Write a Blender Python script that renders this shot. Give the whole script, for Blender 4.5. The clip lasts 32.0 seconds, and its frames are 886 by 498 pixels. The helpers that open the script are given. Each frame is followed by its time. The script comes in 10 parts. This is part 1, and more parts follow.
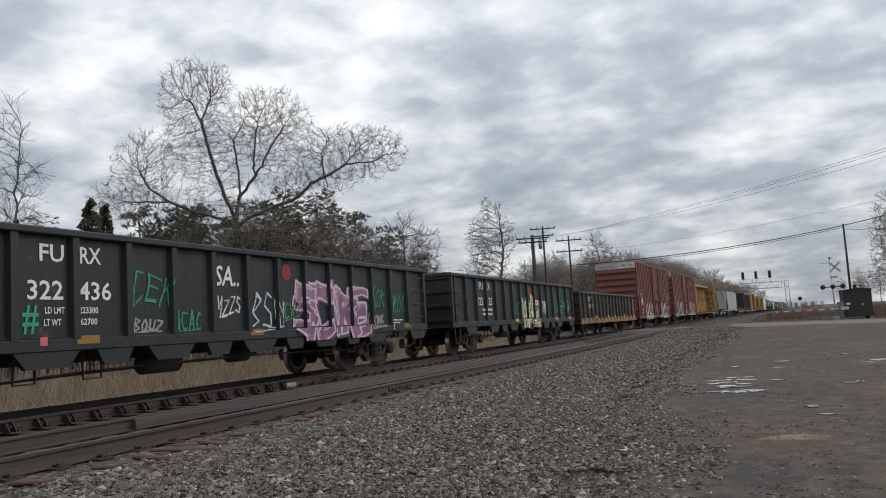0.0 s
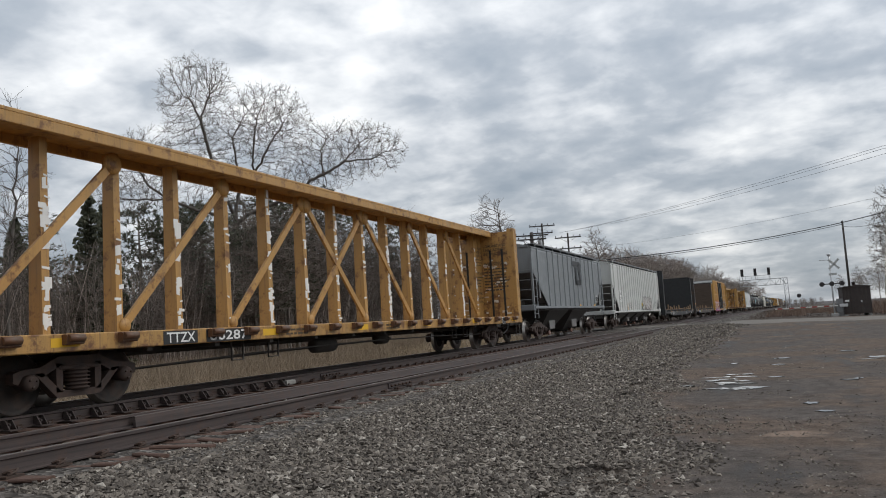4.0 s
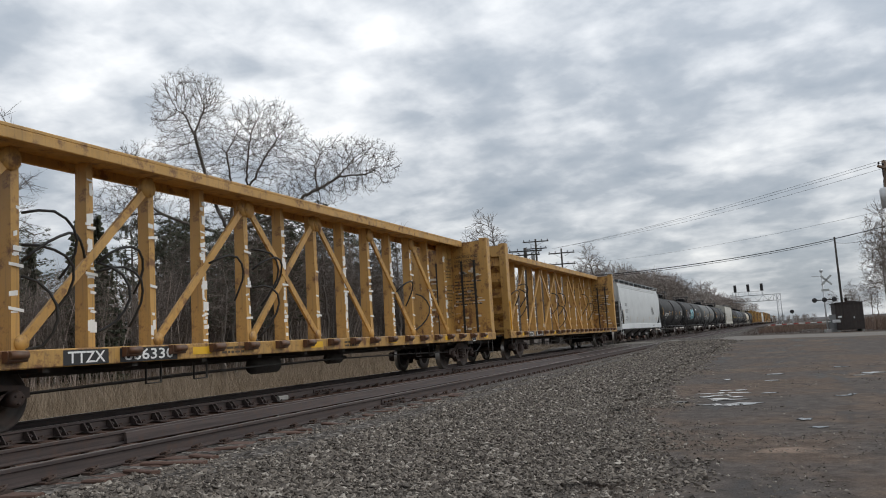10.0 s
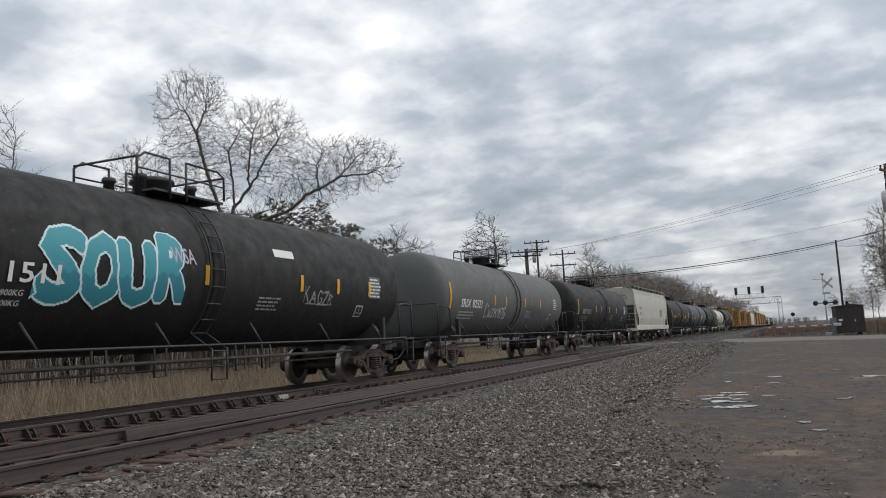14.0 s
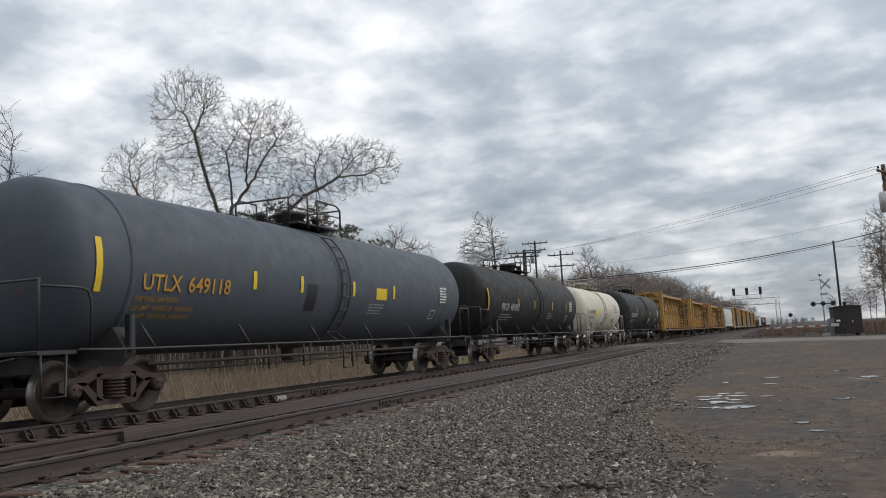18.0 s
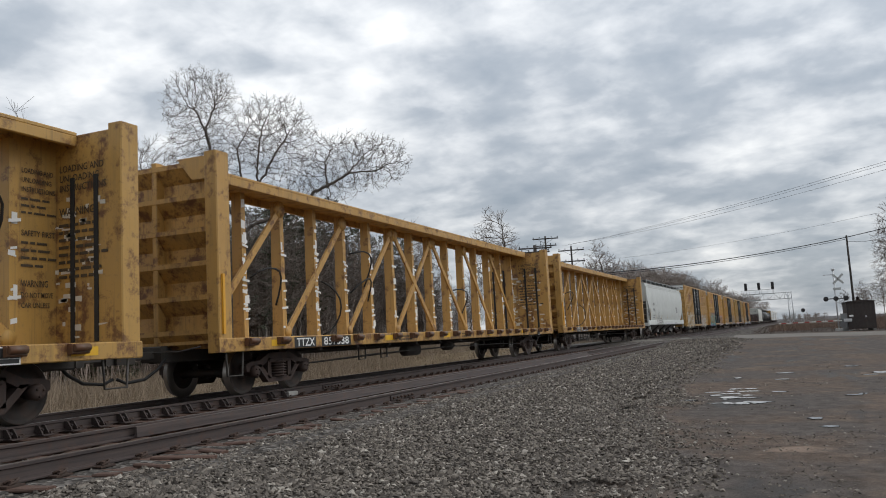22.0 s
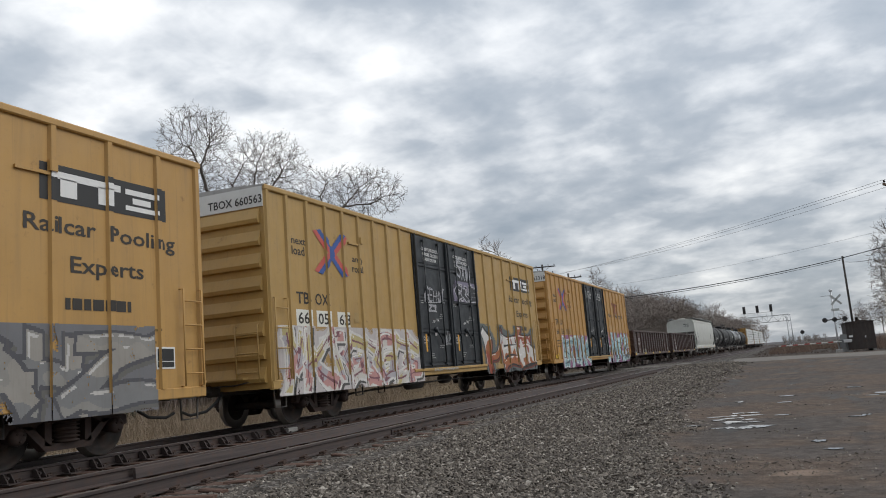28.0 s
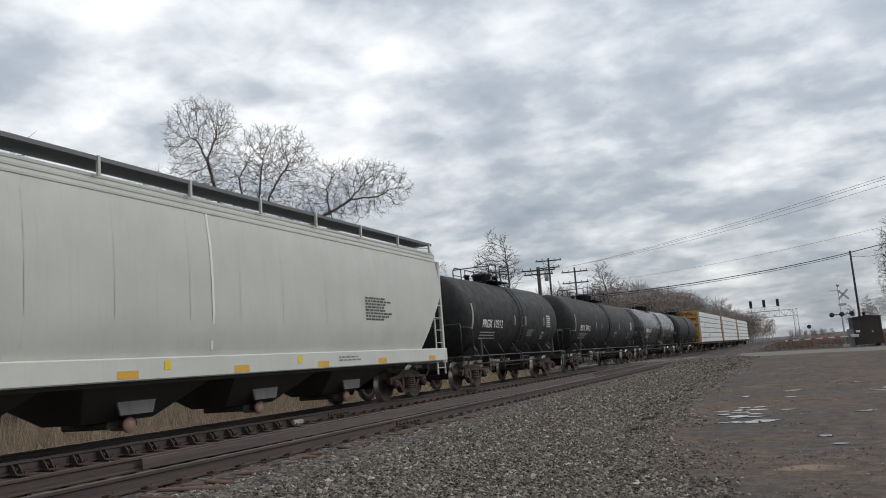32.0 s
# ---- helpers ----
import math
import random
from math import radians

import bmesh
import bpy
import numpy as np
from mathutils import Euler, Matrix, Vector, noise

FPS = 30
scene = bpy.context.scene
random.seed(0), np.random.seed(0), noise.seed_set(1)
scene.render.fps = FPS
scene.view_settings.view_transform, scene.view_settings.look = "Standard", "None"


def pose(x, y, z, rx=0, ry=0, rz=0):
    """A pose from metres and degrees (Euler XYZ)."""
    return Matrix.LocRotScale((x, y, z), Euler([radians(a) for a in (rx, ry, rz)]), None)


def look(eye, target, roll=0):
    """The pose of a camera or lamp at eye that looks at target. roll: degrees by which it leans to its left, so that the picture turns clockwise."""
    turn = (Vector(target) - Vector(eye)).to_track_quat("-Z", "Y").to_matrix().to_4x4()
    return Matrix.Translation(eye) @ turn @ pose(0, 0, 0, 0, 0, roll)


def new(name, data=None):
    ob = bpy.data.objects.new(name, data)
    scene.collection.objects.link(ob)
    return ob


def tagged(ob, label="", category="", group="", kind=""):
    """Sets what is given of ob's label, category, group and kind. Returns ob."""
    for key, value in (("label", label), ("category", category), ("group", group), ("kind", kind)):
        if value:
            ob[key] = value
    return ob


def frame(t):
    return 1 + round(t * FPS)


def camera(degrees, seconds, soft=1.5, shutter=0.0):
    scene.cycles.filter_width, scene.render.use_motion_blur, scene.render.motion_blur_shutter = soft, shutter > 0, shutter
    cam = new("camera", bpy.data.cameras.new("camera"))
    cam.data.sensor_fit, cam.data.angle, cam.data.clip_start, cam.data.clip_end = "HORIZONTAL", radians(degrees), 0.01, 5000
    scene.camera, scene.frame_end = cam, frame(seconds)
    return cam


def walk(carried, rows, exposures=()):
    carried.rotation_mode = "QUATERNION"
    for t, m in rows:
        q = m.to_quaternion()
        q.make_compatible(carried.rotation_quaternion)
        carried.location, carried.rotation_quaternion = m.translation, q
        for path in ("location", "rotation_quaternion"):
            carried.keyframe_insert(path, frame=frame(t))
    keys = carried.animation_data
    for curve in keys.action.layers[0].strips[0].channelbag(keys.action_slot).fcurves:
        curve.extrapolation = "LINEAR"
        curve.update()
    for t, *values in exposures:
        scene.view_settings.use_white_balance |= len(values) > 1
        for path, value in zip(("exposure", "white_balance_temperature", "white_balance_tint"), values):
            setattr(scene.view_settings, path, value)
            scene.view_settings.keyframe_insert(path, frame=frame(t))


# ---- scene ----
cam = camera(58.0, 32.0, soft=1.0)
EYE_Z = 0.892
# seconds, yaw, pitch and roll of the hand-held camera, which stands beside the line
PATH = [
    (0, 22.238, 5.720, -3.519),
    (0.5, 22.147, 5.660, -3.565),
    (1, 22.210, 5.713, -3.780),
    (1.5, 22.146, 5.720, -3.586),
    (2, 22.127, 5.771, -3.508),
    (2.5, 22.152, 5.519, -3.348),
    (3, 22.251, 5.542, -3.526),
    (3.5, 22.208, 5.541, -3.534),
    (5.5, 21.796, 5.475, -4.001),
    (6, 21.136, 5.546, -4.025),
    (6.5, 21.612, 5.717, -3.808),
    (7, 21.606, 5.867, -3.764),
    (7.5, 21.499, 5.859, -3.738),
    (8, 21.282, 6.050, -3.425),
    (8.5, 21.339, 5.998, -3.390),
    (8.8, 21.882, 5.839, -2.423),
    (9, 22.304, 6.458, -3.277),
    (9.5, 21.517, 6.408, -3.437),
    (10, 21.679, 6.593, -3.488),
    (10.5, 21.512, 6.586, -3.477),
    (11, 21.619, 6.625, -3.345),
    (11.5, 21.630, 6.646, -3.473),
    (12, 21.673, 6.670, -3.307),
    (12.5, 21.597, 6.730, -3.345),
    (13, 21.724, 6.723, -3.424),
    (13.5, 21.812, 6.717, -3.487),
    (14, 21.753, 6.620, -3.088),
    (14.5, 21.838, 6.755, -3.270),
    (16.5, 22.338, 6.611, -3.319),
    (17, 21.960, 6.663, -3.267),
    (17.5, 21.710, 6.691, -3.132),
    (18, 21.612, 6.670, -3.106),
    (18.5, 21.691, 6.349, -3.238),
    (19, 21.805, 6.309, -3.420),
    (19.5, 21.978, 6.315, -3.423),
    (20, 22.080, 6.298, -3.003),
    (20.5, 22.273, 6.333, -2.953),
    (21, 22.436, 6.379, -2.897),
    (21.5, 22.317, 6.370, -2.964),
    (22, 22.382, 6.398, -3.152),
    (22.5, 22.299, 6.462, -3.129),
    (23, 22.205, 6.531, -3.070),
    (23.5, 22.341, 6.517, -3.128),
    (24, 22.382, 6.537, -3.385),
    (24.5, 22.635, 6.633, -3.252),
    (26.5, 22.570, 8.276, -4.319),
    (27, 21.745, 8.056, -4.290),
    (27.5, 22.469, 8.581, -4.560),
    (28, 22.005, 8.595, -4.672),
    (28.5, 21.959, 8.454, -4.671),
    (29, 22.580, 8.661, -4.890),
    (29.5, 22.080, 8.227, -4.845),
    (30, 21.911, 8.161, -4.730),
    (30.5, 21.961, 8.143, -4.713),
    (31, 22.059, 7.984, -4.612),
    (31.5, 21.944, 8.060, -4.184),
    (32, 22.483, 8.148, -4.413),
]
walk(cam, [(t, pose(0, 0, EYE_Z, 90 + p, 0, y) @ pose(0, 0, 0, 0, 0, r)) for t, y, p, r in PATH])

# ---- sky and sun ----
world = bpy.data.worlds.new("overcast_sky")
scene.world = world
world.use_nodes = True
wt = world.node_tree
wt.nodes.clear()




def wl(a, i, b, j):
    wt.links.new(a.outputs[i], b.inputs[j])


def wmath(op, a, b=None, clamp=False):
    n = wt.nodes.new("ShaderNodeMath")
    n.operation, n.use_clamp = op, clamp
    for i, v in enumerate((a, b)):
        if v is None:
            continue
        if isinstance(v, (int, float)):
            n.inputs[i].default_value = v
        else:
            wt.links.new(v, n.inputs[i])
    return n.outputs[0]


SUN_ELEVATION, SUN_TURN = radians(42), radians(62)
sky = wt.nodes.new("ShaderNodeTexSky")
sky.sky_type = "NISHITA"
sky.sun_disc, sky.sun_elevation, sky.sun_rotation = False, SUN_ELEVATION, SUN_TURN
coord = wt.nodes.new("ShaderNodeTexCoord")
split = wt.nodes.new("ShaderNodeSeparateXYZ")
wl(coord, "Generated", split, 0)
# the clouds lie on a level sheet, so that they crowd together towards the horizon
height = wmath("ADD", wmath("MAXIMUM", split.outputs[2], 0.0), 0.24)
flat = wt.nodes.new("ShaderNodeCombineXYZ")
wt.links.new(wmath("DIVIDE", split.outputs[0], height), flat.inputs[0])
wt.links.new(wmath("DIVIDE", split.outputs[1], height), flat.inputs[1])


def cloud_noise(scale, detail, rough, shift, distort=0.3):
    add = wt.nodes.new("ShaderNodeVectorMath")
    add.operation = "ADD"
    wt.links.new(flat.outputs[0], add.inputs[0])
    add.inputs[1].default_value = shift
    n = wt.nodes.new("ShaderNodeTexNoise")
    wt.links.new(add.outputs[0], n.inputs["Vector"])
    n.inputs["Scale"].default_value, n.inputs["Detail"].default_value = scale, detail
    n.inputs["Roughness"].default_value, n.inputs["Distortion"].default_value = rough, distort
    return n.outputs["Fac"]


big = cloud_noise(0.8, 2, 0.45, (3.75, 0.55, 0.0), 0.0)
mid = cloud_noise(2.6, 5, 0.50, (0.4, 2.2, 0.0), 0.12)
small = cloud_noise(8.5, 5, 0.52, (1.3, 5.2, 2.0), 0.2)
mixed = wmath("ADD", wmath("ADD", wmath("ADD", wmath("MULTIPLY", big, 0.25), 0.04), wmath("MULTIPLY", mid, 0.56)), wmath("MULTIPLY", small, 0.23))
ramp = wt.nodes.new("ShaderNodeValToRGB")
wt.links.new(mixed, ramp.inputs[0])
stops = ramp.color_ramp.elements
stops[0].position, stops[0].color = 0.42, (0.36, 0.415, 0.48, 1)
stops[1].position, stops[1].color = 0.69, (1.07, 1.08, 1.08, 1)
e = stops.new(0.52)
e.color = (0.50, 0.545, 0.60, 1)
e = stops.new(0.60)
e.color = (0.76, 0.79, 0.825, 1)
# the veiled sun brightens the clouds round it
sun_way = Vector((math.sin(SUN_TURN) * math.cos(SUN_ELEVATION), math.cos(SUN_TURN) * math.cos(SUN_ELEVATION), math.sin(SUN_ELEVATION)))
near = wt.nodes.new("ShaderNodeVectorMath")
near.operation = "DOT_PRODUCT"
wl(coord, "Generated", near, 0)
near.inputs[1].default_value = sun_way
glow = wmath("MULTIPLY", wmath("POWER", wmath("MAXIMUM", near.outputs["Value"], 0.0), 7.0), 0.30)
clear = wt.nodes.new("ShaderNodeMixRGB")
clear.inputs[0].default_value = 0.9
skydim = wt.nodes.new("ShaderNodeVectorMath")
skydim.operation = "SCALE"
wl(sky, 0, skydim, 0)
skydim.inputs["Scale"].default_value = 0.1
wl(skydim, 0, clear, 1)
wl(ramp, 0, clear, 2)
bright = wt.nodes.new("ShaderNodeVectorMath")
bright.operation = "SCALE"
wl(clear, 0, bright, 0)
# cloud banks lie closer together and darker towards the horizon
thick = wt.nodes.new("ShaderNodeMapRange")
thick.interpolation_type = "SMOOTHSTEP"
wl(split, 2, thick, 0)
for socket, v in zip(list(thick.inputs)[1:5], (-0.05, 0.44, 0.80, 1.17)):
    socket.default_value = v
wt.links.new(wmath("ADD", glow, thick.outputs[0]), bright.inputs["Scale"])
back = wt.nodes.new("ShaderNodeBackground")
wl(bright, 0, back, 0)
back.inputs[1].default_value = 1.0
out = wt.nodes.new("ShaderNodeOutputWorld")
wl(back, 0, out, 0)

sun_lamp = bpy.data.lights.new("sun", "SUN")
sun_lamp.energy, sun_lamp.angle, sun_lamp.color = 1.0, radians(40), (1.0, 0.97, 0.92)
sun = new("sun", sun_lamp)
sun.matrix_world = look(sun_way * 60, (0, 0, 0))

# ---- materials ----
class Nodes:
    """A small hand for building node materials."""

    def __init__(self, name):
        self.mat = bpy.data.materials.new(name)
        self.mat.use_nodes = True
        self.t = self.mat.node_tree
        self.t.nodes.clear()
        self.out = self.t.nodes.new("ShaderNodeOutputMaterial")
        self.b = self.t.nodes.new("ShaderNodeBsdfPrincipled")
        self.t.links.new(self.b.outputs[0], self.out.inputs[0])
        self.coord = self.t.nodes.new("ShaderNodeTexCoord")

    def put(self, v, socket):
        if isinstance(v, bpy.types.NodeSocket):
            self.t.links.new(v, socket)
        else:
            socket.default_value = v

    def noise(self, scale, detail=4, rough=0.55, stretch=None, where="Object"):
        n = self.t.nodes.new("ShaderNodeTexNoise")
        n.inputs["Scale"].default_value, n.inputs["Detail"].default_value, n.inputs["Roughness"].default_value = scale, detail, rough
        src = self.coord.outputs[where]
        if stretch:
            m = self.t.nodes.new("ShaderNodeMapping")
            m.inputs["Scale"].default_value = stretch
            self.t.links.new(src, m.inputs["Vector"])
            src = m.outputs[0]
        self.t.links.new(src, n.inputs["Vector"])
        return n.outputs["Fac"]

    def voronoi(self, scale, feature="F1", out="Distance", rnd=1.0):
        n = self.t.nodes.new("ShaderNodeTexVoronoi")
        n.feature = feature
        n.inputs["Scale"].default_value = scale
        n.inputs["Randomness"].default_value = rnd
        self.t.links.new(self.coord.outputs["Object"], n.inputs["Vector"])
        return n.outputs[out]

    def ramp(self, fac, *stops):
        n = self.t.nodes.new("ShaderNodeValToRGB")
        self.t.links.new(fac, n.inputs[0])
        el = n.color_ramp.elements
        for i, (p, c) in enumerate(stops):
            s = el[i] if i < 2 else el.new(p)
            s.position = p
            s.color = (*c, 1) if isinstance(c, tuple) else (c, c, c, 1)
        return n.outputs[0]

    def mix(self, fac, a, b, mode="MIX"):
        n = self.t.nodes.new("ShaderNodeMixRGB")
        n.blend_type = mode
        for v, s in zip((fac, a, b), n.inputs):
            self.put((*v, 1) if isinstance(v, tuple) and len(v) == 3 else v, s)
        return n.outputs[0]

    def math(self, op, a, b=0.0, clamp=False):
        n = self.t.nodes.new("ShaderNodeMath")
        n.operation, n.use_clamp = op, clamp
        self.put(a, n.inputs[0])
        self.put(b, n.inputs[1])
        return n.outputs[0]

    def xyz(self, where="Object"):
        n = self.t.nodes.new("ShaderNodeSeparateXYZ")
        self.t.links.new(self.coord.outputs[where], n.inputs[0])
        return n.outputs

    def random(self):
        return self.t.nodes.new("ShaderNodeObjectInfo").outputs["Random"]

    def island(self):
        return self.t.nodes.new("ShaderNodeNewGeometry").outputs["Random Per Island"]

    def bump(self, height, strength=0.3, dist=0.02):
        n = self.t.nodes.new("ShaderNodeBump")
        n.inputs["Strength"].default_value, n.inputs["Distance"].default_value = strength, dist
        self.t.links.new(height, n.inputs["Height"])
        self.t.links.new(n.outputs[0], self.b.inputs["Normal"])

    def done(self, color, rough=0.6, metal=0.0, spec=None):
        self.put((*color, 1) if isinstance(color, tuple) and len(color) == 3 else color, self.b.inputs["Base Color"])
        self.put(rough, self.b.inputs["Roughness"])
        self.put(metal, self.b.inputs["Metallic"])
        if spec is not None:
            self.b.inputs["Specular IOR Level"].default_value = spec
        return self.mat


def shade(c, k):
    return tuple(min(1.0, v * k) for v in c)


def car_paint(name, color, dirt=0.35, rust=0.1, rough=0.5, grime=(0.09, 0.075, 0.06)):
    """Weathered paint on steel: blotches, streaks that run down, rust spots."""
    n = Nodes(name)
    blot = n.ramp(n.noise(0.9, 5), (0.35, 0.0), (0.75, 1.0))
    streak = n.ramp(n.noise(1.0, 7, 0.68, (4.5, 4.5, 0.30)), (0.50, 0.0), (0.82, 1.0))
    c = n.mix(n.math("MULTIPLY", blot, 0.45), color, shade(color, 0.72))
    c = n.mix(n.math("MULTIPLY", streak, dirt), c, grime)
    # thin runs of dirt below rivets and seams, and pale chalking of old paint
    runs = n.ramp(n.noise(1.0, 6, 0.6, (15.0, 15.0, 0.45)), (0.57, 0.0), (0.70, 1.0))
    c = n.mix(n.math("MULTIPLY", runs, dirt * 0.75), c, shade(grime, 0.8))
    chalk = n.ramp(n.noise(0.55, 6, 0.6), (0.50, 0.0), (0.75, 1.0))
    c = n.mix(n.math("MULTIPLY", chalk, 0.10 + dirt * 0.2), c, tuple(v * 0.9 + 0.06 * max(color) + 0.004 for v in color))
    fine = n.ramp(n.noise(14, 5, 0.65), (0.58, 0.0), (0.72, 1.0))
    c = n.mix(n.math("MULTIPLY", fine, dirt * 0.6), c, shade(grime, 1.2))
    if rust:
        spot = n.ramp(n.noise(3.2, 8, 0.7), (0.645 - rust * 0.36, 0.0), (0.73 - rust * 0.27, 1.0))
        c = n.mix(n.math("MULTIPLY", spot, min(1.0, 0.5 + rust)), c, (0.13, 0.055, 0.025))
    n.bump(n.noise(2.2, 4), 0.12, 0.02)
    return n.done(c, n.ramp(n.noise(3, 4), (0.3, rough - 0.1), (0.8, min(1.0, rough + 0.2))))


def plain_paint(name, color, rough=0.6, wear=0.25):
    n = Nodes(name)
    w = n.ramp(n.noise(6, 6, 0.7), (0.5, 0.0), (0.72, 1.0))
    return n.done(n.mix(n.math("MULTIPLY", w, wear), color, shade(color, 0.45)), rough)


def steel(name, color, rough=0.5, metal=0.8, rust=0.4):
    n = Nodes(name)
    r = n.ramp(n.noise(7, 6, 0.65), (0.4, 0.0), (0.7, 1.0))
    n.bump(n.noise(40, 4), 0.2, 0.004)
    return n.done(n.mix(n.math("MULTIPLY", r, rust), color, (0.10, 0.05, 0.03)), rough, metal)


PAINT = {}


def paint(key, rgb, **kw):
    if key not in PAINT:
        PAINT[key] = car_paint("paint_" + key, rgb, **kw)
    return PAINT[key]


def ink(rgb):
    key = "ink_%02x%02x%02x" % tuple(int(min(1, c) * 255) for c in rgb)
    if key not in PAINT:
        PAINT[key] = plain_paint("lettering_" + key[4:], rgb, 0.55, 0.18)
    return PAINT[key]


def spray(rgb):
    """Sprayed paint that has faded, flaked and gathered dust in streaks."""
    key = "spray_%02x%02x%02x" % tuple(int(min(1, c) * 255) for c in rgb)
    if key not in PAINT:
        n = Nodes("sprayed_" + key[6:])
        blot = n.ramp(n.noise(2.6, 5, 0.6), (0.38, 0.0), (0.72, 1.0))
        c = n.mix(n.math("MULTIPLY", blot, 0.38), rgb, shade(rgb, 0.66))
        dust = n.ramp(n.noise(2.0, 7, 0.7, (7.0, 7.0, 0.5)), (0.50, 0.0), (0.74, 1.0))
        c = n.mix(n.math("MULTIPLY", dust, 0.34), c, (0.15, 0.125, 0.10))
        PAINT[key] = n.done(c, 0.62)
    return PAINT[key]


M_TRUCK = steel("cast_truck_steel", (0.045, 0.032, 0.028), 0.75, 0.15, 0.5)
M_WHEEL = steel("rusty_wheel_steel", (0.030, 0.025, 0.022), 0.7, 0.25, 0.4)
M_TREAD = steel("polished_wheel_tread", (0.35, 0.33, 0.31), 0.35, 0.9, 0.1)
M_UNDER = car_paint("underframe_black", (0.055, 0.050, 0.045), 0.5, 0.12, 0.8)
def rail_steel():
    """Brown rail steel with long streaks of grease and rust along it."""
    n = Nodes("brown_rail_steel")
    long_run = n.ramp(n.noise(3.0, 6, 0.65, (6.0, 0.25, 9.0)), (0.35, 0.0), (0.70, 1.0))
    c = n.mix(long_run, (0.046, 0.037, 0.036), (0.100, 0.074, 0.066))
    c = n.mix(n.math("MULTIPLY", n.ramp(n.noise(5, 7, 0.7), (0.52, 0.0), (0.66, 1.0)), 0.6), c, (0.10, 0.055, 0.038))
    n.bump(n.noise(30, 5, 0.7), 0.35, 0.004)
    return n.done(c, 0.62, 0.25)


M_RAIL = rail_steel()
M_RAILTOP = steel("worn_rail_head", (0.20, 0.18, 0.165), 0.38, 0.75, 0.25)
M_PLATE = steel("rusty_tie_plate", (0.060, 0.042, 0.034), 0.75, 0.3, 0.7)
M_RUBBER = plain_paint("black_rubber", (0.02, 0.02, 0.02), 0.7, 0.2)
WHITE = (0.74, 0.74, 0.72)
BLACK = (0.02, 0.02, 0.02)
AMBER = (0.72, 0.36, 0.03)
YELLOW = (0.75, 0.52, 0.03)


def wood(name, color, dark=0.5, scale=1.0, along=1):
    n = Nodes(name)
    st = [14 * scale, 14 * scale, 14 * scale]
    st[along] = 0.8 * scale
    grain = n.noise(1.6, 8, 0.7, tuple(st))
    c = n.mix(n.ramp(grain, (0.3, 0.0), (0.75, 1.0)), shade(color, dark), color)
    c = n.mix(n.math("MULTIPLY", n.random(), 0.5), c, shade(color, 0.5))
    n.bump(grain, 0.7, 0.02)
    return n.done(c, 0.9)


M_TIE = wood("weathered_tie_wood", (0.165, 0.095, 0.070), 0.45, 1.0, 0)
M_STAKE = wood("new_stake_wood", (0.40, 0.265, 0.155), 0.6, 1.0, 2)
M_STAKEOLD = wood("weathered_stake_wood", (0.40, 0.25, 0.14), 0.5, 1.0, 1)
M_BOARD = wood("grey_bulkhead_board", (0.135, 0.098, 0.074), 0.30, 0.8, 0)
M_POLE = wood("brown_pole_wood", (0.20, 0.13, 0.085), 0.6, 1.0, 2)
M_POLEDARK = wood("dark_pole_wood", (0.075, 0.065, 0.058), 0.6, 1.0, 2)


def stone_mat():
    n = Nodes("ballast_stone")
    r = n.island()
    c = n.ramp(r, (0.0, (0.066, 0.058, 0.050)), (1.0, (0.50, 0.46, 0.40)), (0.5, (0.152, 0.132, 0.112)), (0.9, (0.265, 0.232, 0.195)))
    c = n.mix(n.math("MULTIPLY", n.noise(30, 4), 0.5), c, (0.10, 0.085, 0.075))
    n.bump(n.noise(60, 4), 0.4, 0.006)
    return n.done(c, 0.9, 0.0, 0.2)


M_STONE = stone_mat()


def ballast_mat():
    n = Nodes("ballast_bed")
    cell = n.voronoi(17.0, "F1", "Color")
    g = n.t.nodes.new("ShaderNodeRGBToBW")
    n.t.links.new(cell, g.inputs[0])
    c = n.ramp(g.outputs[0], (0.15, (0.038, 0.034, 0.031)), (0.9, (0.25, 0.23, 0.21)), (0.6, (0.105, 0.095, 0.086)))
    c = n.mix(n.math("MULTIPLY", n.ramp(n.noise(0.5, 4), (0.4, 0.0), (0.7, 1.0)), 0.35), c, (0.085, 0.065, 0.05))
    n.bump(n.voronoi(17.0), 1.0, 0.05)
    return n.done(c, 0.95, 0.0, 0.15)


M_BALLAST = ballast_mat()


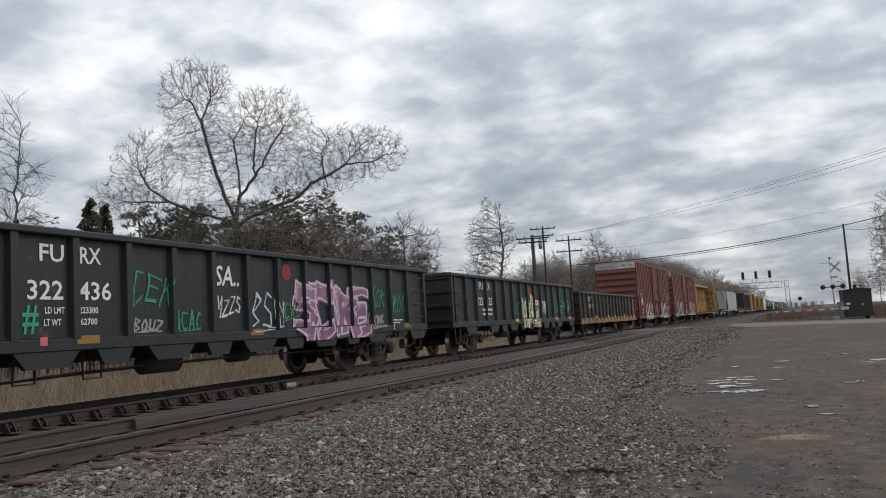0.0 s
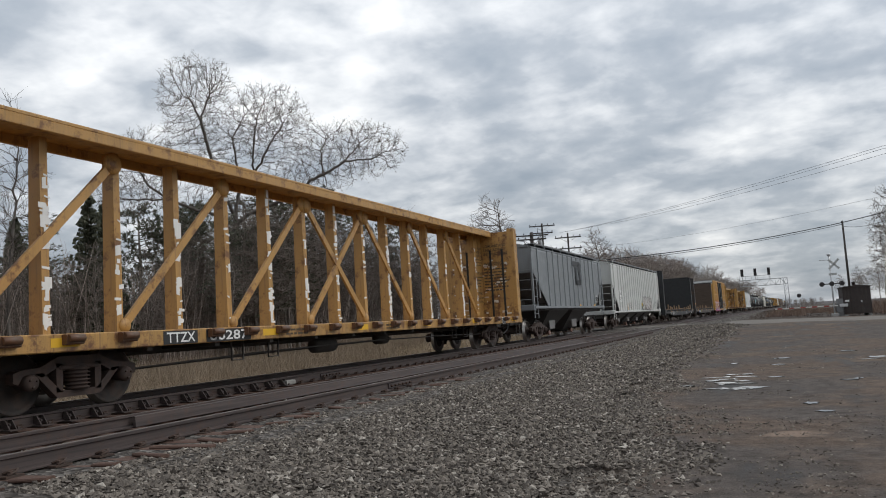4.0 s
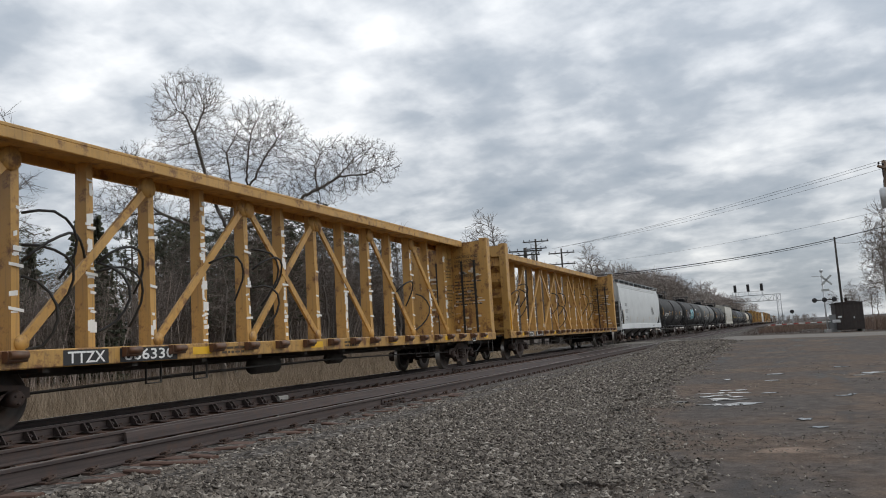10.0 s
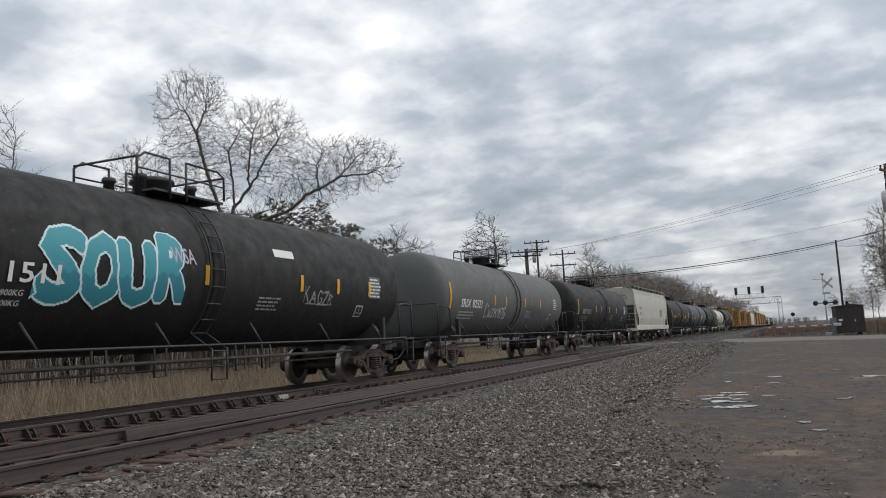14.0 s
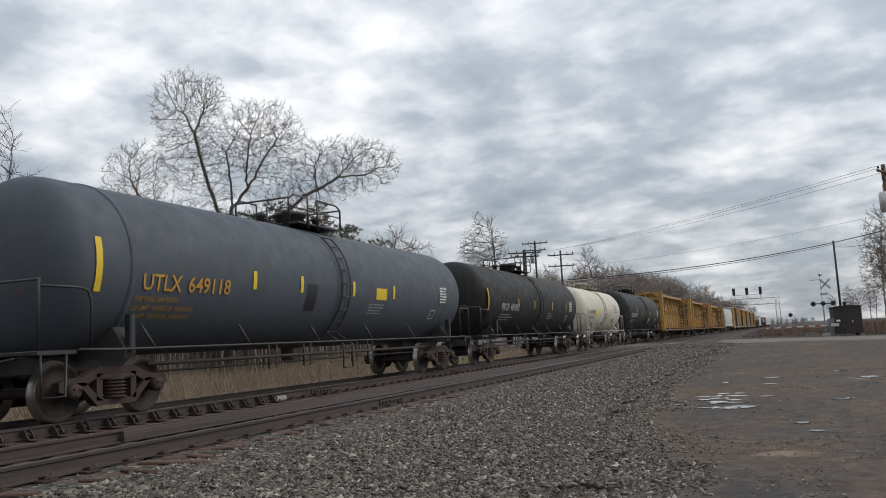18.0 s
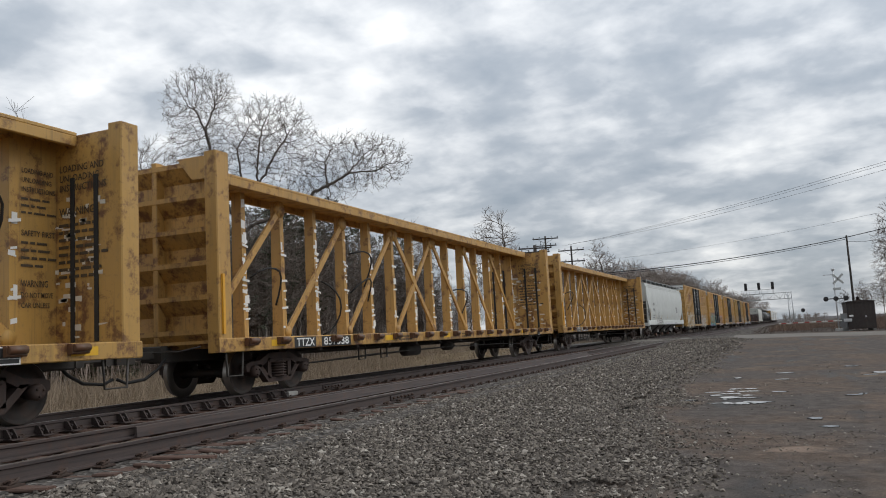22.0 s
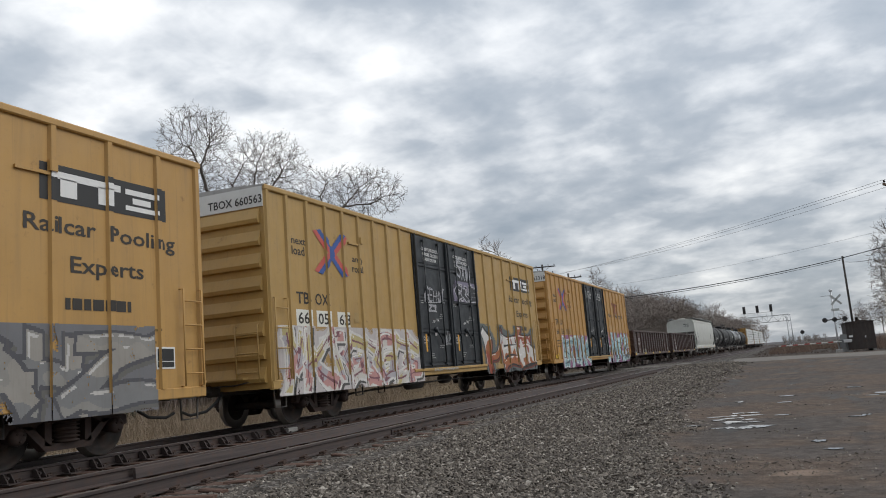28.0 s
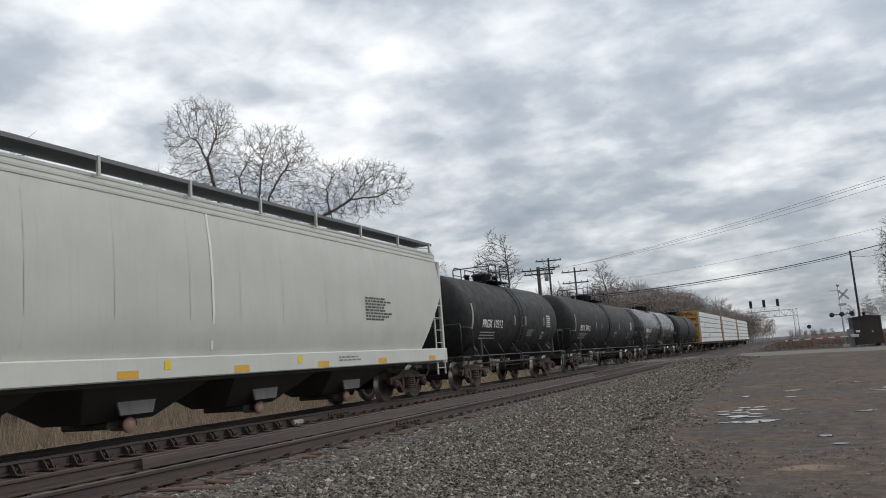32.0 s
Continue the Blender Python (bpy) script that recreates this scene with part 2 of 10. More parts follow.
def ground_mat():
    """Old asphalt lot, worn to gravel and mud in places, and dry grassland past the line."""
    n = Nodes("lot_and_field_ground")
    x, y, z = n.xyz()
    # asphalt lot
    speck = n.ramp(n.noise(55, 5, 0.7), (0.35, 0.0), (0.75, 1.0))
    lot = n.mix(speck, (0.066, 0.057, 0.051), (0.166, 0.141, 0.126))
    mud = n.ramp(n.noise(0.36, 6, 0.65), (0.45, 0.0), (0.56, 1.0))
    lot = n.mix(n.math("MULTIPLY", mud, 0.85), lot, n.mix(speck, (0.092, 0.068, 0.053), (0.21, 0.153, 0.116)))
    grain = n.ramp(n.noise(3.5, 8, 0.75), (0.35, 0.55), (0.7, 1.35))
    lot = n.mix(1.0, lot, grain, "MULTIPLY")
    tan = n.ramp(n.noise(0.45, 5, 0.6, (1.0, 0.55, 1.0)), (0.60, 0.0), (0.70, 1.0))
    lot = n.mix(n.math("MULTIPLY", tan, 0.7), lot, (0.19, 0.138, 0.100))
    # a pale patch of dried mud in the middle of the lot
    dx, dy = n.math("MULTIPLY", n.math("ADD", x, -0.1), 1.25), n.math("MULTIPLY", n.math("ADD", y, -9.9), 1.5)
    far = n.math("ADD", n.math("POWER", n.math("ADD", n.math("MULTIPLY", dx, dx), n.math("MULTIPLY", dy, dy)), 0.5), n.math("MULTIPLY", n.noise(3.0, 6, 0.7), 1.1))
    lot = n.mix(n.math("MULTIPLY", n.ramp(far, (0.75, 1.0), (1.15, 0.0)), 0.8), lot, (0.27, 0.20, 0.155))
    wet = n.ramp(n.noise(0.8, 5, 0.6, (1.0, 0.3, 1.0)), (0.56, 0.0), (0.64, 1.0))
    lot = n.mix(n.math("MULTIPLY", wet, 0.75), lot, (0.033, 0.031, 0.03))
    peb = n.ramp(n.voronoi(26.0, "F1", "Distance"), (0.12, 1.0), (0.24, 0.0))
    patch = n.ramp(n.noise(0.6, 5, 0.65), (0.50, 0.0), (0.60, 1.0))
    lot = n.mix(n.math("MULTIPLY", peb, n.math("MULTIPLY", patch, 0.8)), lot, (0.22, 0.20, 0.18))
    # dry grass and brush on the far side
    g = n.noise(2.5, 8, 0.7)
    field = n.ramp(g, (0.3, (0.10, 0.072, 0.042)), (0.75, (0.27, 0.20, 0.12)), (0.55, (0.185, 0.135, 0.08)))
    side = n.math("LESS_THAN", n.math("ADD", x, n.math("MULTIPLY", n.noise(0.6, 5), 1.5)), -12.6)
    away = n.math("GREATER_THAN", n.math("ADD", y, n.math("MULTIPLY", n.noise(0.2, 4), 6.0)), 73.0)
    right = n.math("GREATER_THAN", n.math("ADD", x, n.math("MULTIPLY", n.noise(0.3, 4), 5.0)), 22.0)
    green = n.math("MAXIMUM", n.math("MAXIMUM", side, away), right)
    c = n.mix(green, lot, field)
    verge = n.ramp(n.noise(0.35, 7, 0.7), (0.35, (0.045, 0.037, 0.032)), (0.7, (0.11, 0.087, 0.070)))
    c = n.mix(away, c, verge)
    n.bump(n.math("ADD", n.noise(9, 10, 0.75), n.math("MULTIPLY", peb, 0.3)), 0.6, 0.035)
    rough = n.mix(wet, (0.9, 0.9, 0.9), (0.6, 0.6, 0.6))
    return n.done(c, rough, 0.0, 0.12)


M_GROUND = ground_mat()


def road_mat():
    n = Nodes("grey_asphalt_road")
    s = n.ramp(n.noise(45, 5, 0.7), (0.3, 0.0), (0.8, 1.0))
    c = n.mix(s, (0.15, 0.138, 0.122), (0.25, 0.23, 0.205))
    c = n.mix(n.math("MULTIPLY", n.ramp(n.noise(0.5, 5), (0.4, 0.0), (0.7, 1.0)), 0.4), c, (0.11, 0.098, 0.088))
    n.bump(n.noise(30, 5), 0.3, 0.01)
    return n.done(c, 0.9, 0.0, 0.12)


M_ROAD = road_mat()


def water_mat():
    n = Nodes("puddle_water")
    n.bump(n.noise(14, 2), 0.04, 0.004)
    return n.done((0.05, 0.047, 0.043), 0.06, 0.0, 1.0)


M_WATER = water_mat()


def leafy(name, lo, hi, rough=0.9):
    n = Nodes(name)
    c = n.mix(n.island(), lo, hi)
    c = n.mix(n.math("MULTIPLY", n.noise(0.7, 4), 0.5), c, shade(lo, 0.7))
    return n.done(c, rough)


M_GRASS = leafy("dry_grass_blades", (0.19, 0.145, 0.10), (0.37, 0.29, 0.205))
M_BRUSH = leafy("red_brown_brush", (0.13, 0.085, 0.064), (0.27, 0.185, 0.135))
M_BARK = leafy("grey_brown_bark", (0.14, 0.118, 0.10), (0.22, 0.19, 0.162))
M_TWIG = leafy("bare_twigs", (0.125, 0.10, 0.085), (0.24, 0.197, 0.167))
M_OLDBARK = leafy("dark_old_bark", (0.085, 0.072, 0.062), (0.15, 0.13, 0.112))
M_OLDTWIG = leafy("dark_old_twigs", (0.085, 0.070, 0.060), (0.165, 0.138, 0.118))
M_STEM = leafy("pale_sapling_bark", (0.25, 0.20, 0.168), (0.46, 0.38, 0.325))
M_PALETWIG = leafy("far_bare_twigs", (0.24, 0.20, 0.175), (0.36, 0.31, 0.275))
M_NEEDLE = leafy("dark_conifer_needles", (0.058, 0.066, 0.045), (0.145, 0.145, 0.095))
M_WEED = leafy("brown_roadside_weeds", (0.055, 0.040, 0.031), (0.125, 0.09, 0.068))
M_GALV = steel("galvanised_steel", (0.55, 0.56, 0.57), 0.5, 0.5, 0.05)
M_DARKMETAL = steel("dark_painted_metal", (0.03, 0.03, 0.032), 0.55, 0.3, 0.2)
M_CABLE = plain_paint("black_cable", (0.02, 0.02, 0.022), 0.6, 0.1)
M_CONCRETE = plain_paint("pale_concrete", (0.34, 0.33, 0.31), 0.9, 0.4)

# ---- geometry helpers ----
class Geo:
    """Collects vertices and faces of one mesh; each face has a material slot and may be smooth."""

    def __init__(self):
        self.v, self.f, self.m, self.s = [], [], [], []

    def face(self, idx, slot=0, smooth=False):
        self.f.append(idx)
        self.m.append(slot)
        self.s.append(smooth)

    def poly(self, pts, slot=0):
        o = len(self.v)
        self.v += [tuple(p) for p in pts]
        self.face(tuple(range(o, o + len(pts))), slot)
        return self

    def box(self, x0, x1, y0, y1, z0, z1, slot=0, c=0.0):
        """A box; c > 0 chamfers its four long edges along the longest side."""
        if c:
            ext = (x1 - x0, y1 - y0, z1 - z0)
            a = ext.index(max(ext))
            lo, hi = (x0, y0, z0)[a], (x1, y1, z1)[a]
            u, w = [i for i in range(3) if i != a]
            l, h = (x0, y0, z0), (x1, y1, z1)
            ring = [(l[u] + c, l[w]), (h[u] - c, l[w]), (h[u], l[w] + c), (h[u], h[w] - c), (h[u] - c, h[w]), (l[u] + c, h[w]), (l[u], h[w] - c), (l[u], l[w] + c)]
            return self.sweep(ring, a, lo, hi, slot)
        o = len(self.v)
        self.v += [(x, y, z) for x in (x0, x1) for y in (y0, y1) for z in (z0, z1)]
        for q in ((0, 1, 3, 2), (4, 6, 7, 5), (0, 4, 5, 1), (2, 3, 7, 6), (0, 2, 6, 4), (1, 5, 7, 3)):
            self.face(tuple(o + i for i in q), slot)
        return self

    def sweep(self, ring, axis, lo, hi, slot=0, smooth=False):
        """A ring in the two other axes, drawn out along the axis from lo to hi, with end caps."""
        o, n = len(self.v), len(ring)
        u, w = [i for i in range(3) if i != axis]
        for e in (lo, hi):
            for p in ring:
                q = [0, 0, 0]
                q[axis], q[u], q[w] = e, p[0], p[1]
                self.v.append(tuple(q))
        flip = axis == 1
        for i in range(n):
            j = (i + 1) % n
            q = (o + i, o + j, o + n + j, o + n + i)
            self.face(q[::-1] if flip else q, slot, smooth)
        a, b = tuple(range(o, o + n)), tuple(range(o + n, o + 2 * n))
        self.face(a if flip else a[::-1], slot)
        self.face(b[::-1] if flip else b, slot)
        return self

    def tube(self, pts, r, n=6, slot=0, r1=None, caps=True):
        """A round rod along a polyline."""
        o, k = len(self.v), len(pts)
        r1 = r if r1 is None else r1
        pts = [Vector(p) for p in pts]
        for i, p in enumerate(pts):
            d = (pts[min(i + 1, k - 1)] - pts[max(i - 1, 0)]).normalized()
            a = d.orthogonal().normalized() if i == 0 else (a - d * a.dot(d)).normalized()
            b = d.cross(a)
            rr = r + (r1 - r) * i / max(1, k - 1)
            for j in range(n):
                t = 2 * math.pi * j / n
                self.v.append(tuple(p + rr * (math.cos(t) * a + math.sin(t) * b)))
        for i in range(k - 1):
            for j in range(n):
                self.face((o + i * n + j, o + i * n + (j + 1) % n, o + (i + 1) * n + (j + 1) % n, o + (i + 1) * n + j), slot, n > 4)
        if caps:
            self.face(tuple(o + j for j in range(n))[::-1], slot)
            self.face(tuple(o + (k - 1) * n + j for j in range(n)), slot)
        return self

    def lathe(self, prof, axis, cx, cz, n=24, slot=0, smooth=True, caps=True):
        """A turned shape: (place along the axis, radius) rows; cx, cz is the centre in the other two axes."""
        o = len(self.v)
        u, w = [i for i in range(3) if i != axis]
        for a, r in prof:
            for j in range(n):
                t = 2 * math.pi * j / n
                q = [0, 0, 0]
                q[axis], q[u], q[w] = a, cx + r * math.cos(t), cz + r * math.sin(t)
                self.v.append(tuple(q))
        flip = axis == 1
        for i in range(len(prof) - 1):
            for j in range(n):
                q = (o + i * n + j, o + i * n + (j + 1) % n, o + (i + 1) * n + (j + 1) % n, o + (i + 1) * n + j)
                self.face(q[::-1] if flip else q, slot, smooth)
        if caps:
            a, b = tuple(o + j for j in range(n)), tuple(o + (len(prof) - 1) * n + j for j in range(n))
            self.face(a if flip else a[::-1], slot)
            self.face(b[::-1] if flip else b, slot)
        return self

    def mesh(self, name, *mats):
        me = bpy.data.meshes.new(name)
        me.from_pydata(self.v, [], self.f)
        me.polygons.foreach_set("material_index", self.m)
        me.polygons.foreach_set("use_smooth", self.s)
        for m in mats:
            me.materials.append(m)
        me.update()
        return me

    def make(self, name, *mats, parent=None, label="", at=None):
        return put(name, self.mesh(name, *mats), parent, label, at)


def put(name, me, parent=None, label="", at=None):
    """Links a mesh as one object under its thing."""
    ob = new(name, me)
    ob.parent = parent
    if at is not None:
        ob.matrix_basis = at
    return tagged(ob, label)


def empty(name, m=None, label="", category="", group="", kind=""):
    ob = new(name)
    ob.empty_display_size = 0.3
    if m is not None:
        ob.matrix_basis = m
    return tagged(ob, label, category, group, kind)


# ---- the line of the two tracks: straight, then a slight bend to the right ----
BEND_FROM, BEND_TO, BEND = 35.0, 75.0, 0.0265
NEAR_X, FAR_X, GAUGE = -7.17, -10.85, 1.435


def bend(s):
    if s < BEND_FROM:
        return 0.0
    if s < BEND_TO:
        return BEND / (BEND_TO - BEND_FROM) * (s - BEND_FROM) ** 2 / 2
    return BEND * (BEND_TO - BEND_FROM) / 2 + BEND * (s - BEND_TO)




STATIONS = [-900.0, -300.0, -60.0, 0.0, 20.0, 35.0] + [35.0 + 4 * i for i in range(1, 11)] + [120.0, 400.0, 1500.0]


def along(ring, x, stations, name, mats, parent, slots=None, label=""):
    """A ring of (x, z) points drawn along the line at the offset x."""
    g = Geo()
    n = len(ring)
    for s in stations:
        for px, pz in ring:
            g.v.append((x + px + bend(s), s, pz))
    for i in range(len(stations) - 1):
        for j in range(n):
            g.face((i * n + (j + 1) % n, i * n + j, (i + 1) * n + j, (i + 1) * n + (j + 1) % n), slots[j] if slots else 0)
    g.face(tuple(range(n)))
    g.face(tuple((len(stations) - 1) * n + j for j in range(n))[::-1])
    return g.make(name, *mats, parent=parent, label=label)

# ---- ground ----
def smooth(a, b, t):
    t = min(1.0, max(0.0, (t - a) / (b - a)))
    return t * t * (3 - 2 * t)


def ground_z(x, y):
    u = x - bend(y)
    lot = -0.55 + 0.27 * smooth(30, 50, y) * smooth(14, -4, u) + 0.10 * smooth(30, 50, y)
    if u > -5.7:
        z = -0.225 + (lot + 0.225) * min(1.0, (u + 5.7) / 4.2)
    elif u > -12.6:
        z = -0.27
    else:
        z = -0.27 - 0.5 * smooth(-12.6, -14.6, u) + 0.15 * smooth(-22, -40, u)
    hump = smooth(44, 51, y) * smooth(73, 66, y)
    z += hump * (-0.03 - 0.022 * max(0.0, u + 4) - z) * smooth(-40, -16, u) * smooth(45, 20, u)
    z += 0.02 * noise.noise(Vector((x * 0.35, y * 0.35, 0))) + 0.012 * noise.noise(Vector((x * 1.3, y * 1.3, 4)))
    return z


def gravel_edge(y):
    """Where the loose stones give way to the asphalt lot."""
    e = -1.0 - 1.2 * smooth(8, 15, y) - 0.35 * smooth(15, 26, y) + 0.6 * smooth(28, 46, y)
    return e + 0.35 * noise.noise(Vector((7, y * 0.22, 0)))


def build_ground():
    xs = [-2500, -900, -400, -200, -120, -80] + [-60 + 4 * i for i in range(11)] + [-15.5 + 0.5 * i for i in range(50)] + [11, 14, 18, 24, 32, 45, 70, 120, 250, 600, 2500]
    ys = [-1500, -500, -200, -80, -40, -20, -10] + [-4 + 0.8 * i for i in range(60)] + [44 + 1.0 * i for i in range(32)] + [80, 90, 105, 130, 170, 230, 320, 500, 900, 1800, 3200]
    g = Geo()
    for y in ys:
        for x in xs:
            g.v.append((x, y, ground_z(x, y)))
    w = len(xs)
    for j in range(len(ys) - 1):
        for i in range(w - 1):
            g.face((j * w + i, j * w + i + 1, (j + 1) * w + i + 1, (j + 1) * w + i), 0, True)
    ob = g.make("ground", M_GROUND)
    tagged(ob, "worn asphalt lot, dirt and dry grass beside the railway", "ground", kind="structure")


def build_ballast():
    """The gravel bed under both tracks and its wide shoulder towards the lot."""
    g = Geo()
    ys = [-900, -200, -40] + [-6 + 0.5 * i for i in range(120)] + [54, 57, 60, 64, 70, 75, 80, 90, 120, 200, 400, 1500]
    offs = [-13.4, -12.6, -11.9, -10.85, -9.6, -9.0, -8.3, -7.2, -6.4, -5.7] + [-5.3 + 0.4 * i for i in range(11)]
    for y in ys:
        reach = gravel_edge(y) + bend(y) * -1 - 0.5 + 1.4 + 0.35 * noise.noise(Vector((3, y * 0.9, 1)))
        for k, o in enumerate(offs):
            x = o
            if o > -5.4:
                x = -5.4 + (o + 5.4) * (4.0 + reach) / 4.0
            gx = x + bend(y)
            z = ground_z(gx, y) + (0.03 if 1 < k < len(offs) - 2 else 0.012 if k < len(offs) - 1 else -0.03)
            z += 0.018 * noise.noise(Vector((x * 4, y * 4, 2)))
            if -6.5 < x < -5.3:
                z = max(z, -0.196 + 0.016 * smooth(6, 9.5, y) + 0.03 * noise.noise(Vector((x * 3, y * 2.1, 7))))
            g.v.append((gx, y, z))
    w = len(offs)
    for j in range(len(ys) - 1):
        for i in range(w - 1):
            g.face((j * w + i, j * w + i + 1, (j + 1) * w + i + 1, (j + 1) * w + i), 0, True)
    ob = g.make("ballast_bed", M_BALLAST)
    tagged(ob, "grey crushed-stone ballast bed under the two tracks", "ballast", kind="structure")


def scatter(name, count, spot, size, mat, label, category, seed, kind="stuff", squash=0.7, dark=None):
    """Many small angular stones joined into one mesh: each an uneven eight-faced solid."""
    rng = np.random.default_rng(seed)
    base = np.array([(1, 0, 0), (-1, 0, 0), (0, 1, 0), (0, -1, 0), (0, 0, 1), (0, 0, -1)], float)
    tri = np.array([(0, 2, 4), (2, 1, 4), (1, 3, 4), (3, 0, 4), (2, 0, 5), (1, 2, 5), (3, 1, 5), (0, 3, 5)])
    p = np.array([spot(rng) for _ in range(count)])
    s = np.array([size(rng, q) for q in p])
    shape = base[None] * rng.uniform(0.55, 1.15, (count, 6, 1)) + rng.normal(0, 0.22, (count, 6, 3))
    a = rng.uniform(0, 6.283, count)
    b = rng.uniform(-0.9, 0.9, count)
    ca, sa, cb, sb = np.cos(a), np.sin(a), np.cos(b), np.sin(b)
    rot = np.zeros((count, 3, 3))
    rot[:, 0, 0], rot[:, 0, 1] = ca, -sa
    rot[:, 1, 0], rot[:, 1, 1], rot[:, 1, 2] = sa * cb, ca * cb, -sb
    rot[:, 2, 0], rot[:, 2, 1], rot[:, 2, 2] = sa * sb, ca * sb, cb
    verts = np.einsum("nij,nkj->nki", rot, shape) * s[:, None, None]
    verts[:, :, 2] *= squash
    verts += p[:, None, :]
    faces = (tri[None] + (np.arange(count) * 6)[:, None, None]).reshape(-1, 3)
    me = bpy.data.meshes.new(name)
    me.vertices.add(count * 6)
    me.vertices.foreach_set("co", verts.reshape(-1))
    me.loops.add(len(faces) * 3)
    me.loops.foreach_set("vertex_index", faces.reshape(-1).astype(np.int32))
    me.polygons.add(len(faces))
    me.polygons.foreach_set("loop_start", np.arange(0, len(faces) * 3, 3, dtype=np.int32))
    me.materials.append(mat)
    me.update(calc_edges=True)
    me.shade_flat()
    ob = new(name, me)
    return tagged(ob, label, category, kind=kind)


def build_stones():
    def shoulder(y0, y1, bias):
        def spot(rng):
            while True:
                y = y0 + (y1 - y0) * rng.random() ** bias
                u = -6.1 + 6.9 * rng.random()
                v = gravel_edge(y) - bend(y) - u + 0.45 * noise.noise(Vector((u * 0.9, y * 0.45, 5))) + 0.35 * noise.noise(Vector((u * 2.4, y * 1.3, 6)))
                if rng.random() < smooth(-0.55, 0.75, v):
                    x = u + bend(y)
                    return (x, y, ground_z(x, y) + (0.035 if v > 0.5 else 0.004) + 0.02 * rng.random() * (v > 0.5))
        return spot

    near_spot, mid_spot, far_spot = shoulder(4.6, 16.5, 1.1), shoulder(16.5, 34, 1.0), shoulder(34, 52, 1.0)

    def between(rng):
        y = 4 + 40 * rng.random() ** 1.6
        u = rng.choice([-9.0, -7.2, -12.4]) + rng.normal(0, 0.33)
        return (u + bend(y), y, -0.215 + 0.02 * rng.random())

    def lot(rng):
        while True:
            y = 5 + 26 * rng.random() ** 1.6
            x = -2.2 + 9 * rng.random() ** 1.4
            if rng.random() < 0.06 + smooth(0.02, 0.3, noise.noise(Vector((x * 0.8 + 0.4, y * 0.42, 9))) + 0.35 * noise.noise(Vector((x * 2.2, y * 1.4, 3)))):
                return (x, y, ground_z(x, y) + 0.002)

    scatter("ballast_stones", 54000, near_spot, lambda r, q: 0.018 + 0.028 * r.random() ** 2, M_STONE, "loose grey angular ballast stones on the shoulder", "stones", 1)
    scatter("ballast_stones", 20000, mid_spot, lambda r, q: 0.030 + 0.024 * r.random(), M_STONE, "loose grey angular ballast stones on the shoulder", "stones", 2)
    scatter("ballast_stones", 9000, far_spot, lambda r, q: 0.04 + 0.025 * r.random(), M_STONE, "loose grey angular ballast stones on the shoulder", "stones", 3)
    scatter("ballast_stones", 9000, between, lambda r, q: 0.026 + 0.02 * r.random(), M_STONE, "grey ballast stones between the rails", "stones", 4)
    scatter("loose_gravel", 11000, lot, lambda r, q: 0.006 + 0.020 * r.random() ** 2.5, M_STONE, "small loose gravel strewn over the asphalt lot", "gravel", 5)


def build_road():
    g = Geo()
    xs = [-90 + 3 * i for i in range(60)]
    for x in xs:
        y0 = 51.5 + 0.35 * noise.noise(Vector((x * 0.3, 0, 0))) - 0.06 * (x + 7)
        for t in range(9):
            y = y0 + 13.0 * t / 8
            g.v.append((x, y, ground_z(x, y) + 0.03 - (0.06 if t in (0, 8) else 0)))
    for i in range(len(xs) - 1):
        for t in range(8):
            a = i * 9 + t
            g.face((a, a + 9, a + 10, a + 1), 0, True)
    tagged(g.make("road", M_ROAD), "grey asphalt road that crosses the tracks on the level", "road", kind="structure")


# ---- tracks ----
RAIL_RING = [(-0.07, -0.172), (0.07, -0.172), (0.07, -0.158), (0.012, -0.142), (0.010, -0.045), (0.036, -0.034), (0.036, -0.006), (0.030, 0.0), (-0.030, 0.0), (-0.036, -0.006), (-0.036, -0.034), (-0.010, -0.045), (-0.012, -0.142), (-0.07, -0.158)]
RAIL_SLOTS = [0, 0, 0, 0, 0, 0, 0, 1, 0, 0, 0, 0, 0, 0]


def tie_mesh(seed, length=2.6):
    """A worn wooden tie with split, uneven ends."""
    rng = random.Random(seed)
    g = Geo()
    k = 7
    for i in range(k):
        x = -length / 2 + length * i / (k - 1)
        e = 0.05 if i in (0, k - 1) else 0.012
        for a, b in ((-0.115, -0.36), (0.115, -0.36), (0.115, -0.195), (0.09, -0.182), (-0.09, -0.182), (-0.115, -0.195)):
            g.v.append((x + rng.uniform(-e, e), a + rng.uniform(-0.008, 0.008), b + rng.uniform(-0.006, 0.006)))
    for i in range(k - 1):
        for j in range(6):
            g.face((i * 6 + j, i * 6 + (j + 1) % 6, (i + 1) * 6 + (j + 1) % 6, (i + 1) * 6 + j))
    g.face(tuple(range(6))[::-1])
    g.face(tuple((k - 1) * 6 + j for j in range(6)))
    return g.mesh("tie", M_TIE)


def plate_mesh():
    """A tie plate with its two bent spring clips."""
    g = Geo()
    g.box(-0.18, 0.18, -0.095, 0.095, -0.184, -0.166)
    for s in (-1, 1):
        g.tube([(s * 0.15, -0.05, -0.165), (s * 0.15, 0.03, -0.14), (s * 0.12, 0.075, -0.125), (s * 0.085, 0.03, -0.135), (s * 0.07, -0.04, -0.15)], 0.013, 5)
        g.box(s * 0.13 - 0.018, s * 0.13 + 0.018, -0.03, 0.03, -0.168, -0.13)
    return g.mesh("tie_plate", M_PLATE)


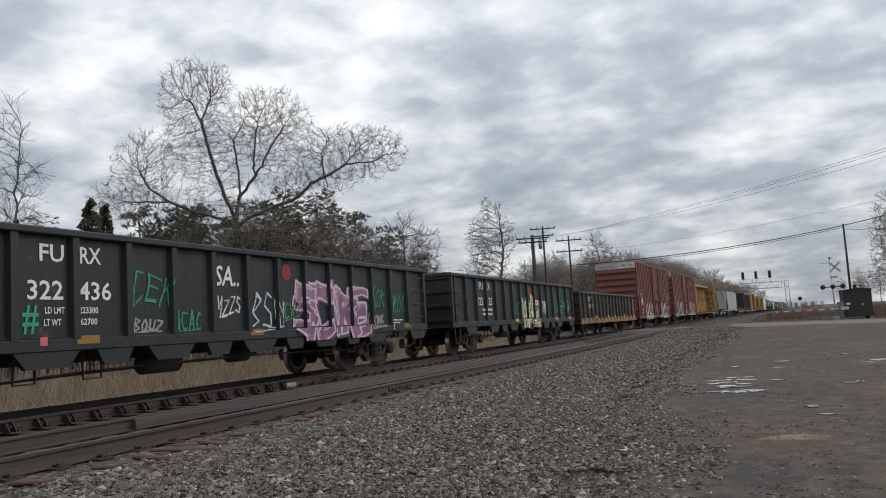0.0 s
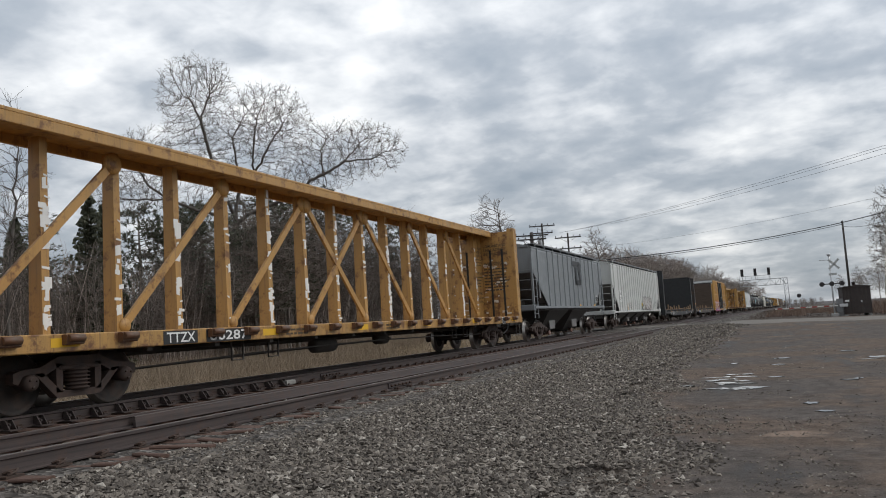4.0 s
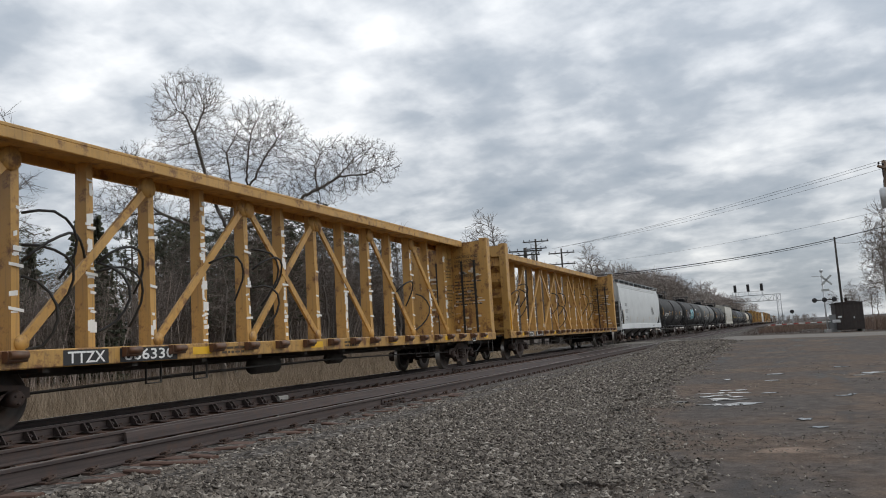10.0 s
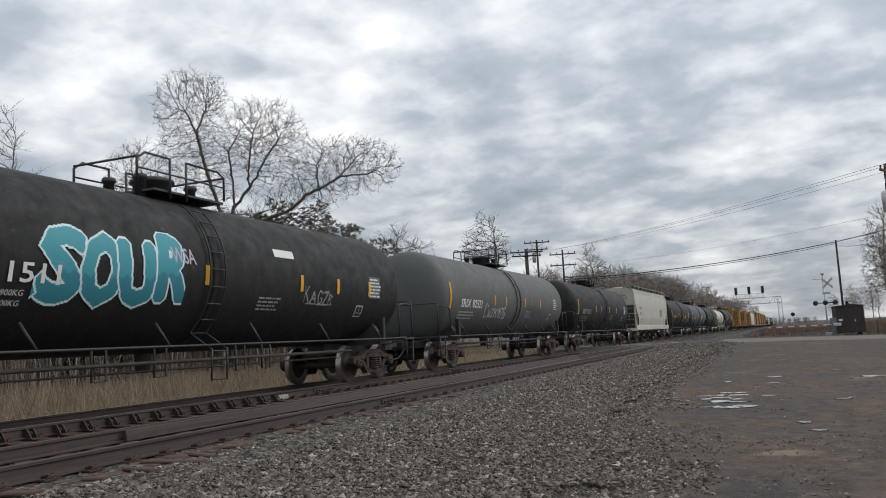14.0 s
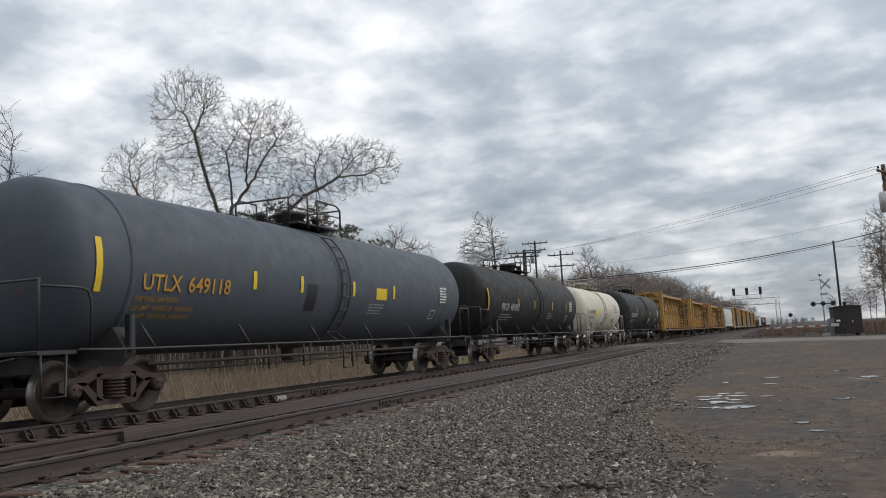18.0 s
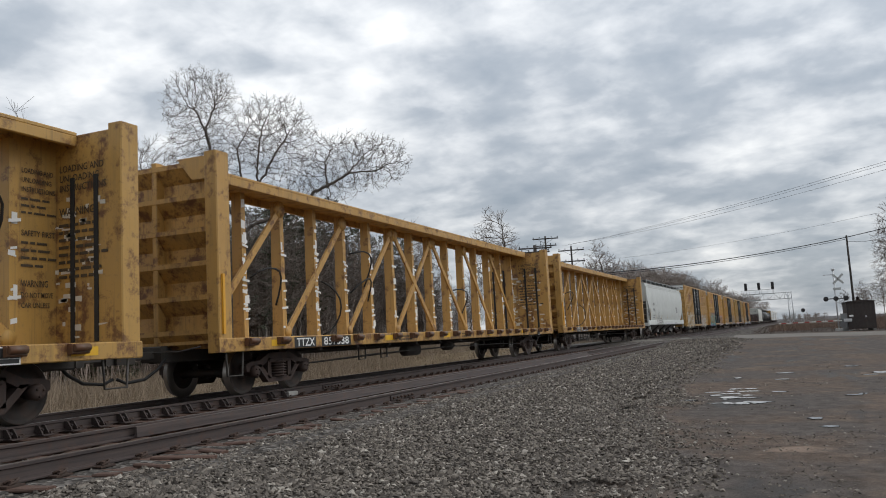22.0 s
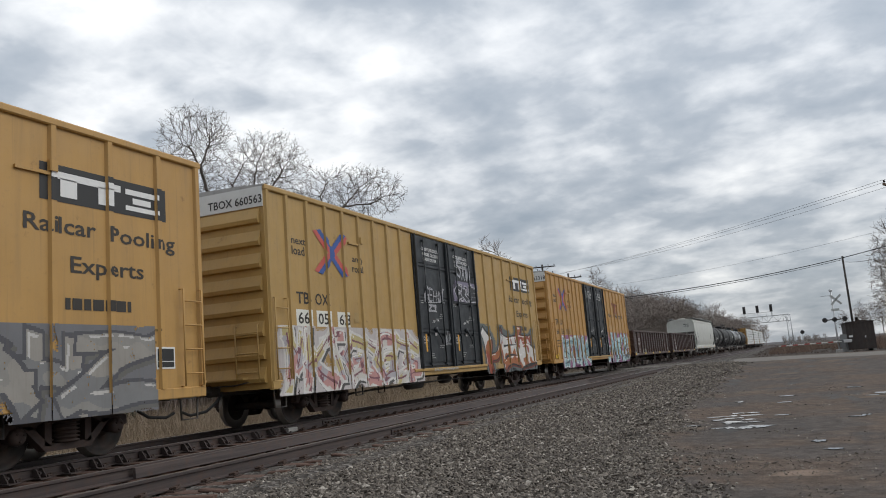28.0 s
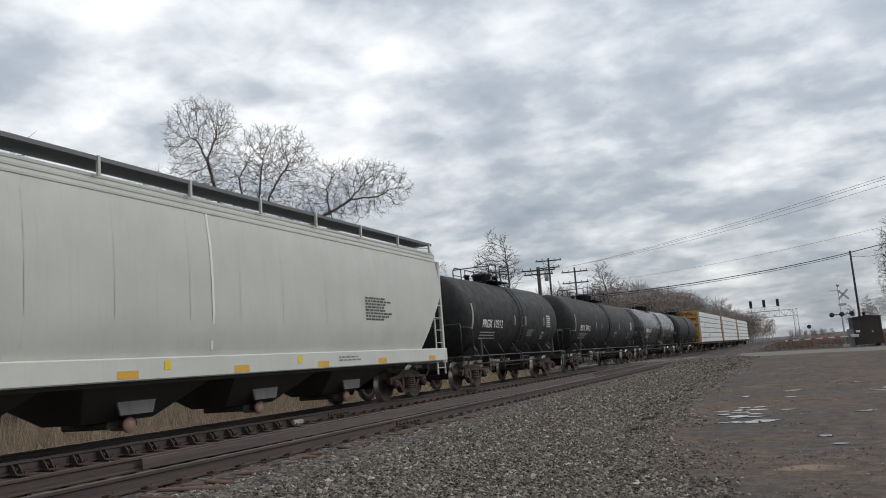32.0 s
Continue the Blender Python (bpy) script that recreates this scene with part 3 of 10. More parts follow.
def brace_mesh():
    """A rail brace of a switch: two upright gussets with a block between."""
    g = Geo()
    for y in (-0.055, 0.055):
        g.sweep([(0.02, -0.165), (0.17, -0.165), (0.165, -0.145), (0.085, -0.035), (0.02, -0.030)], 1, y - 0.009, y + 0.009)
    g.box(0.02, 0.065, -0.046, 0.046, -0.15, -0.075)
    g.box(0.03, 0.24, -0.10, 0.10, -0.182, -0.165)
    g.tube([(0.055, 0.0, -0.10), (0.12, 0.0, -0.10)], 0.016, 6)
    g.box(0.15, 0.185, 0.07, 0.10, -0.166, -0.135)
    return g.mesh("rail_brace", M_RAIL)


def build_tracks():
    ties = [tie_mesh(s) for s in range(6)]
    plate, brace = plate_mesh(), brace_mesh()
    rng = random.Random(4)
    for x, name, label in ((NEAR_X, "railway_track", "empty near railway track on wooden ties with brown steel rails"), (FAR_X, "railway_track", "railway track that carries the freight train, with switch braces")):
        tr = empty(name, label=label, category="track", kind="structure")
        for side in (-1, 1):
            along(RAIL_RING, x + side * (GAUGE / 2 + 0.036), STATIONS, "rail", (M_RAIL, M_RAILTOP), tr, RAIL_SLOTS)
        y = 2.0
        while y < 58:
            put("tie", rng.choice(ties), tr, at=pose(x + bend(y) + rng.uniform(-0.04, 0.04), y, rng.uniform(-0.008, 0.004), 0, 0, rng.uniform(-1.5, 1.5)))
            if y < 45:
                for side in ((1,) if x == NEAR_X or y > 24 else (-1, 1)):
                    put("tie_plate", plate, tr, at=pose(x + bend(y) + side * (GAUGE / 2 + 0.036), y, 0, 0, 0, 0 if side > 0 else 180))
            y += 0.52
        # the further ties in one mesh
        g = Geo()
        y = -60.0
        while y < 420:
            if not 1.9 < y < 58 and not 50 < y < 66:
                g.box(x + bend(y) - 1.3, x + bend(y) + 1.3, y - 0.11, y + 0.11, -0.36, -0.183)
            y += 0.52
        tagged(g.make("ties", M_TIE, parent=tr), kind="stuff")
        if x == FAR_X:
            y = 5.0
            while y < 15.2:
                put("rail_brace", brace, tr, at=pose(x + GAUGE / 2 + 0.036, y, 0))
                y += 0.52
            g = Geo()
            g.box(x + GAUGE / 2 + 0.08, x + GAUGE / 2 + 0.20, 14.9, 15.25, -0.17, -0.07, 0, 0.02)
            g.make("switch_block", M_CONCRETE, parent=tr)
        else:
            # the tapered switch point that lies against the far rail of the near track
            g = Geo()
            px = x - GAUGE / 2 - 0.036
            n = 10
            for i in range(n):
                y = 8.2 + 26 * i / (n - 1)
                k = min(1.0, 0.25 + 3.2 * i / (n - 1))
                off = 0.075 + 0.010 * max(0, i - 2) ** 1.35
                for a, b in ((0.0, -0.16), (0.035 + 0.05 * k, -0.16), (0.035 + 0.04 * k, -0.145), (0.03 + 0.02 * k, -0.03), (0.0, -0.02)):
                    g.v.append((px + off + a, y, b))
            for i in range(n - 1):
                for j in range(5):
                    g.face((i * 5 + (j + 1) % 5, i * 5 + j, (i + 1) * 5 + j, (i + 1) * 5 + (j + 1) % 5))
            g.face(tuple(range(5)))
            g.make("switch_point", M_RAIL, parent=tr, label="long tapered switch point beside the rail")
    # bolted joint bars on the rails that show their near face
    bar = Geo().sweep([(0.012, -0.14), (0.040, -0.13), (0.034, -0.055), (0.012, -0.05)], 1, -0.46, 0.46).mesh("joint_bar", M_RAIL)
    nut = Geo().lathe([(0.0, 0.022), (0.03, 0.022), (0.03, 0.011), (0.055, 0.011), (0.055, 0.002)], 0, 0.0, 0.0, 6).mesh("bolt", M_PLATE)
    for x, ys in ((NEAR_X - GAUGE / 2 - 0.036, (19.5,)), (NEAR_X + GAUGE / 2 + 0.036, (13.2,)), (FAR_X + GAUGE / 2 + 0.036, (17.0, 26.0))):
        for y in ys:
            jb = tagged(put("joint_bar", bar, at=pose(x, y, 0)), "bolted steel joint bar on a rail", "joint bar", "rail joint bars")
            for k in range(6):
                put("bolt", nut, jb, at=pose(0.036, -0.38 + 0.152 * k, -0.095))
    # timber and rubber panels where the road crosses
    for x in (NEAR_X, FAR_X):
        for o, w in ((0.0, 1.25), (-1.15, 0.7), (1.15, 0.7)):
            g = Geo()
            g.box(x + o - w / 2 + bend(58), x + o + w / 2 + bend(58), 50.5, 65.0, -0.18, -0.012, 0, 0.02)
            tagged(g.make("crossing_panel", M_ROAD), "dark asphalt panel between the rails of the crossing", "crossing panel", "crossing panels", "structure")
    # a broken plate and splinters on the near tie ends
    rng = random.Random(9)
    for k in range(18):
        y = 5.0 + k * 0.56 + rng.uniform(-0.15, 0.15)
        ln = rng.uniform(0.25, 0.75) if k < 9 else rng.uniform(0.15, 0.45)
        g = Geo()
        g.box(-ln / 2, ln / 2, -0.05, 0.05, 0, 0.035, 0, 0.012)
        ob = g.make("wood_scrap", M_TIE, at=pose(-5.75 + rng.uniform(-0.18, 0.12), y, -0.190, rng.uniform(-5, 5), rng.uniform(-3, 6), rng.uniform(-18, 18)))
        tagged(ob, "split piece of rotten tie wood on the ballast", "wood scrap", "tie wood scraps")


def build_puddles():
    rng = random.Random(3)
    spots = [(-0.05, 21.4, 0.17, 0.14), (0.03, 24.0, 0.2, 0.2), (-0.12, 17.8, 0.14, 0.10), (-1.11, 22.2, 0.09, 0.18), (0.37, 13.0, 0.10, 0.12), (0.5, 12.0, 0.10, 0.09), (1.84, 26.3, 0.2, 0.25), (2.35, 23.0, 0.26, 0.3), (1.33, 16.9, 0.08, 0.12), (0.62, 6.3, 0.3, 0.34), (1.95, 22.2, 0.2, 0.1), (1.15, 16.6, 0.14, 0.08), (-1.85, 15.9, 0.26, 0.10)]
    # the largest one is drying up, in strips and islands
    for k in range(26):
        y = rng.choice((18.6, 18.1, 17.6, 17.0, 16.4, 15.6, 15.3, 15.0)) + rng.uniform(-0.15, 0.15)
        x = -0.98 + rng.gauss(0, 0.17) + (0.45 * rng.random() if y < 15.8 else 0.0)
        spots.append((x, y, rng.uniform(0.05, 0.20), rng.uniform(0.05, 0.17)))
    for j, (x, y, w, d) in enumerate(spots):
        g = Geo()
        ring = []
        n = 72
        for i in range(n):
            t = 2 * math.pi * i / n
            k = 1 + 0.5 * noise.noise(Vector((x * 3 + 1.7 * math.cos(t), y * 3 + 1.7 * math.sin(t), 3))) + 0.5 * noise.noise(Vector((x + 5 * math.cos(t), y + 5 * math.sin(t), 8))) + 0.14 * noise.noise(Vector((x + 13 * math.cos(t), y + 13 * math.sin(t), 4)))
            ring.append((x + w * k * math.cos(t), y + d * k * math.sin(t)))
        z = sum(ground_z(a, b) for a, b in ring) / n + 0.008 + 0.0015 * (j % 4)
        g.sweep([(a, b) for a, b in ring], 2, z - 0.05, z)
        tagged(g.make("puddle", M_WATER), "shallow rain puddle lying on the asphalt lot", "puddle", "puddles on the lot")


build_ground()
build_ballast()
build_road()
build_tracks()
build_puddles()
build_stones()

# ---- parts that all railcars share ----
HALF = 1.53  # the car side, from the middle of the track


def wheel_mesh():
    g = Geo()
    prof = [(-0.07, 0.30), (-0.07, 0.478), (-0.062, 0.486), (-0.045, 0.482), (-0.034, 0.460), (0.058, 0.452), (0.066, 0.444)]
    g.lathe(prof, 0, 0, 0, 28, 1, True, False)
    g.lathe([(0.066, 0.444), (0.066, 0.395), (0.035, 0.375), (0.012, 0.30), (0.012, 0.20), (0.05, 0.155), (0.10, 0.14), (0.10, 0.002)], 0, 0, 0, 28, 0, True, False)
    g.lathe([(-0.07, 0.002), (-0.07, 0.30)], 0, 0, 0, 28, 0, True, False)
    return g.mesh("wheel", M_WHEEL, M_TREAD)


def side_frame_mesh():
    g = Geo()
    x0, x1 = -0.075, 0.075
    g.sweep([(-1.14, 0.47), (-1.14, 0.60), (-1.02, 0.64), (-0.70, 0.66), (-0.38, 0.80), (0.38, 0.80), (0.70, 0.66), (1.02, 0.64), (1.14, 0.60), (1.14, 0.47), (1.06, 0.44), (0.98, 0.56), (0.78, 0.56), (0.66, 0.52), (0.36, 0.66), (-0.36, 0.66), (-0.66, 0.52), (-0.78, 0.56), (-0.98, 0.56), (-1.06, 0.44)], 0, x0, x1)
    g.sweep([(-0.80, 0.58), (-0.40, 0.20), (0.40, 0.20), (0.80, 0.58), (0.64, 0.58), (0.34, 0.30), (-0.34, 0.30), (-0.64, 0.58)], 0, x0, x1)
    for s in (-1, 1):
        g.sweep(sorted([(s * 0.30, 0.28), (s * 0.42, 0.28)]) + sorted([(s * 0.30, 0.70), (s * 0.42, 0.70)], reverse=True), 0, x0, x1)
        g.lathe([(-0.10, 0.10), (0.10, 0.125), (0.15, 0.11), (0.165, 0.06), (0.165, 0.002)], 0, s * 0.89, 0.457, 12)
        for a in range(3):
            t = a * 2.094 + 0.4
            g.lathe([(0.15, 0.02), (0.185, 0.02), (0.185, 0.002)], 0, s * 0.89 + 0.065 * math.cos(t), 0.457 + 0.065 * math.sin(t), 6)
    g.box(-0.04, 0.09, -0.36, 0.36, 0.60, 0.67, 0, 0.015)
    return g.mesh("side_frame", M_TRUCK)


def spring_mesh():
    g = Geo()
    for y in (0.0,):
        prof = [(0.30, 0.002), (0.30, 0.15)]
        for i in range(6):
            z = 0.305 + 0.055 * i
            prof += [(z, 0.15), (z + 0.012, 0.20), (z + 0.026, 0.20), (z + 0.038, 0.15)]
        prof += [(0.64, 0.15), (0.64, 0.002)]
        g.lathe(prof, 2, 0.0, y, 14, 0, True, False)
    return g.mesh("spring", M_TRUCK)


def bolster_mesh():
    g = Geo()
    g.box(-1.08, 1.08, -0.20, 0.20, 0.64, 0.74, 0, 0.03)
    g.box(-0.5, 0.5, -0.24, 0.24, 0.48, 0.70, 0, 0.04)
    for s in (-1, 1):
        g.box(-0.85, 0.85, s * 0.30 - 0.05, s * 0.30 + 0.05, 0.36, 0.46, 0, 0.02)
        for x in (-0.75, 0.75):
            g.box(x - 0.06, x + 0.06, s * 0.40 - 0.05, s * 0.40 + 0.05, 0.30, 0.60, 0, 0.015)
    return g.mesh("truck", M_TRUCK)


def axle_mesh():
    return Geo().lathe([(-1.05, 0.075), (-0.8, 0.085), (-0.66, 0.11), (-0.55, 0.085), (0.55, 0.085), (0.66, 0.11), (0.8, 0.085), (1.05, 0.075)], 0, 0, 0.457, 12).mesh("axle", M_WHEEL)


def coupler_mesh():
    """A knuckle coupler on its shank; it points to -y from the end sill."""
    g = Geo()
    g.box(-0.08, 0.08, -0.62, 0.15, 0.80, 0.95, 0, 0.02)
    g.sweep([(-0.16, -0.60), (-0.05, -0.66), (-0.02, -0.98), (0.10, -1.0), (0.19, -0.86), (0.15, -0.62)], 2, 0.74, 1.01)
    g.box(-0.24, 0.24, -0.06, 0.12, 0.74, 1.04, 0, 0.02)
    g.tube([(0.28, 0.0, 0.80), (0.30, -0.22, 0.62), (0.26, -0.5, 0.46), (0.16, -0.85, 0.42), (0.08, -0.99, 0.5)], 0.03, 6, 1)
    g.tube([(-0.95, 0.0, 1.0), (-0.6, -0.1, 0.92), (0.7, -0.1, 0.92), (1.15, -0.06, 0.99)], 0.016, 5, 0)
    return g.mesh("coupler", M_UNDER, M_RUBBER)


WHEEL, SIDE_FRAME, SPRINGS, BOLSTER, AXLE, COUPLER = wheel_mesh(), side_frame_mesh(), spring_mesh(), bolster_mesh(), axle_mesh(), coupler_mesh()


def add_truck(car, y):
    tr = put("truck", BOLSTER, car, at=pose(0, y, 0))
    for s in (-1, 1):
        put("side_frame", SIDE_FRAME, tr, at=pose(s * 1.02, 0, 0, 0, 0, 0 if s > 0 else 180))
        put("spring", SPRINGS, tr, at=pose(s * 1.02, 0, 0))
        put("axle", AXLE, tr, at=pose(0, s * 0.89, 0))
        for e in (-1, 1):
            put("wheel", WHEEL, tr, at=pose(e * 0.7535, s * 0.89, 0.457, 0, 0, 0 if e > 0 else 180))
    return tr


CARS = []


def start_car(name, label, category, group, q0, q1, truck_in=2.6, sill=True):
    """A car whose body lies from q0 to q1 along the train; its own y runs from its leading to its trailing end."""
    car = empty(name, label=label, category=category, group=group)
    ln = q1 - q0
    CARS.append((car, q0, ln))
    for y in (truck_in, ln - truck_in):
        add_truck(car, y)
    put("coupler", COUPLER, car)
    put("coupler", COUPLER, car, at=pose(0, ln, 0, 0, 0, 180))
    if sill:
        Geo().box(-0.22, 0.22, 0.1, ln - 0.1, 0.72, 1.0, 0, 0.03).make("center_sill", M_UNDER, parent=car)
    return car, ln


def brake_gear(car, ln, z=0.62, seed=0, steps=(0.3, 0.7)):
    """The brake cylinder, reservoir, rods and the angled hangers under a car."""
    rng = random.Random(seed)
    a, b = ln * steps[0], ln * steps[1]
    Geo().lathe([(-0.5, 0.002), (-0.5, 0.10), (-0.42, 0.17), (0.42, 0.17), (0.5, 0.10), (0.5, 0.002)], 1, 0.75, z, 14).make("air_reservoir", M_UNDER, parent=car, at=pose(0, ln * 0.42, 0))
    Geo().lathe([(-0.3, 0.002), (-0.3, 0.14), (0.25, 0.14), (0.3, 0.05), (0.6, 0.03), (0.6, 0.002)], 1, 0.6, z + 0.03, 12).make("brake_cylinder", M_UNDER, parent=car, at=pose(0, ln * 0.56, 0))
    g = Geo()
    g.tube([(1.05, 3.6, z - 0.10), (1.05, a, z - 0.02), (1.1, ln * 0.5, z + 0.02), (1.1, b, z - 0.02), (1.05, ln - 3.6, z - 0.08)], 0.018, 5)
    g.tube([(0.5, 3.4, 0.48), (0.62, ln * 0.35, z - 0.05), (0.6, ln * 0.56, z)], 0.02, 5)
    g.make("brake_rod", M_UNDER, parent=car)
    for y in (a - 1.2, a, b, b + 1.0):
        Geo().tube([(1.2, y, 0.95), (1.2, y, z - 0.12), (1.2, y + 0.35, z - 0.12), (1.2, y + 0.35, 0.95)], 0.02, 5).make("rod_hanger", M_UNDER, parent=car)


# ---- lettering and spray paint on the side of a car ----
GLYPHS = {}


RELIEF = {}


def lay(g, ring, fm, off, slot=0):
    """Lays a flat piece of paint on a side; where the side has ribs, it is cut at their edges and follows them."""
    if fm not in RELIEF:
        g.poly([fm(y, z, off) for y, z in ring], slot)
        return
    ribs, half, rise = RELIEF[fm]
    off = off if off <= 0.016 else 0.006
    lo, hi = min(p[0] for p in ring), max(p[0] for p in ring)
    cuts = [lo] + sorted(c for r in ribs for c in (r - half, r + half) if lo < c < hi) + [hi]
    for a, b in zip(cuts, cuts[1:]):
        part = list(ring)
        for edge, way in ((a, 1), (b, -1)):
            kept = []
            for p, q in zip(part, part[1:] + part[:1]):
                dp, dq = (p[0] - edge) * way, (q[0] - edge) * way
                if dp >= 0:
                    kept.append(p)
                if dp * dq < 0:
                    t = dp / (dp - dq)
                    kept.append((p[0] + (q[0] - p[0]) * t, p[1] + (q[1] - p[1]) * t))
            part = kept
        if len(part) > 2:
            mid = (a + b) / 2
            up = rise if any(abs(mid - r) < half for r in ribs) else 0.0
            g.poly([fm(y, z, off + up) for y, z in part], slot)


def glyphs(s):
    if s not in GLYPHS:
        cu = bpy.data.curves.new("lettering", "FONT")
        cu.body, cu.resolution_u, cu.fill_mode, cu.offset = s, 2, "FRONT", 0.014
        ob = bpy.data.objects.new("lettering", cu)
        me = bpy.data.meshes.new_from_object(ob)
        GLYPHS[s] = ([tuple(v.co) for v in me.vertices], [tuple(p.vertices) for p in me.polygons])
        bpy.data.objects.remove(ob)
        bpy.data.curves.remove(cu)
        bpy.data.meshes.remove(me)
    return GLYPHS[s]


def lettering(parent, s, y, z, h, rgb, fm, width=None, off=0.012, name="lettering", slant=0.0):
    """Painted words: y is their left end, z their foot, h the height of the capitals."""
    vs, fs = glyphs(s)
    if not vs:
        return None
    k = h / 0.69
    kx = width / max(v[0] for v in vs) if width else k
    g = Geo()
    flat = [(y + v[0] * kx + slant * v[1] * k, z + v[1] * k) for v in vs]
    for f in fs:
        lay(g, [flat[i] for i in f], fm, off)
    return g.make(name, ink(rgb), parent=parent)


def bars(parent, y, z, w, rows, rgb, fm, h=0.035, gap=0.075, off=0.011, seed=0):
    """Small print that nobody can read: plain bars."""
    rng = random.Random(seed + int(y * 10))
    g = Geo()
    for r in range(rows):
        a = y
        while a < y + w * rng.uniform(0.75, 1.0):
            l = rng.uniform(0.06, 0.22)
            lay(g, [(a, z - r * gap), (a + l, z - r * gap), (a + l, z - r * gap + h), (a, z - r * gap + h)], fm, off)
            a += l + 0.035
    return g.make("small_print", ink(rgb), parent=parent)


def panel(parent, y, z, w, h, rgb, fm, name="placard", off=0.010):
    """A flat painted or fixed plate on the side."""
    g = Geo()
    n = 4
    for i in range(n):
        a, b = z + h * i / n, z + h * (i + 1) / n
        lay(g, [(y, a), (y + w, a), (y + w, b), (y, b)], fm, off)
    return g.make(name, ink(rgb), parent=parent)


def framed(parent, y, z, w, h, fm):
    """A black stencil box with a pale border and bars."""
    panel(parent, y, z, w, h, WHITE, fm, "data_panel", 0.010)
    g = Geo()
    for a, b, c, d in ((0.07, 0.36, 0.42, 0.56), (0.52, 0.36, 0.41, 0.56), (0.07, 0.08, 0.86, 0.24)):
        a, b, c, d = y + a * w, z + b * h, c * w, d * h
        lay(g, [(a, b), (a + c, b), (a + c, b + d), (a, b + d)], fm, 0.014)
    g.make("stencil_field", ink(BLACK), parent=parent)


def raster(parent, idx, y0, z0, step, colors, fm, off, name, depth=None, coat=ink):
    """Paint given as a grid of colour numbers (-1: none); runs of one colour become one quad each."""
    g = Geo()
    rows, cols = idx.shape
    cut = set()
    if depth:
        last = None
        for c in range(cols):
            d = depth(y0 + (c + 0.5) * step)
            if d != last:
                cut.add(c)
            last = d
    for r in range(rows):
        c = 0
        row = idx[r]
        while c < cols:
            k = row[c]
            e = c + 1
            while e < cols and row[e] == k and e not in cut:
                e += 1
            if k >= 0:
                o = off + (depth(y0 + (c + 0.5) * step, z0 + (r + 0.5) * step) if depth else 0.0)
                a, b, lo, hi = y0 + c * step, y0 + e * step, z0 + r * step, z0 + (r + 1) * step
                g.poly([fm(a, lo, o), fm(b, lo, o), fm(b, hi, o), fm(a, hi, o)], int(k))
            c = e
    return g.make(name, *[coat(c) for c in colors], parent=parent)


def capsule(U, V, a, b):
    d = np.array(b) - np.array(a)
    t = np.clip(((U - a[0]) * d[0] + (V - a[1]) * d[1]) / max(1e-6, d @ d), 0, 1)
    return np.hypot(U - a[0] - t * d[0], V - a[1] - t * d[1])


# the strokes of sprayed letters, in a unit box
STROKES = {
    "A": "0.05,0 0.5,1|0.5,1 0.95,0|0.22,0.36 0.78,0.36", "B": "0.1,0 0.1,1|0.1,1 0.8,0.78|0.8,0.78 0.15,0.52|0.15,0.52 0.9,0.24|0.9,0.24 0.1,0",
    "C": "0.95,0.9 0.35,1|0.35,1 0.05,0.5|0.05,0.5 0.35,0|0.35,0 0.95,0.12", "E": "0.1,0 0.1,1|0.1,1 0.95,0.92|0.1,0.5 0.8,0.52|0.1,0 0.95,0.08",
    "G": "0.95,0.86 0.35,1|0.35,1 0.05,0.5|0.05,0.5 0.35,0|0.35,0 0.92,0.1|0.92,0.1 0.92,0.46|0.92,0.46 0.55,0.46", "H": "0.1,0 0.1,1|0.9,0 0.9,1|0.1,0.5 0.9,0.52",
    "I": "0.5,0 0.5,1|0.2,1 0.8,1|0.2,0 0.8,0", "K": "0.1,0 0.1,1|0.1,0.45 0.9,1|0.38,0.6 0.95,0", "L": "0.12,1 0.12,0|0.12,0 0.95,0.05",
    "M": "0.05,0 0.15,1|0.15,1 0.5,0.4|0.5,0.4 0.85,1|0.85,1 0.95,0", "N": "0.1,0 0.1,1|0.1,1 0.9,0|0.9,0 0.9,1", "O": "0.5,1 0.08,0.6|0.08,0.6 0.3,0.02|0.3,0.02 0.75,0.02|0.75,0.02 0.92,0.6|0.92,0.6 0.5,1",
    "P": "0.12,0 0.12,1|0.12,1 0.85,0.76|0.85,0.76 0.15,0.44", "R": "0.12,0 0.12,1|0.12,1 0.85,0.76|0.85,0.76 0.15,0.5|0.4,0.5 0.95,0", "S": "0.92,0.88 0.3,1|0.3,1 0.12,0.66|0.12,0.66 0.85,0.4|0.85,0.4 0.7,0|0.7,0 0.05,0.12",
    "T": "0.5,0 0.5,1|0.02,0.94 0.98,1", "U": "0.1,1 0.15,0.2|0.15,0.2 0.5,0|0.5,0 0.85,0.2|0.85,0.2 0.9,1", "V": "0.02,1 0.5,0|0.5,0 0.98,1", "W": "0.02,1 0.25,0|0.25,0 0.5,0.7|0.5,0.7 0.75,0|0.75,0 0.98,1", "Z": "0.05,1 0.95,1|0.95,1 0.05,0|0.05,0 0.95,0", "#": "0.3,0 0.4,1|0.62,0 0.72,1|0.1,0.33 0.9,0.33|0.12,0.68 0.92,0.68",
}


def strokes_of(c):
    return [tuple(tuple(float(v) for v in p.split(",")) for p in s.split()) for s in STROKES[c].split("|")]


def waves(rng, U, V, low, high, n=5):
    """A smooth random field between about -1 and 1."""
    f = np.zeros_like(U)
    for _ in range(n):
        a, k = rng.uniform(0, 6.283), rng.uniform(low, high)
        f += np.sin(k * (U * math.cos(a) + V * math.sin(a)) + rng.uniform(0, 6.283))
    return f / n ** 0.5 / 1.2


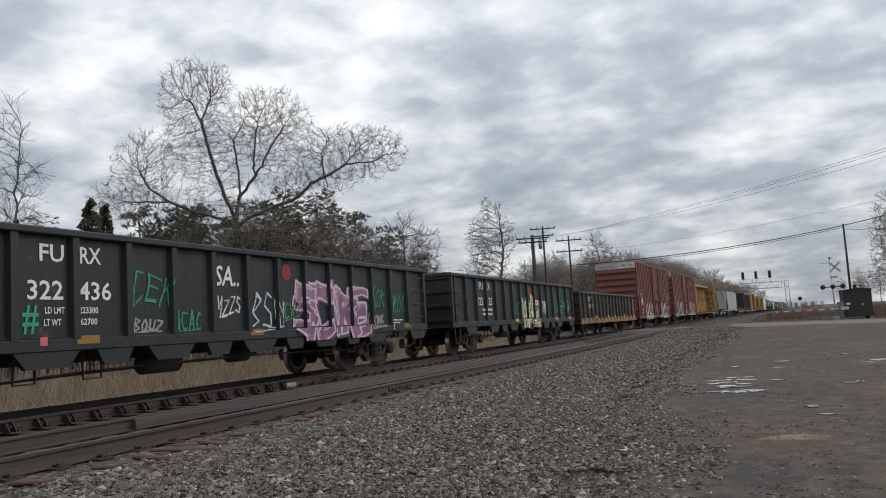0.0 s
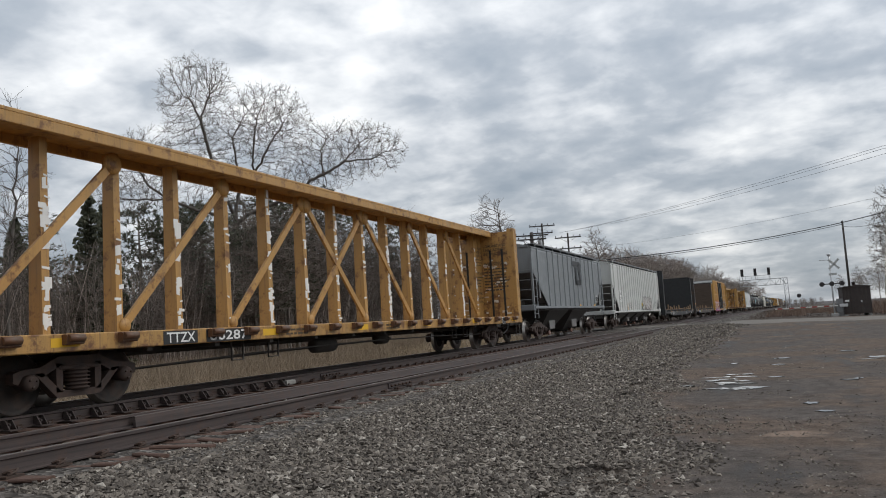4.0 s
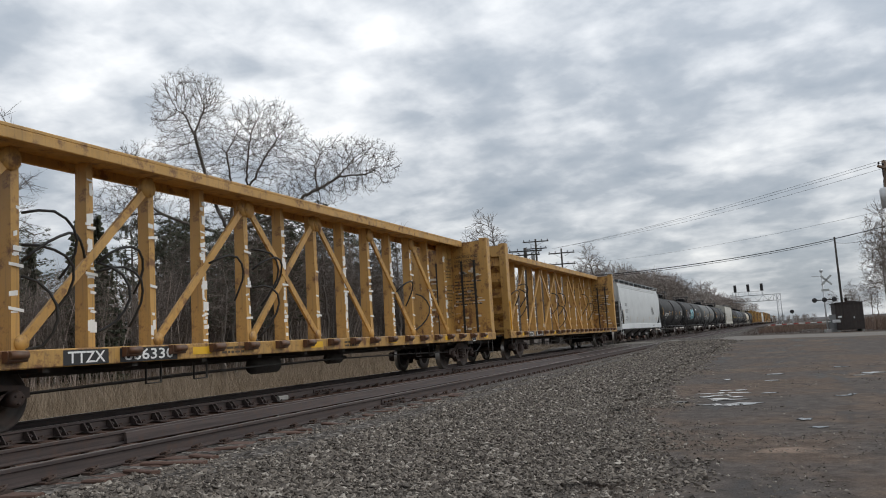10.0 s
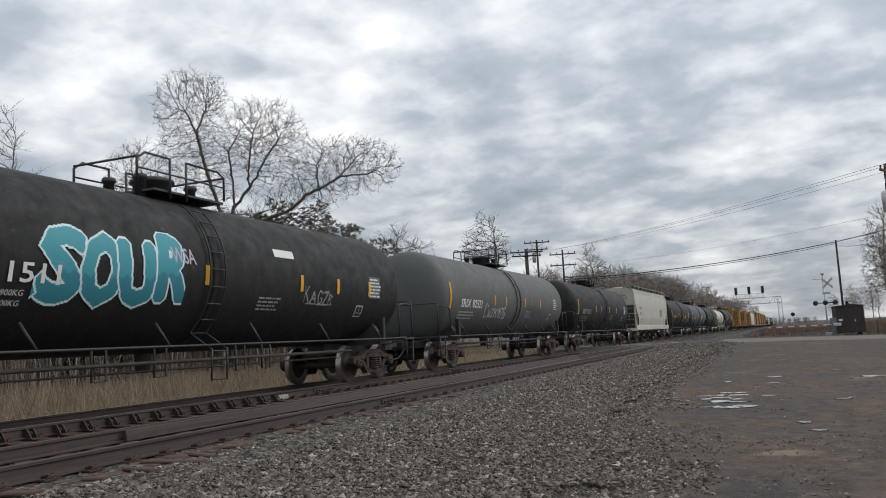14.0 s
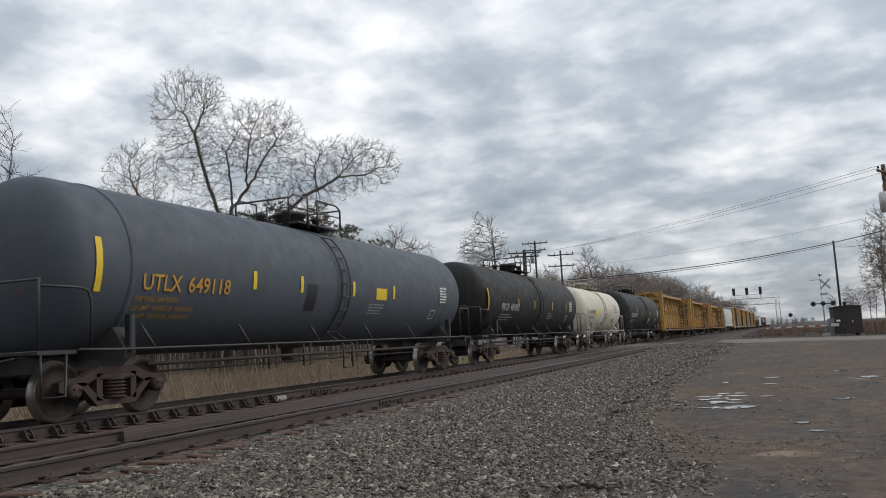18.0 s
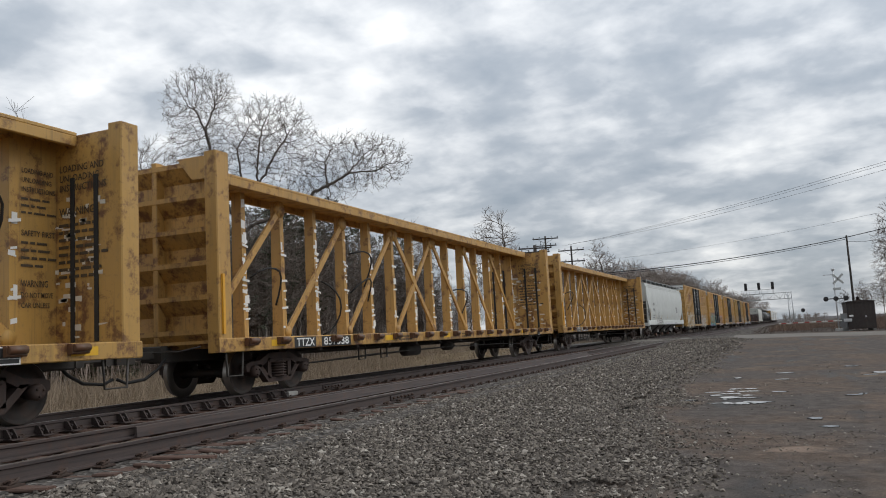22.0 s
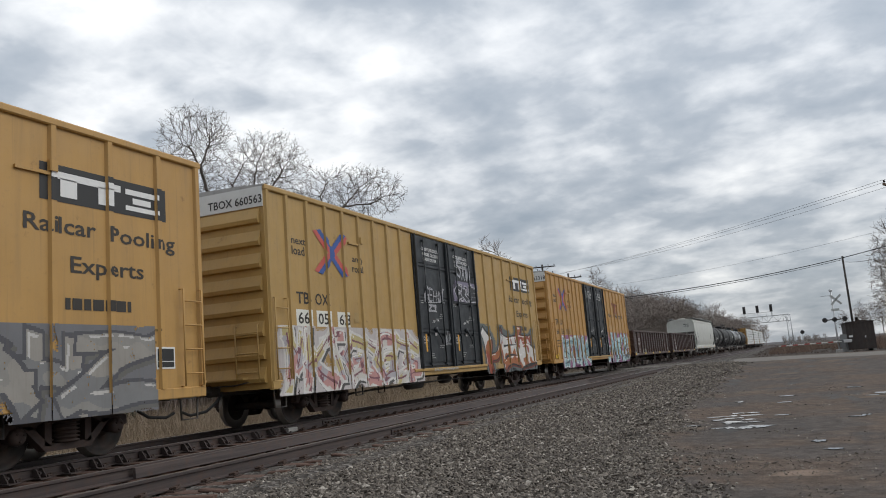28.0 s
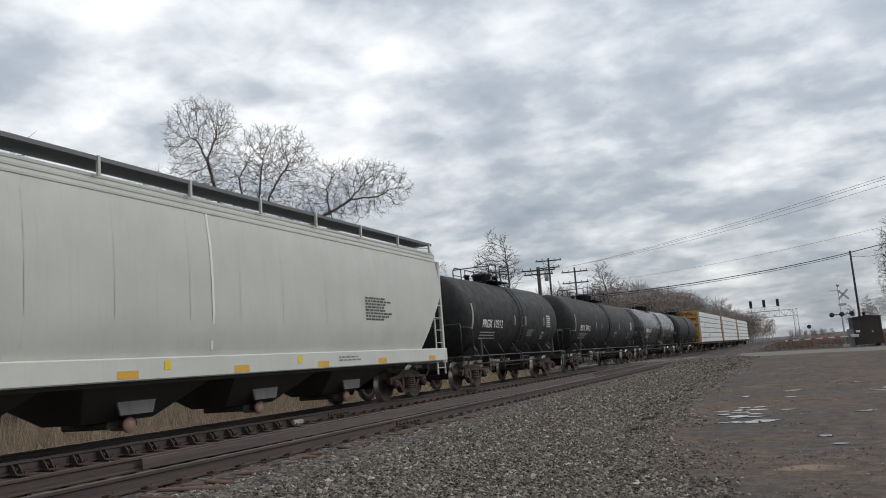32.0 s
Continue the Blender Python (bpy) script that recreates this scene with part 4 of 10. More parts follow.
def graffiti(parent, y0, y1, z0, z1, letters, fills, line, fm, seed, halo=None, depth=None, off=0.014, thick=0.15, edge=0.035, step=0.02, inner=None, text=None):
    """A sprayed piece: interlocking, pointed letters with outlines, drop shadow, blended fill and overspray."""
    rng = np.random.default_rng(seed)
    w, h = y1 - y0, z1 - z0
    pad, rise = 0.30, 0.10
    y0 = y0 - pad
    cols, rows = int((w + 2 * pad) / step), int((h + rise) / step)
    U, V = np.meshgrid((np.arange(cols) + 0.5) * step - pad, (np.arange(rows) + 0.5) * step)
    text = text or "".join(rng.choice(list("AEKNRSWMZGHBCT"), letters))
    n = len(text)
    cell = w / n
    thick = min(thick, cell * 0.17, h * 0.115)
    edge = max(0.026, min(edge, thick * 0.45))
    Uw = U + 0.16 * cell * waves(rng, U, V, 1.5, 4.5)
    Vw = V + 0.07 * h * waves(rng, U, V, 1.5, 5.0)
    m = thick * 1.25 + edge + 0.03
    top = fills[int(np.argmax([sum(c) for c in fills]))]
    colors = list(fills) + [line, tuple(min(0.8, 0.30 + 0.75 * v) for v in top), tuple(0.12 * v + 0.012 for v in line) if sum(line) > 0.6 else tuple(0.5 * v for v in fills[0])]
    kl, kh, ks = len(fills), len(fills) + 1, len(fills) + 2
    if halo:
        colors.append(halo)
    if inner:
        colors.append(inner)
    idx = np.full((rows, cols), -1)
    best = np.full((rows, cols), 9.0)
    order = list(range(n))
    rng.shuffle(order)
    layers = []
    for i in order:
        slant, grow, lift = rng.uniform(-0.20, 0.24), rng.uniform(1.0, 1.28), rng.uniform(-0.04, 0.05) * h
        d = np.full((rows, cols), 9.0)
        for a, b in strokes_of(text[i]):
            if rng.random() < 0.35:
                # one end runs out into a spike
                b = (b[0] + 0.22 * (b[0] - a[0]), b[1] + 0.16 * (b[1] - a[1]))
            p = [np.array((cell * (i + 0.5 + (q[0] - 0.5 + rng.uniform(-0.05, 0.05)) * grow * 0.92) + slant * (q[1] - 0.5) * cell, m + lift + (h - 2 * m) * (q[1] + rng.uniform(-0.04, 0.04)))) for q in (a, b)]
            e = p[1] - p[0]
            ln = max(1e-4, float(np.hypot(*e)))
            e = e / ln
            t = (Uw - p[0][0]) * e[0] + (Vw - p[0][1]) * e[1]
            o = np.abs((Uw - p[0][0]) * e[1] - (Vw - p[0][1]) * e[0])
            fat = rng.uniform(0.8, 1.35) + rng.uniform(-0.35, 0.35) * np.clip(t / ln, 0, 1)
            d = np.minimum(d, np.maximum(o / fat, np.maximum(-t, t - ln) * 0.8))
        layers.append((i, d))
        best = np.minimum(best, d)
    reach = thick + edge
    if halo:
        cloud = best + 0.10 * waves(rng, U, V, 3, 9)
        idx[cloud < reach + 0.13] = len(fills) + 3
        speck = rng.random((rows, cols)) < 0.35
        idx[(cloud < reach + 0.20) & speck] = len(fills) + 3
    dy, dz = int(0.07 / step), int(0.06 / step)
    fall = np.full_like(best, 9.0)
    fall[: rows - dz, dy:] = best[dz:, : cols - dy]
    idx[fall < reach] = ks
    rough_field = waves(rng, U, V, 5, 16)
    for i, d in layers:
        idx[d < reach] = kl
        fill = d < thick
        tone = (np.clip((V / h + 0.16 * rough_field + 0.21 * (i % 3)) % 1.0, 0, 0.999) * len(fills)).astype(int)
        idx[fill] = tone[fill]
        if inner:
            idx[fill & (waves(rng, U, V, 7, 18) > 0.95)] = len(colors) - 1
            idx[d < thick * 0.16] = len(colors) - 1
        lit = np.full_like(d, 9.0)
        lit[1:, :-1] = d[:-1, 1:]
        idx[(d > thick * 0.55) & (d < thick * 0.82) & (lit < d - step * 0.55) & (rough_field > -0.2)] = kh
    gone = waves(rng, U, V, 8, 26) + 0.7 * rng.normal(0, 1, (rows, cols)) > 2.3
    idx[gone] = -1
    idx[0], idx[-1] = -1, -1
    ob = raster(parent, idx, y0, z0, step, colors, fm, off, "graffiti", depth, spray)
    return ob


def mural(parent, y0, y1, z0, z1, tones, light, dark, fm, seed, depth=None, off=0.014, cover=1.0, step=0.02, warm=None):
    """A long weathered wall piece: upright flaring shapes with a jagged top, pale outlines and dark cracks."""
    rng = np.random.default_rng(seed)
    w, h = y1 - y0, z1 - z0
    cols, rows = int(w / step), int(h / step)
    U, V = np.meshgrid((np.arange(cols) + 0.5) * step, (np.arange(rows) + 0.5) * step)
    u = U[0]
    tall = 0.74 + 0.12 * waves(rng, u, u * 0, 1.5, 4.0)
    for _ in range(int(w * 2.6)):
        c, r = rng.uniform(0, w), rng.uniform(0.05, 0.16)
        tall = np.maximum(tall, (0.72 + rng.uniform(0.1, 0.30)) * (1 - np.abs(u - c) / r * 0.4) * (np.abs(u - c) < r))
    tall = np.minimum(tall, 1.0) * h
    Us = U * 3.2 + 0.35 * waves(rng, U, V, 2, 5)
    Vs = V * 1.0 + 0.25 * waves(rng, U, V, 2, 5)
    a = waves(rng, Us, Vs, 0.7, 2.2, 6)
    b = waves(rng, Us, Vs, 1.2, 3.2, 6)
    c = waves(rng, Us * 1.4, Vs * 1.6, 1.5, 4.0, 6)
    fine = waves(rng, U, V, 9, 30, 7)
    n = len(tones)
    idx = np.clip(((a + 0.25 * fine) * 0.42 + 0.5) * n, 0, n - 1).astype(int)
    idx[np.abs(c) < 0.055] = n + 1
    idx[np.abs(b) < 0.10] = n
    idx[(np.abs(tall[None] - V) < 0.05) & (fine > -0.5)] = n
    colors = list(tones) + [light, dark]
    if warm:
        colors.append(warm)
        idx[(V < 0.28 * h + 0.1 * h * a) & (U < 0.22 * w) & (c > 0)] = n + 2
    idx[V > tall[None]] = -1
    bare = fine * 0.5 + b * 0.5 + 0.35 * rng.normal(0, 1, (rows, cols))
    idx[bare > 0.35 + 1.05 * cover] = -1
    if cover < 0.5:
        keep = (np.abs(b) < 0.16) | (np.abs(c) < 0.10) | (V < 0.22 * h)
        idx[~keep & (a > -0.6)] = -1
    return raster(parent, idx, y0, z0, step, colors, fm, off, "graffiti", depth, spray)


def worn_patch(parent, y, z, w, h, rgb, fm, seed, keep=0.34, step=0.02):
    """A flake of older paint with a ragged, half-lost edge."""
    cols, rows = max(2, int(w / step)), max(2, int(h / step))
    idx = np.full((rows, cols), -1)
    for r in range(rows):
        for c in range(cols):
            p = Vector((c * step * 9 + seed * 3.7, r * step * 9, seed))
            if noise.noise(p) + 0.5 * noise.noise(p * 2.7) > -keep:
                idx[r, c] = 0
    return raster(parent, idx, y, z, step, [rgb], fm, 0.006, "faded_patch")


def bubble(parent, text, y0, y1, z0, z1, fill, shade_rgb, line, fm, seed, depth=None, off=0.014, step=0.02):
    """A sprayed word in fat letters that overlap, with a pale outline."""
    rng = random.Random(seed)
    w, h = y1 - y0, z1 - z0
    cols, rows = int(w / step), int(h / step)
    U, V = np.meshgrid((np.arange(cols) + 0.5) * step, (np.arange(rows) + 0.5) * step)
    idx = np.full((rows, cols), -1)
    cell = w / len(text)
    for i, c in enumerate(text):
        vs, fs = glyphs(c)
        wide, tall = max(v[0] for v in vs), max(v[1] for v in vs)
        kx, kz = cell * 0.98 / wide, h * rng.uniform(0.66, 0.78) / tall
        oy, oz = cell * i + 0.02, h * rng.uniform(0.10, 0.2)
        lean = rng.uniform(-0.08, 0.12)
        p = [(oy + v[0] * kx + lean * v[1] * kz, oz + v[1] * kz) for v in vs]
        body = np.zeros((rows, cols), bool)
        for f in fs:
            q = [p[k] for k in f]
            for k in range(1, len(q) - 1):
                a, b, e = q[0], q[k], q[k + 1]
                s1 = (b[0] - a[0]) * (V - a[1]) - (b[1] - a[1]) * (U - a[0])
                s2 = (e[0] - b[0]) * (V - b[1]) - (e[1] - b[1]) * (U - b[0])
                s3 = (a[0] - e[0]) * (V - e[1]) - (a[1] - e[1]) * (U - e[0])
                body |= ((s1 >= 0) & (s2 >= 0) & (s3 >= 0)) | ((s1 <= 0) & (s2 <= 0) & (s3 <= 0))

        def grow(m, k):
            for _ in range(k):
                m = m | np.roll(m, 1, 0) | np.roll(m, -1, 0) | np.roll(m, 1, 1) | np.roll(m, -1, 1)
            return m

        fat = grow(body, 3)
        rim = grow(fat, 2)
        idx[rim] = 2
        idx[fat] = 0
        idx[fat & (V < oz + h * 0.28 + 0.03 * np.sin(U * 30))] = 1
    idx[0] = idx[-1] = -1
    return raster(parent, idx, y0, z0, step, [fill, shade_rgb, line], fm, off, "graffiti", depth)


def tag_scrawl(parent, y0, y1, z0, z1, rgb, fm, seed, depth=None, off=0.014, pen=0.02, strokes=5, text=None):
    """A thin handwritten tag: leaning letters that run into one another, with a flourish under them."""
    rng = np.random.default_rng(seed)
    step = 0.014
    w, h = y1 - y0, z1 - z0
    cols, rows = max(4, int(w / step)), max(4, int(h / step))
    U, V = np.meshgrid((np.arange(cols) + 0.5) * step, (np.arange(rows) + 0.5) * step)
    text = text or "".join(rng.choice(list("AEKNRSWMZGHBCTUO"), max(2, min(strokes, int(2.2 * w / h) + 1))))
    cell = w / len(text)
    Uw = U + 0.20 * cell * waves(rng, U, V, 3, 9)
    Vw = V + 0.07 * h * waves(rng, U, V, 3, 9)
    d = np.full((rows, cols), 9.0)
    lean = rng.uniform(0.05, 0.3)
    for i, c in enumerate(text):
        tall = rng.uniform(0.62, 0.86) if i else 0.9
        for a, b in strokes_of(c):
            p = [(cell * (i + 0.12 + 0.95 * q[0] * 0.85) + lean * cell * (q[1] - 0.5), h * (0.12 + tall * 0.85 * q[1])) for q in (a, b)]
            e = capsule(Uw, Vw, p[0], p[1])
            d = np.minimum(d, e * rng.uniform(0.8, 1.15))
    if rng.random() < 0.6:
        d = np.minimum(d, capsule(Uw, Vw, (0.1 * w, 0.05 * h), (0.95 * w, 0.12 * h)) + 0.004)
    idx = np.where(d < pen * (0.9 + 0.25 * waves(rng, U, V, 4, 12)), 0, -1)
    idx[rng.random((rows, cols)) < 0.03] = -1
    return raster(parent, idx, y0, z0, step, [rgb], fm, off, "graffiti_tag", depth, spray)


def flat_map(x):
    return lambda y, z, off=0.0: (x + off, y, z)


def rungs(car, x, ya, yb, zs, mat, name="grab_iron", out=0.07):
    """Grab irons: one bent rod for each height."""
    for z in zs:
        Geo().tube([(x, ya, z), (x + out, ya, z), (x + out, yb, z), (x, yb, z)], 0.013, 5).make(name, mat, parent=car)


def frame_ladder(car, place, mat, n=4, tall=1.65, wide=0.46, name="ladder"):
    """A bent-rod ladder: two uprights tied back to the wall, and its rungs."""
    g = Geo()
    for y in (0, wide):
        g.tube([(0, y, 0), (0.09, y, 0), (0.09, y, tall), (0, y, tall)], 0.016, 5)
    for i in range(n):
        z = tall * (i + 0.5) / n
        g.tube([(0.09, 0, z), (0.09, wide, z)], 0.014, 5)
    return g.make(name, mat, parent=car, at=place)


def ladder(car, x, ya, yb, z0, z1, n, mat):
    g = Geo()
    for y in (ya, yb):
        g.box(x, x + 0.03, y - 0.03, y + 0.03, z0, z1)
    lad = g.make("ladder", mat, parent=car)
    for i in range(n):
        z = z0 + (z1 - z0) * (i + 0.5) / n
        Geo().tube([(x + 0.02, ya, z), (x + 0.02, yb, z)], 0.014, 5).make("rung", mat, parent=lad)


def steps_at(car, y, mat, x=1.42, w=0.45, z=0.95):
    Geo().tube([(x, y, z), (x, y + 0.03, 0.42), (x, y + w - 0.03, 0.42), (x, y + w, z)], 0.02, 5).make("sill_step", mat, parent=car)

# ---- gondolas ----
def gondola(q0, q1, key, rgb, label, top=2.66, bottom=0.93, posts=13, scallop=False, louvres=False, lower=None, dirt=0.35, rust=0.12, ribs=None, grime=(0.09, 0.075, 0.06)):
    car, ln = start_car("gondola_car", label, "gondola car", "freight train cars", q0, q1)
    pm = paint(key, rgb, dirt=dirt, rust=rust, grime=grime)
    for s in (-1, 1):
        Geo().box(*sorted((s * (HALF - 0.10), s * (HALF - 0.13))), 0.05, ln - 0.05, bottom, top - 0.02).make("side_sheet", pm, parent=car)
        Geo().box(*sorted((s * (HALF - 0.16), s * (HALF + 0.02))), 0, ln, top - 0.11, top, 0, 0.02).make("top_chord", pm, parent=car)
        Geo().box(*sorted((s * (HALF - 0.14), s * (HALF - 0.02))), 0, ln, bottom - 0.02, bottom + 0.16, 0, 0.015).make("side_sill", lower or pm, parent=car)
    Geo().box(-1.38, 1.38, 0.05, ln - 0.05, bottom + 0.05, bottom + 0.12).make("floor", M_UNDER, parent=car)
    pitch = ln / posts
    me = Geo().sweep([(HALF - 0.10, -0.085), (HALF - 0.10, 0.085), (HALF - 0.01, 0.06), (HALF - 0.01, -0.06)], 2, bottom + 0.14, top - 0.1).mesh("side_post", pm)
    rib_at = ribs or [i * pitch for i in range(posts + 1)]
    rib_at = [0.10] + [y for y in rib_at if 0.3 < y < ln - 0.3] + [ln - 0.10]
    for y in rib_at:
        put("side_post", me, car, at=pose(0, y, 0))
    if louvres:
        # soft pressed ribs: a lip below that fades into the sheet above and at both ends
        lips = {}
        for i, (ya, yb) in enumerate(zip(rib_at, rib_at[1:])):
            if i in (1, len(rib_at) - 3):
                continue
            half = round((yb - ya) * 0.36, 2)
            if half not in lips:
                g = Geo()
                for j in range(9):
                    u = -1 + j / 4
                    d = 0.050 * (1 - abs(u) ** 3.5)
                    for out, z in ((0.0, -0.050), (d * 0.9, -0.045), (d, -0.02), (d * 0.45, 0.035), (0.0, 0.075)):
                        g.v.append((HALF - 0.10 + out, u * half, z))
                for j in range(8):
                    for k in range(4):
                        g.face((j * 5 + k, j * 5 + 5 + k, j * 5 + 6 + k, j * 5 + 1 + k), 0, True)
                lips[half] = g.mesh("pressed_rib", pm)
            for k in range(7):
                put("pressed_rib", lips[half], car, at=pose(0, (ya + yb) / 2, bottom + 0.45 + 0.165 * k))
    for y, a in ((0.0, 0), (ln, 180)):
        en = Geo().box(-HALF + 0.03, HALF - 0.03, 0, 0.05, bottom, top - 0.03).make("end_sheet", pm, parent=car, at=pose(0, y, 0, 0, 0, a))
        for k in range(4):
            z = bottom + 0.25 + (top - bottom - 0.4) * k / 3
            Geo().box(-HALF + 0.06, HALF - 0.06, -0.07, 0.0, z - 0.06, z + 0.06, 0, 0.02).make("end_rib", pm, parent=en)
        Geo().box(-HALF + 0.02, HALF - 0.02, -0.10, 0.06, top - 0.12, top + 0.005, 0, 0.02).make("top_chord", pm, parent=en)
    for y in (0.35, ln - 0.8):
        rungs(car, HALF - 0.03, y, y + 0.45, [bottom + 0.35 + 0.36 * i for i in range(4)], pm)
        steps_at(car, y, M_UNDER)
    if scallop:
        # deep pockets of the side sill between the trucks
        for i in range(posts):
            if 3.6 < (i + 0.5) * pitch < ln - 3.6 or i % 2:
                w = pitch * (0.46 if i % 2 else 0.30)
                g = Geo().sweep([((i + 0.5) * pitch - w, bottom), ((i + 0.5) * pitch - w * 0.62, bottom - 0.25), ((i + 0.5) * pitch + w * 0.62, bottom - 0.25), ((i + 0.5) * pitch + w, bottom)], 0, HALF - 0.13, HALF - 0.04)
                g.make("sill_pocket", pm, parent=car)
        Geo().box(HALF - 0.09, HALF - 0.075, 0.3, ln - 0.3, bottom + 0.17, bottom + 0.20).make("sill_seam", pm, parent=car)
    brake_gear(car, ln, 0.6, int(q0))

    def post_depth(y, z=9.0):
        if z < bottom + 0.17:
            return 0.09
        return 0.09 if any(abs(y - r) < 0.075 for r in rib_at) else 0.0

    fm = flat_map(HALF - 0.10)
    RELIEF[fm] = (rib_at, 0.065, 0.092)
    return car, ln, fm, post_depth


# ---- boxcars ----
def boxcar(q0, q1, key, rgb, label, door, ribs_a, ribs_b, top=5.04, bottom=0.86, double=False, hrails=False, end_rgb=None, cap=(0.55, 0.55, 0.53), dirt=0.3, rust=0.06, lower=None):
    """door: the span of the doorway along the car; ribs: how many side ribs before and after it."""
    car, ln = start_car("boxcar", label, "boxcar", "freight train cars", q0, q1)
    pm = paint(key, rgb, dirt=dirt, rust=rust)
    em = paint(key + "_end", end_rgb, dirt=dirt, rust=rust) if end_rgb else pm
    face = HALF - 0.045
    d0, d1 = door
    for s in (-1, 1):
        for a, b in ((0.03, d0), (d1, ln - 0.03)):
            Geo().box(*sorted((s * (face - 0.03), s * face)), a, b, bottom, top - 0.1).make("side_sheet", pm, parent=car)
        Geo().box(*sorted((s * (face - 0.06), s * (face + 0.055))), 0, ln, top - 0.17, top - 0.05, 0, 0.02).make("roof_rail", pm, parent=car)
        Geo().box(*sorted((s * (face - 0.06), s * (face + 0.03))), 0.02, ln - 0.02, bottom - 0.08, bottom + 0.10, 0, 0.015).make("side_sill", lower or pm, parent=car)
    g = Geo()
    ring = [(-HALF + 0.0, top - 0.06), (-0.8, top - 0.02), (0, top + 0.0), (0.8, top - 0.02), (HALF, top - 0.06), (HALF - 0.05, top - 0.10), (-HALF + 0.05, top - 0.10)]
    roof = Geo().sweep(ring, 1, -0.02, ln + 0.02).make("roof", paint("roof_grey", (0.33, 0.33, 0.32), dirt=0.5, rust=0.15), parent=car)
    rib = Geo().sweep([(face, -0.075), (face + 0.05, -0.045), (face + 0.05, 0.045), (face, 0.075)], 2, bottom + 0.09, top - 0.16).mesh("side_rib", pm)
    spots = [d0 * (i + 1) / (ribs_a + 1) for i in range(ribs_a)] + [d1 + (ln - d1) * (i + 1) / (ribs_b + 1) for i in range(ribs_b)]
    back_ribs = Geo()
    for y in spots + [0.09, ln - 0.09]:
        put("side_rib", rib, car, at=pose(0, y, 0))
        back_ribs.box(-face - 0.035, -face, y - 0.05, y + 0.05, bottom + 0.09, top - 0.16)
    tagged(back_ribs.make("side_ribs", pm, parent=car), kind="stuff")
    if hrails:
        for z in (bottom + 1.02, bottom + 2.15, bottom + 3.22):
            for a, b in ((0.1, d0), (d1, ln - 0.1)):
                Geo().box(face, face + 0.044, a, b, z - 0.035, z + 0.035, 0, 0.01).make("side_stringer", pm, parent=car)
    for y, a in ((0.0, 0), (ln, 180)):
        en = Geo().box(-HALF + 0.04, HALF - 0.04, 0, 0.05, bottom - 0.05, top - 0.08).make("end_wall", em, parent=car, at=pose(0, y, 0, 0, 0, a))
        for k in range(8):
            z = bottom + 0.22 + (top - bottom - 0.75) * k / 7.4
            Geo().sweep([(-0.08, z - 0.14), (-0.10, z - 0.06), (-0.015, z + 0.16), (0, z + 0.16), (0, z - 0.16)], 0, -HALF + 0.14, HALF - 0.14).make("end_rib", em, parent=en)
        Geo().box(-HALF + 0.05, HALF - 0.05, -0.03, 0.0, top - 0.52, top - 0.10).make("white_end_cap", ink(cap), parent=en)
        frame_ladder(en, pose(0.72, 0.0, bottom + 0.1, 0, 0, -90), em, 3, 1.15, 0.55, "end_ladder")
        Geo().box(-1.3, 1.0, -0.28, -0.05, bottom + 0.16, bottom + 0.19).make("crossover_step", em, parent=en)
    for y in (0.12, ln - 0.6):
        frame_ladder(car, pose(face, y, bottom + 0.12), pm)
        steps_at(car, y, M_UNDER, face - 0.05)
    brake_gear(car, ln, 0.58, int(q0), (0.26, 0.74))
    fm = flat_map(face)
    RELIEF[fm] = (spots, 0.055, 0.05)
    rib_at = spots

    rails = [bottom + 1.02, bottom + 2.15, bottom + 3.22] if hrails else []

    def rib_depth(y, z=9.0):
        d = 0.051 if any(abs(y - r) < 0.06 for r in rib_at) else 0.0
        if z < bottom + 0.11:
            d = max(d, 0.034)
        return max(d, 0.046) if any(abs(z - r) < 0.045 for r in rails) else d

    return car, ln, fm, rib_depth, pm


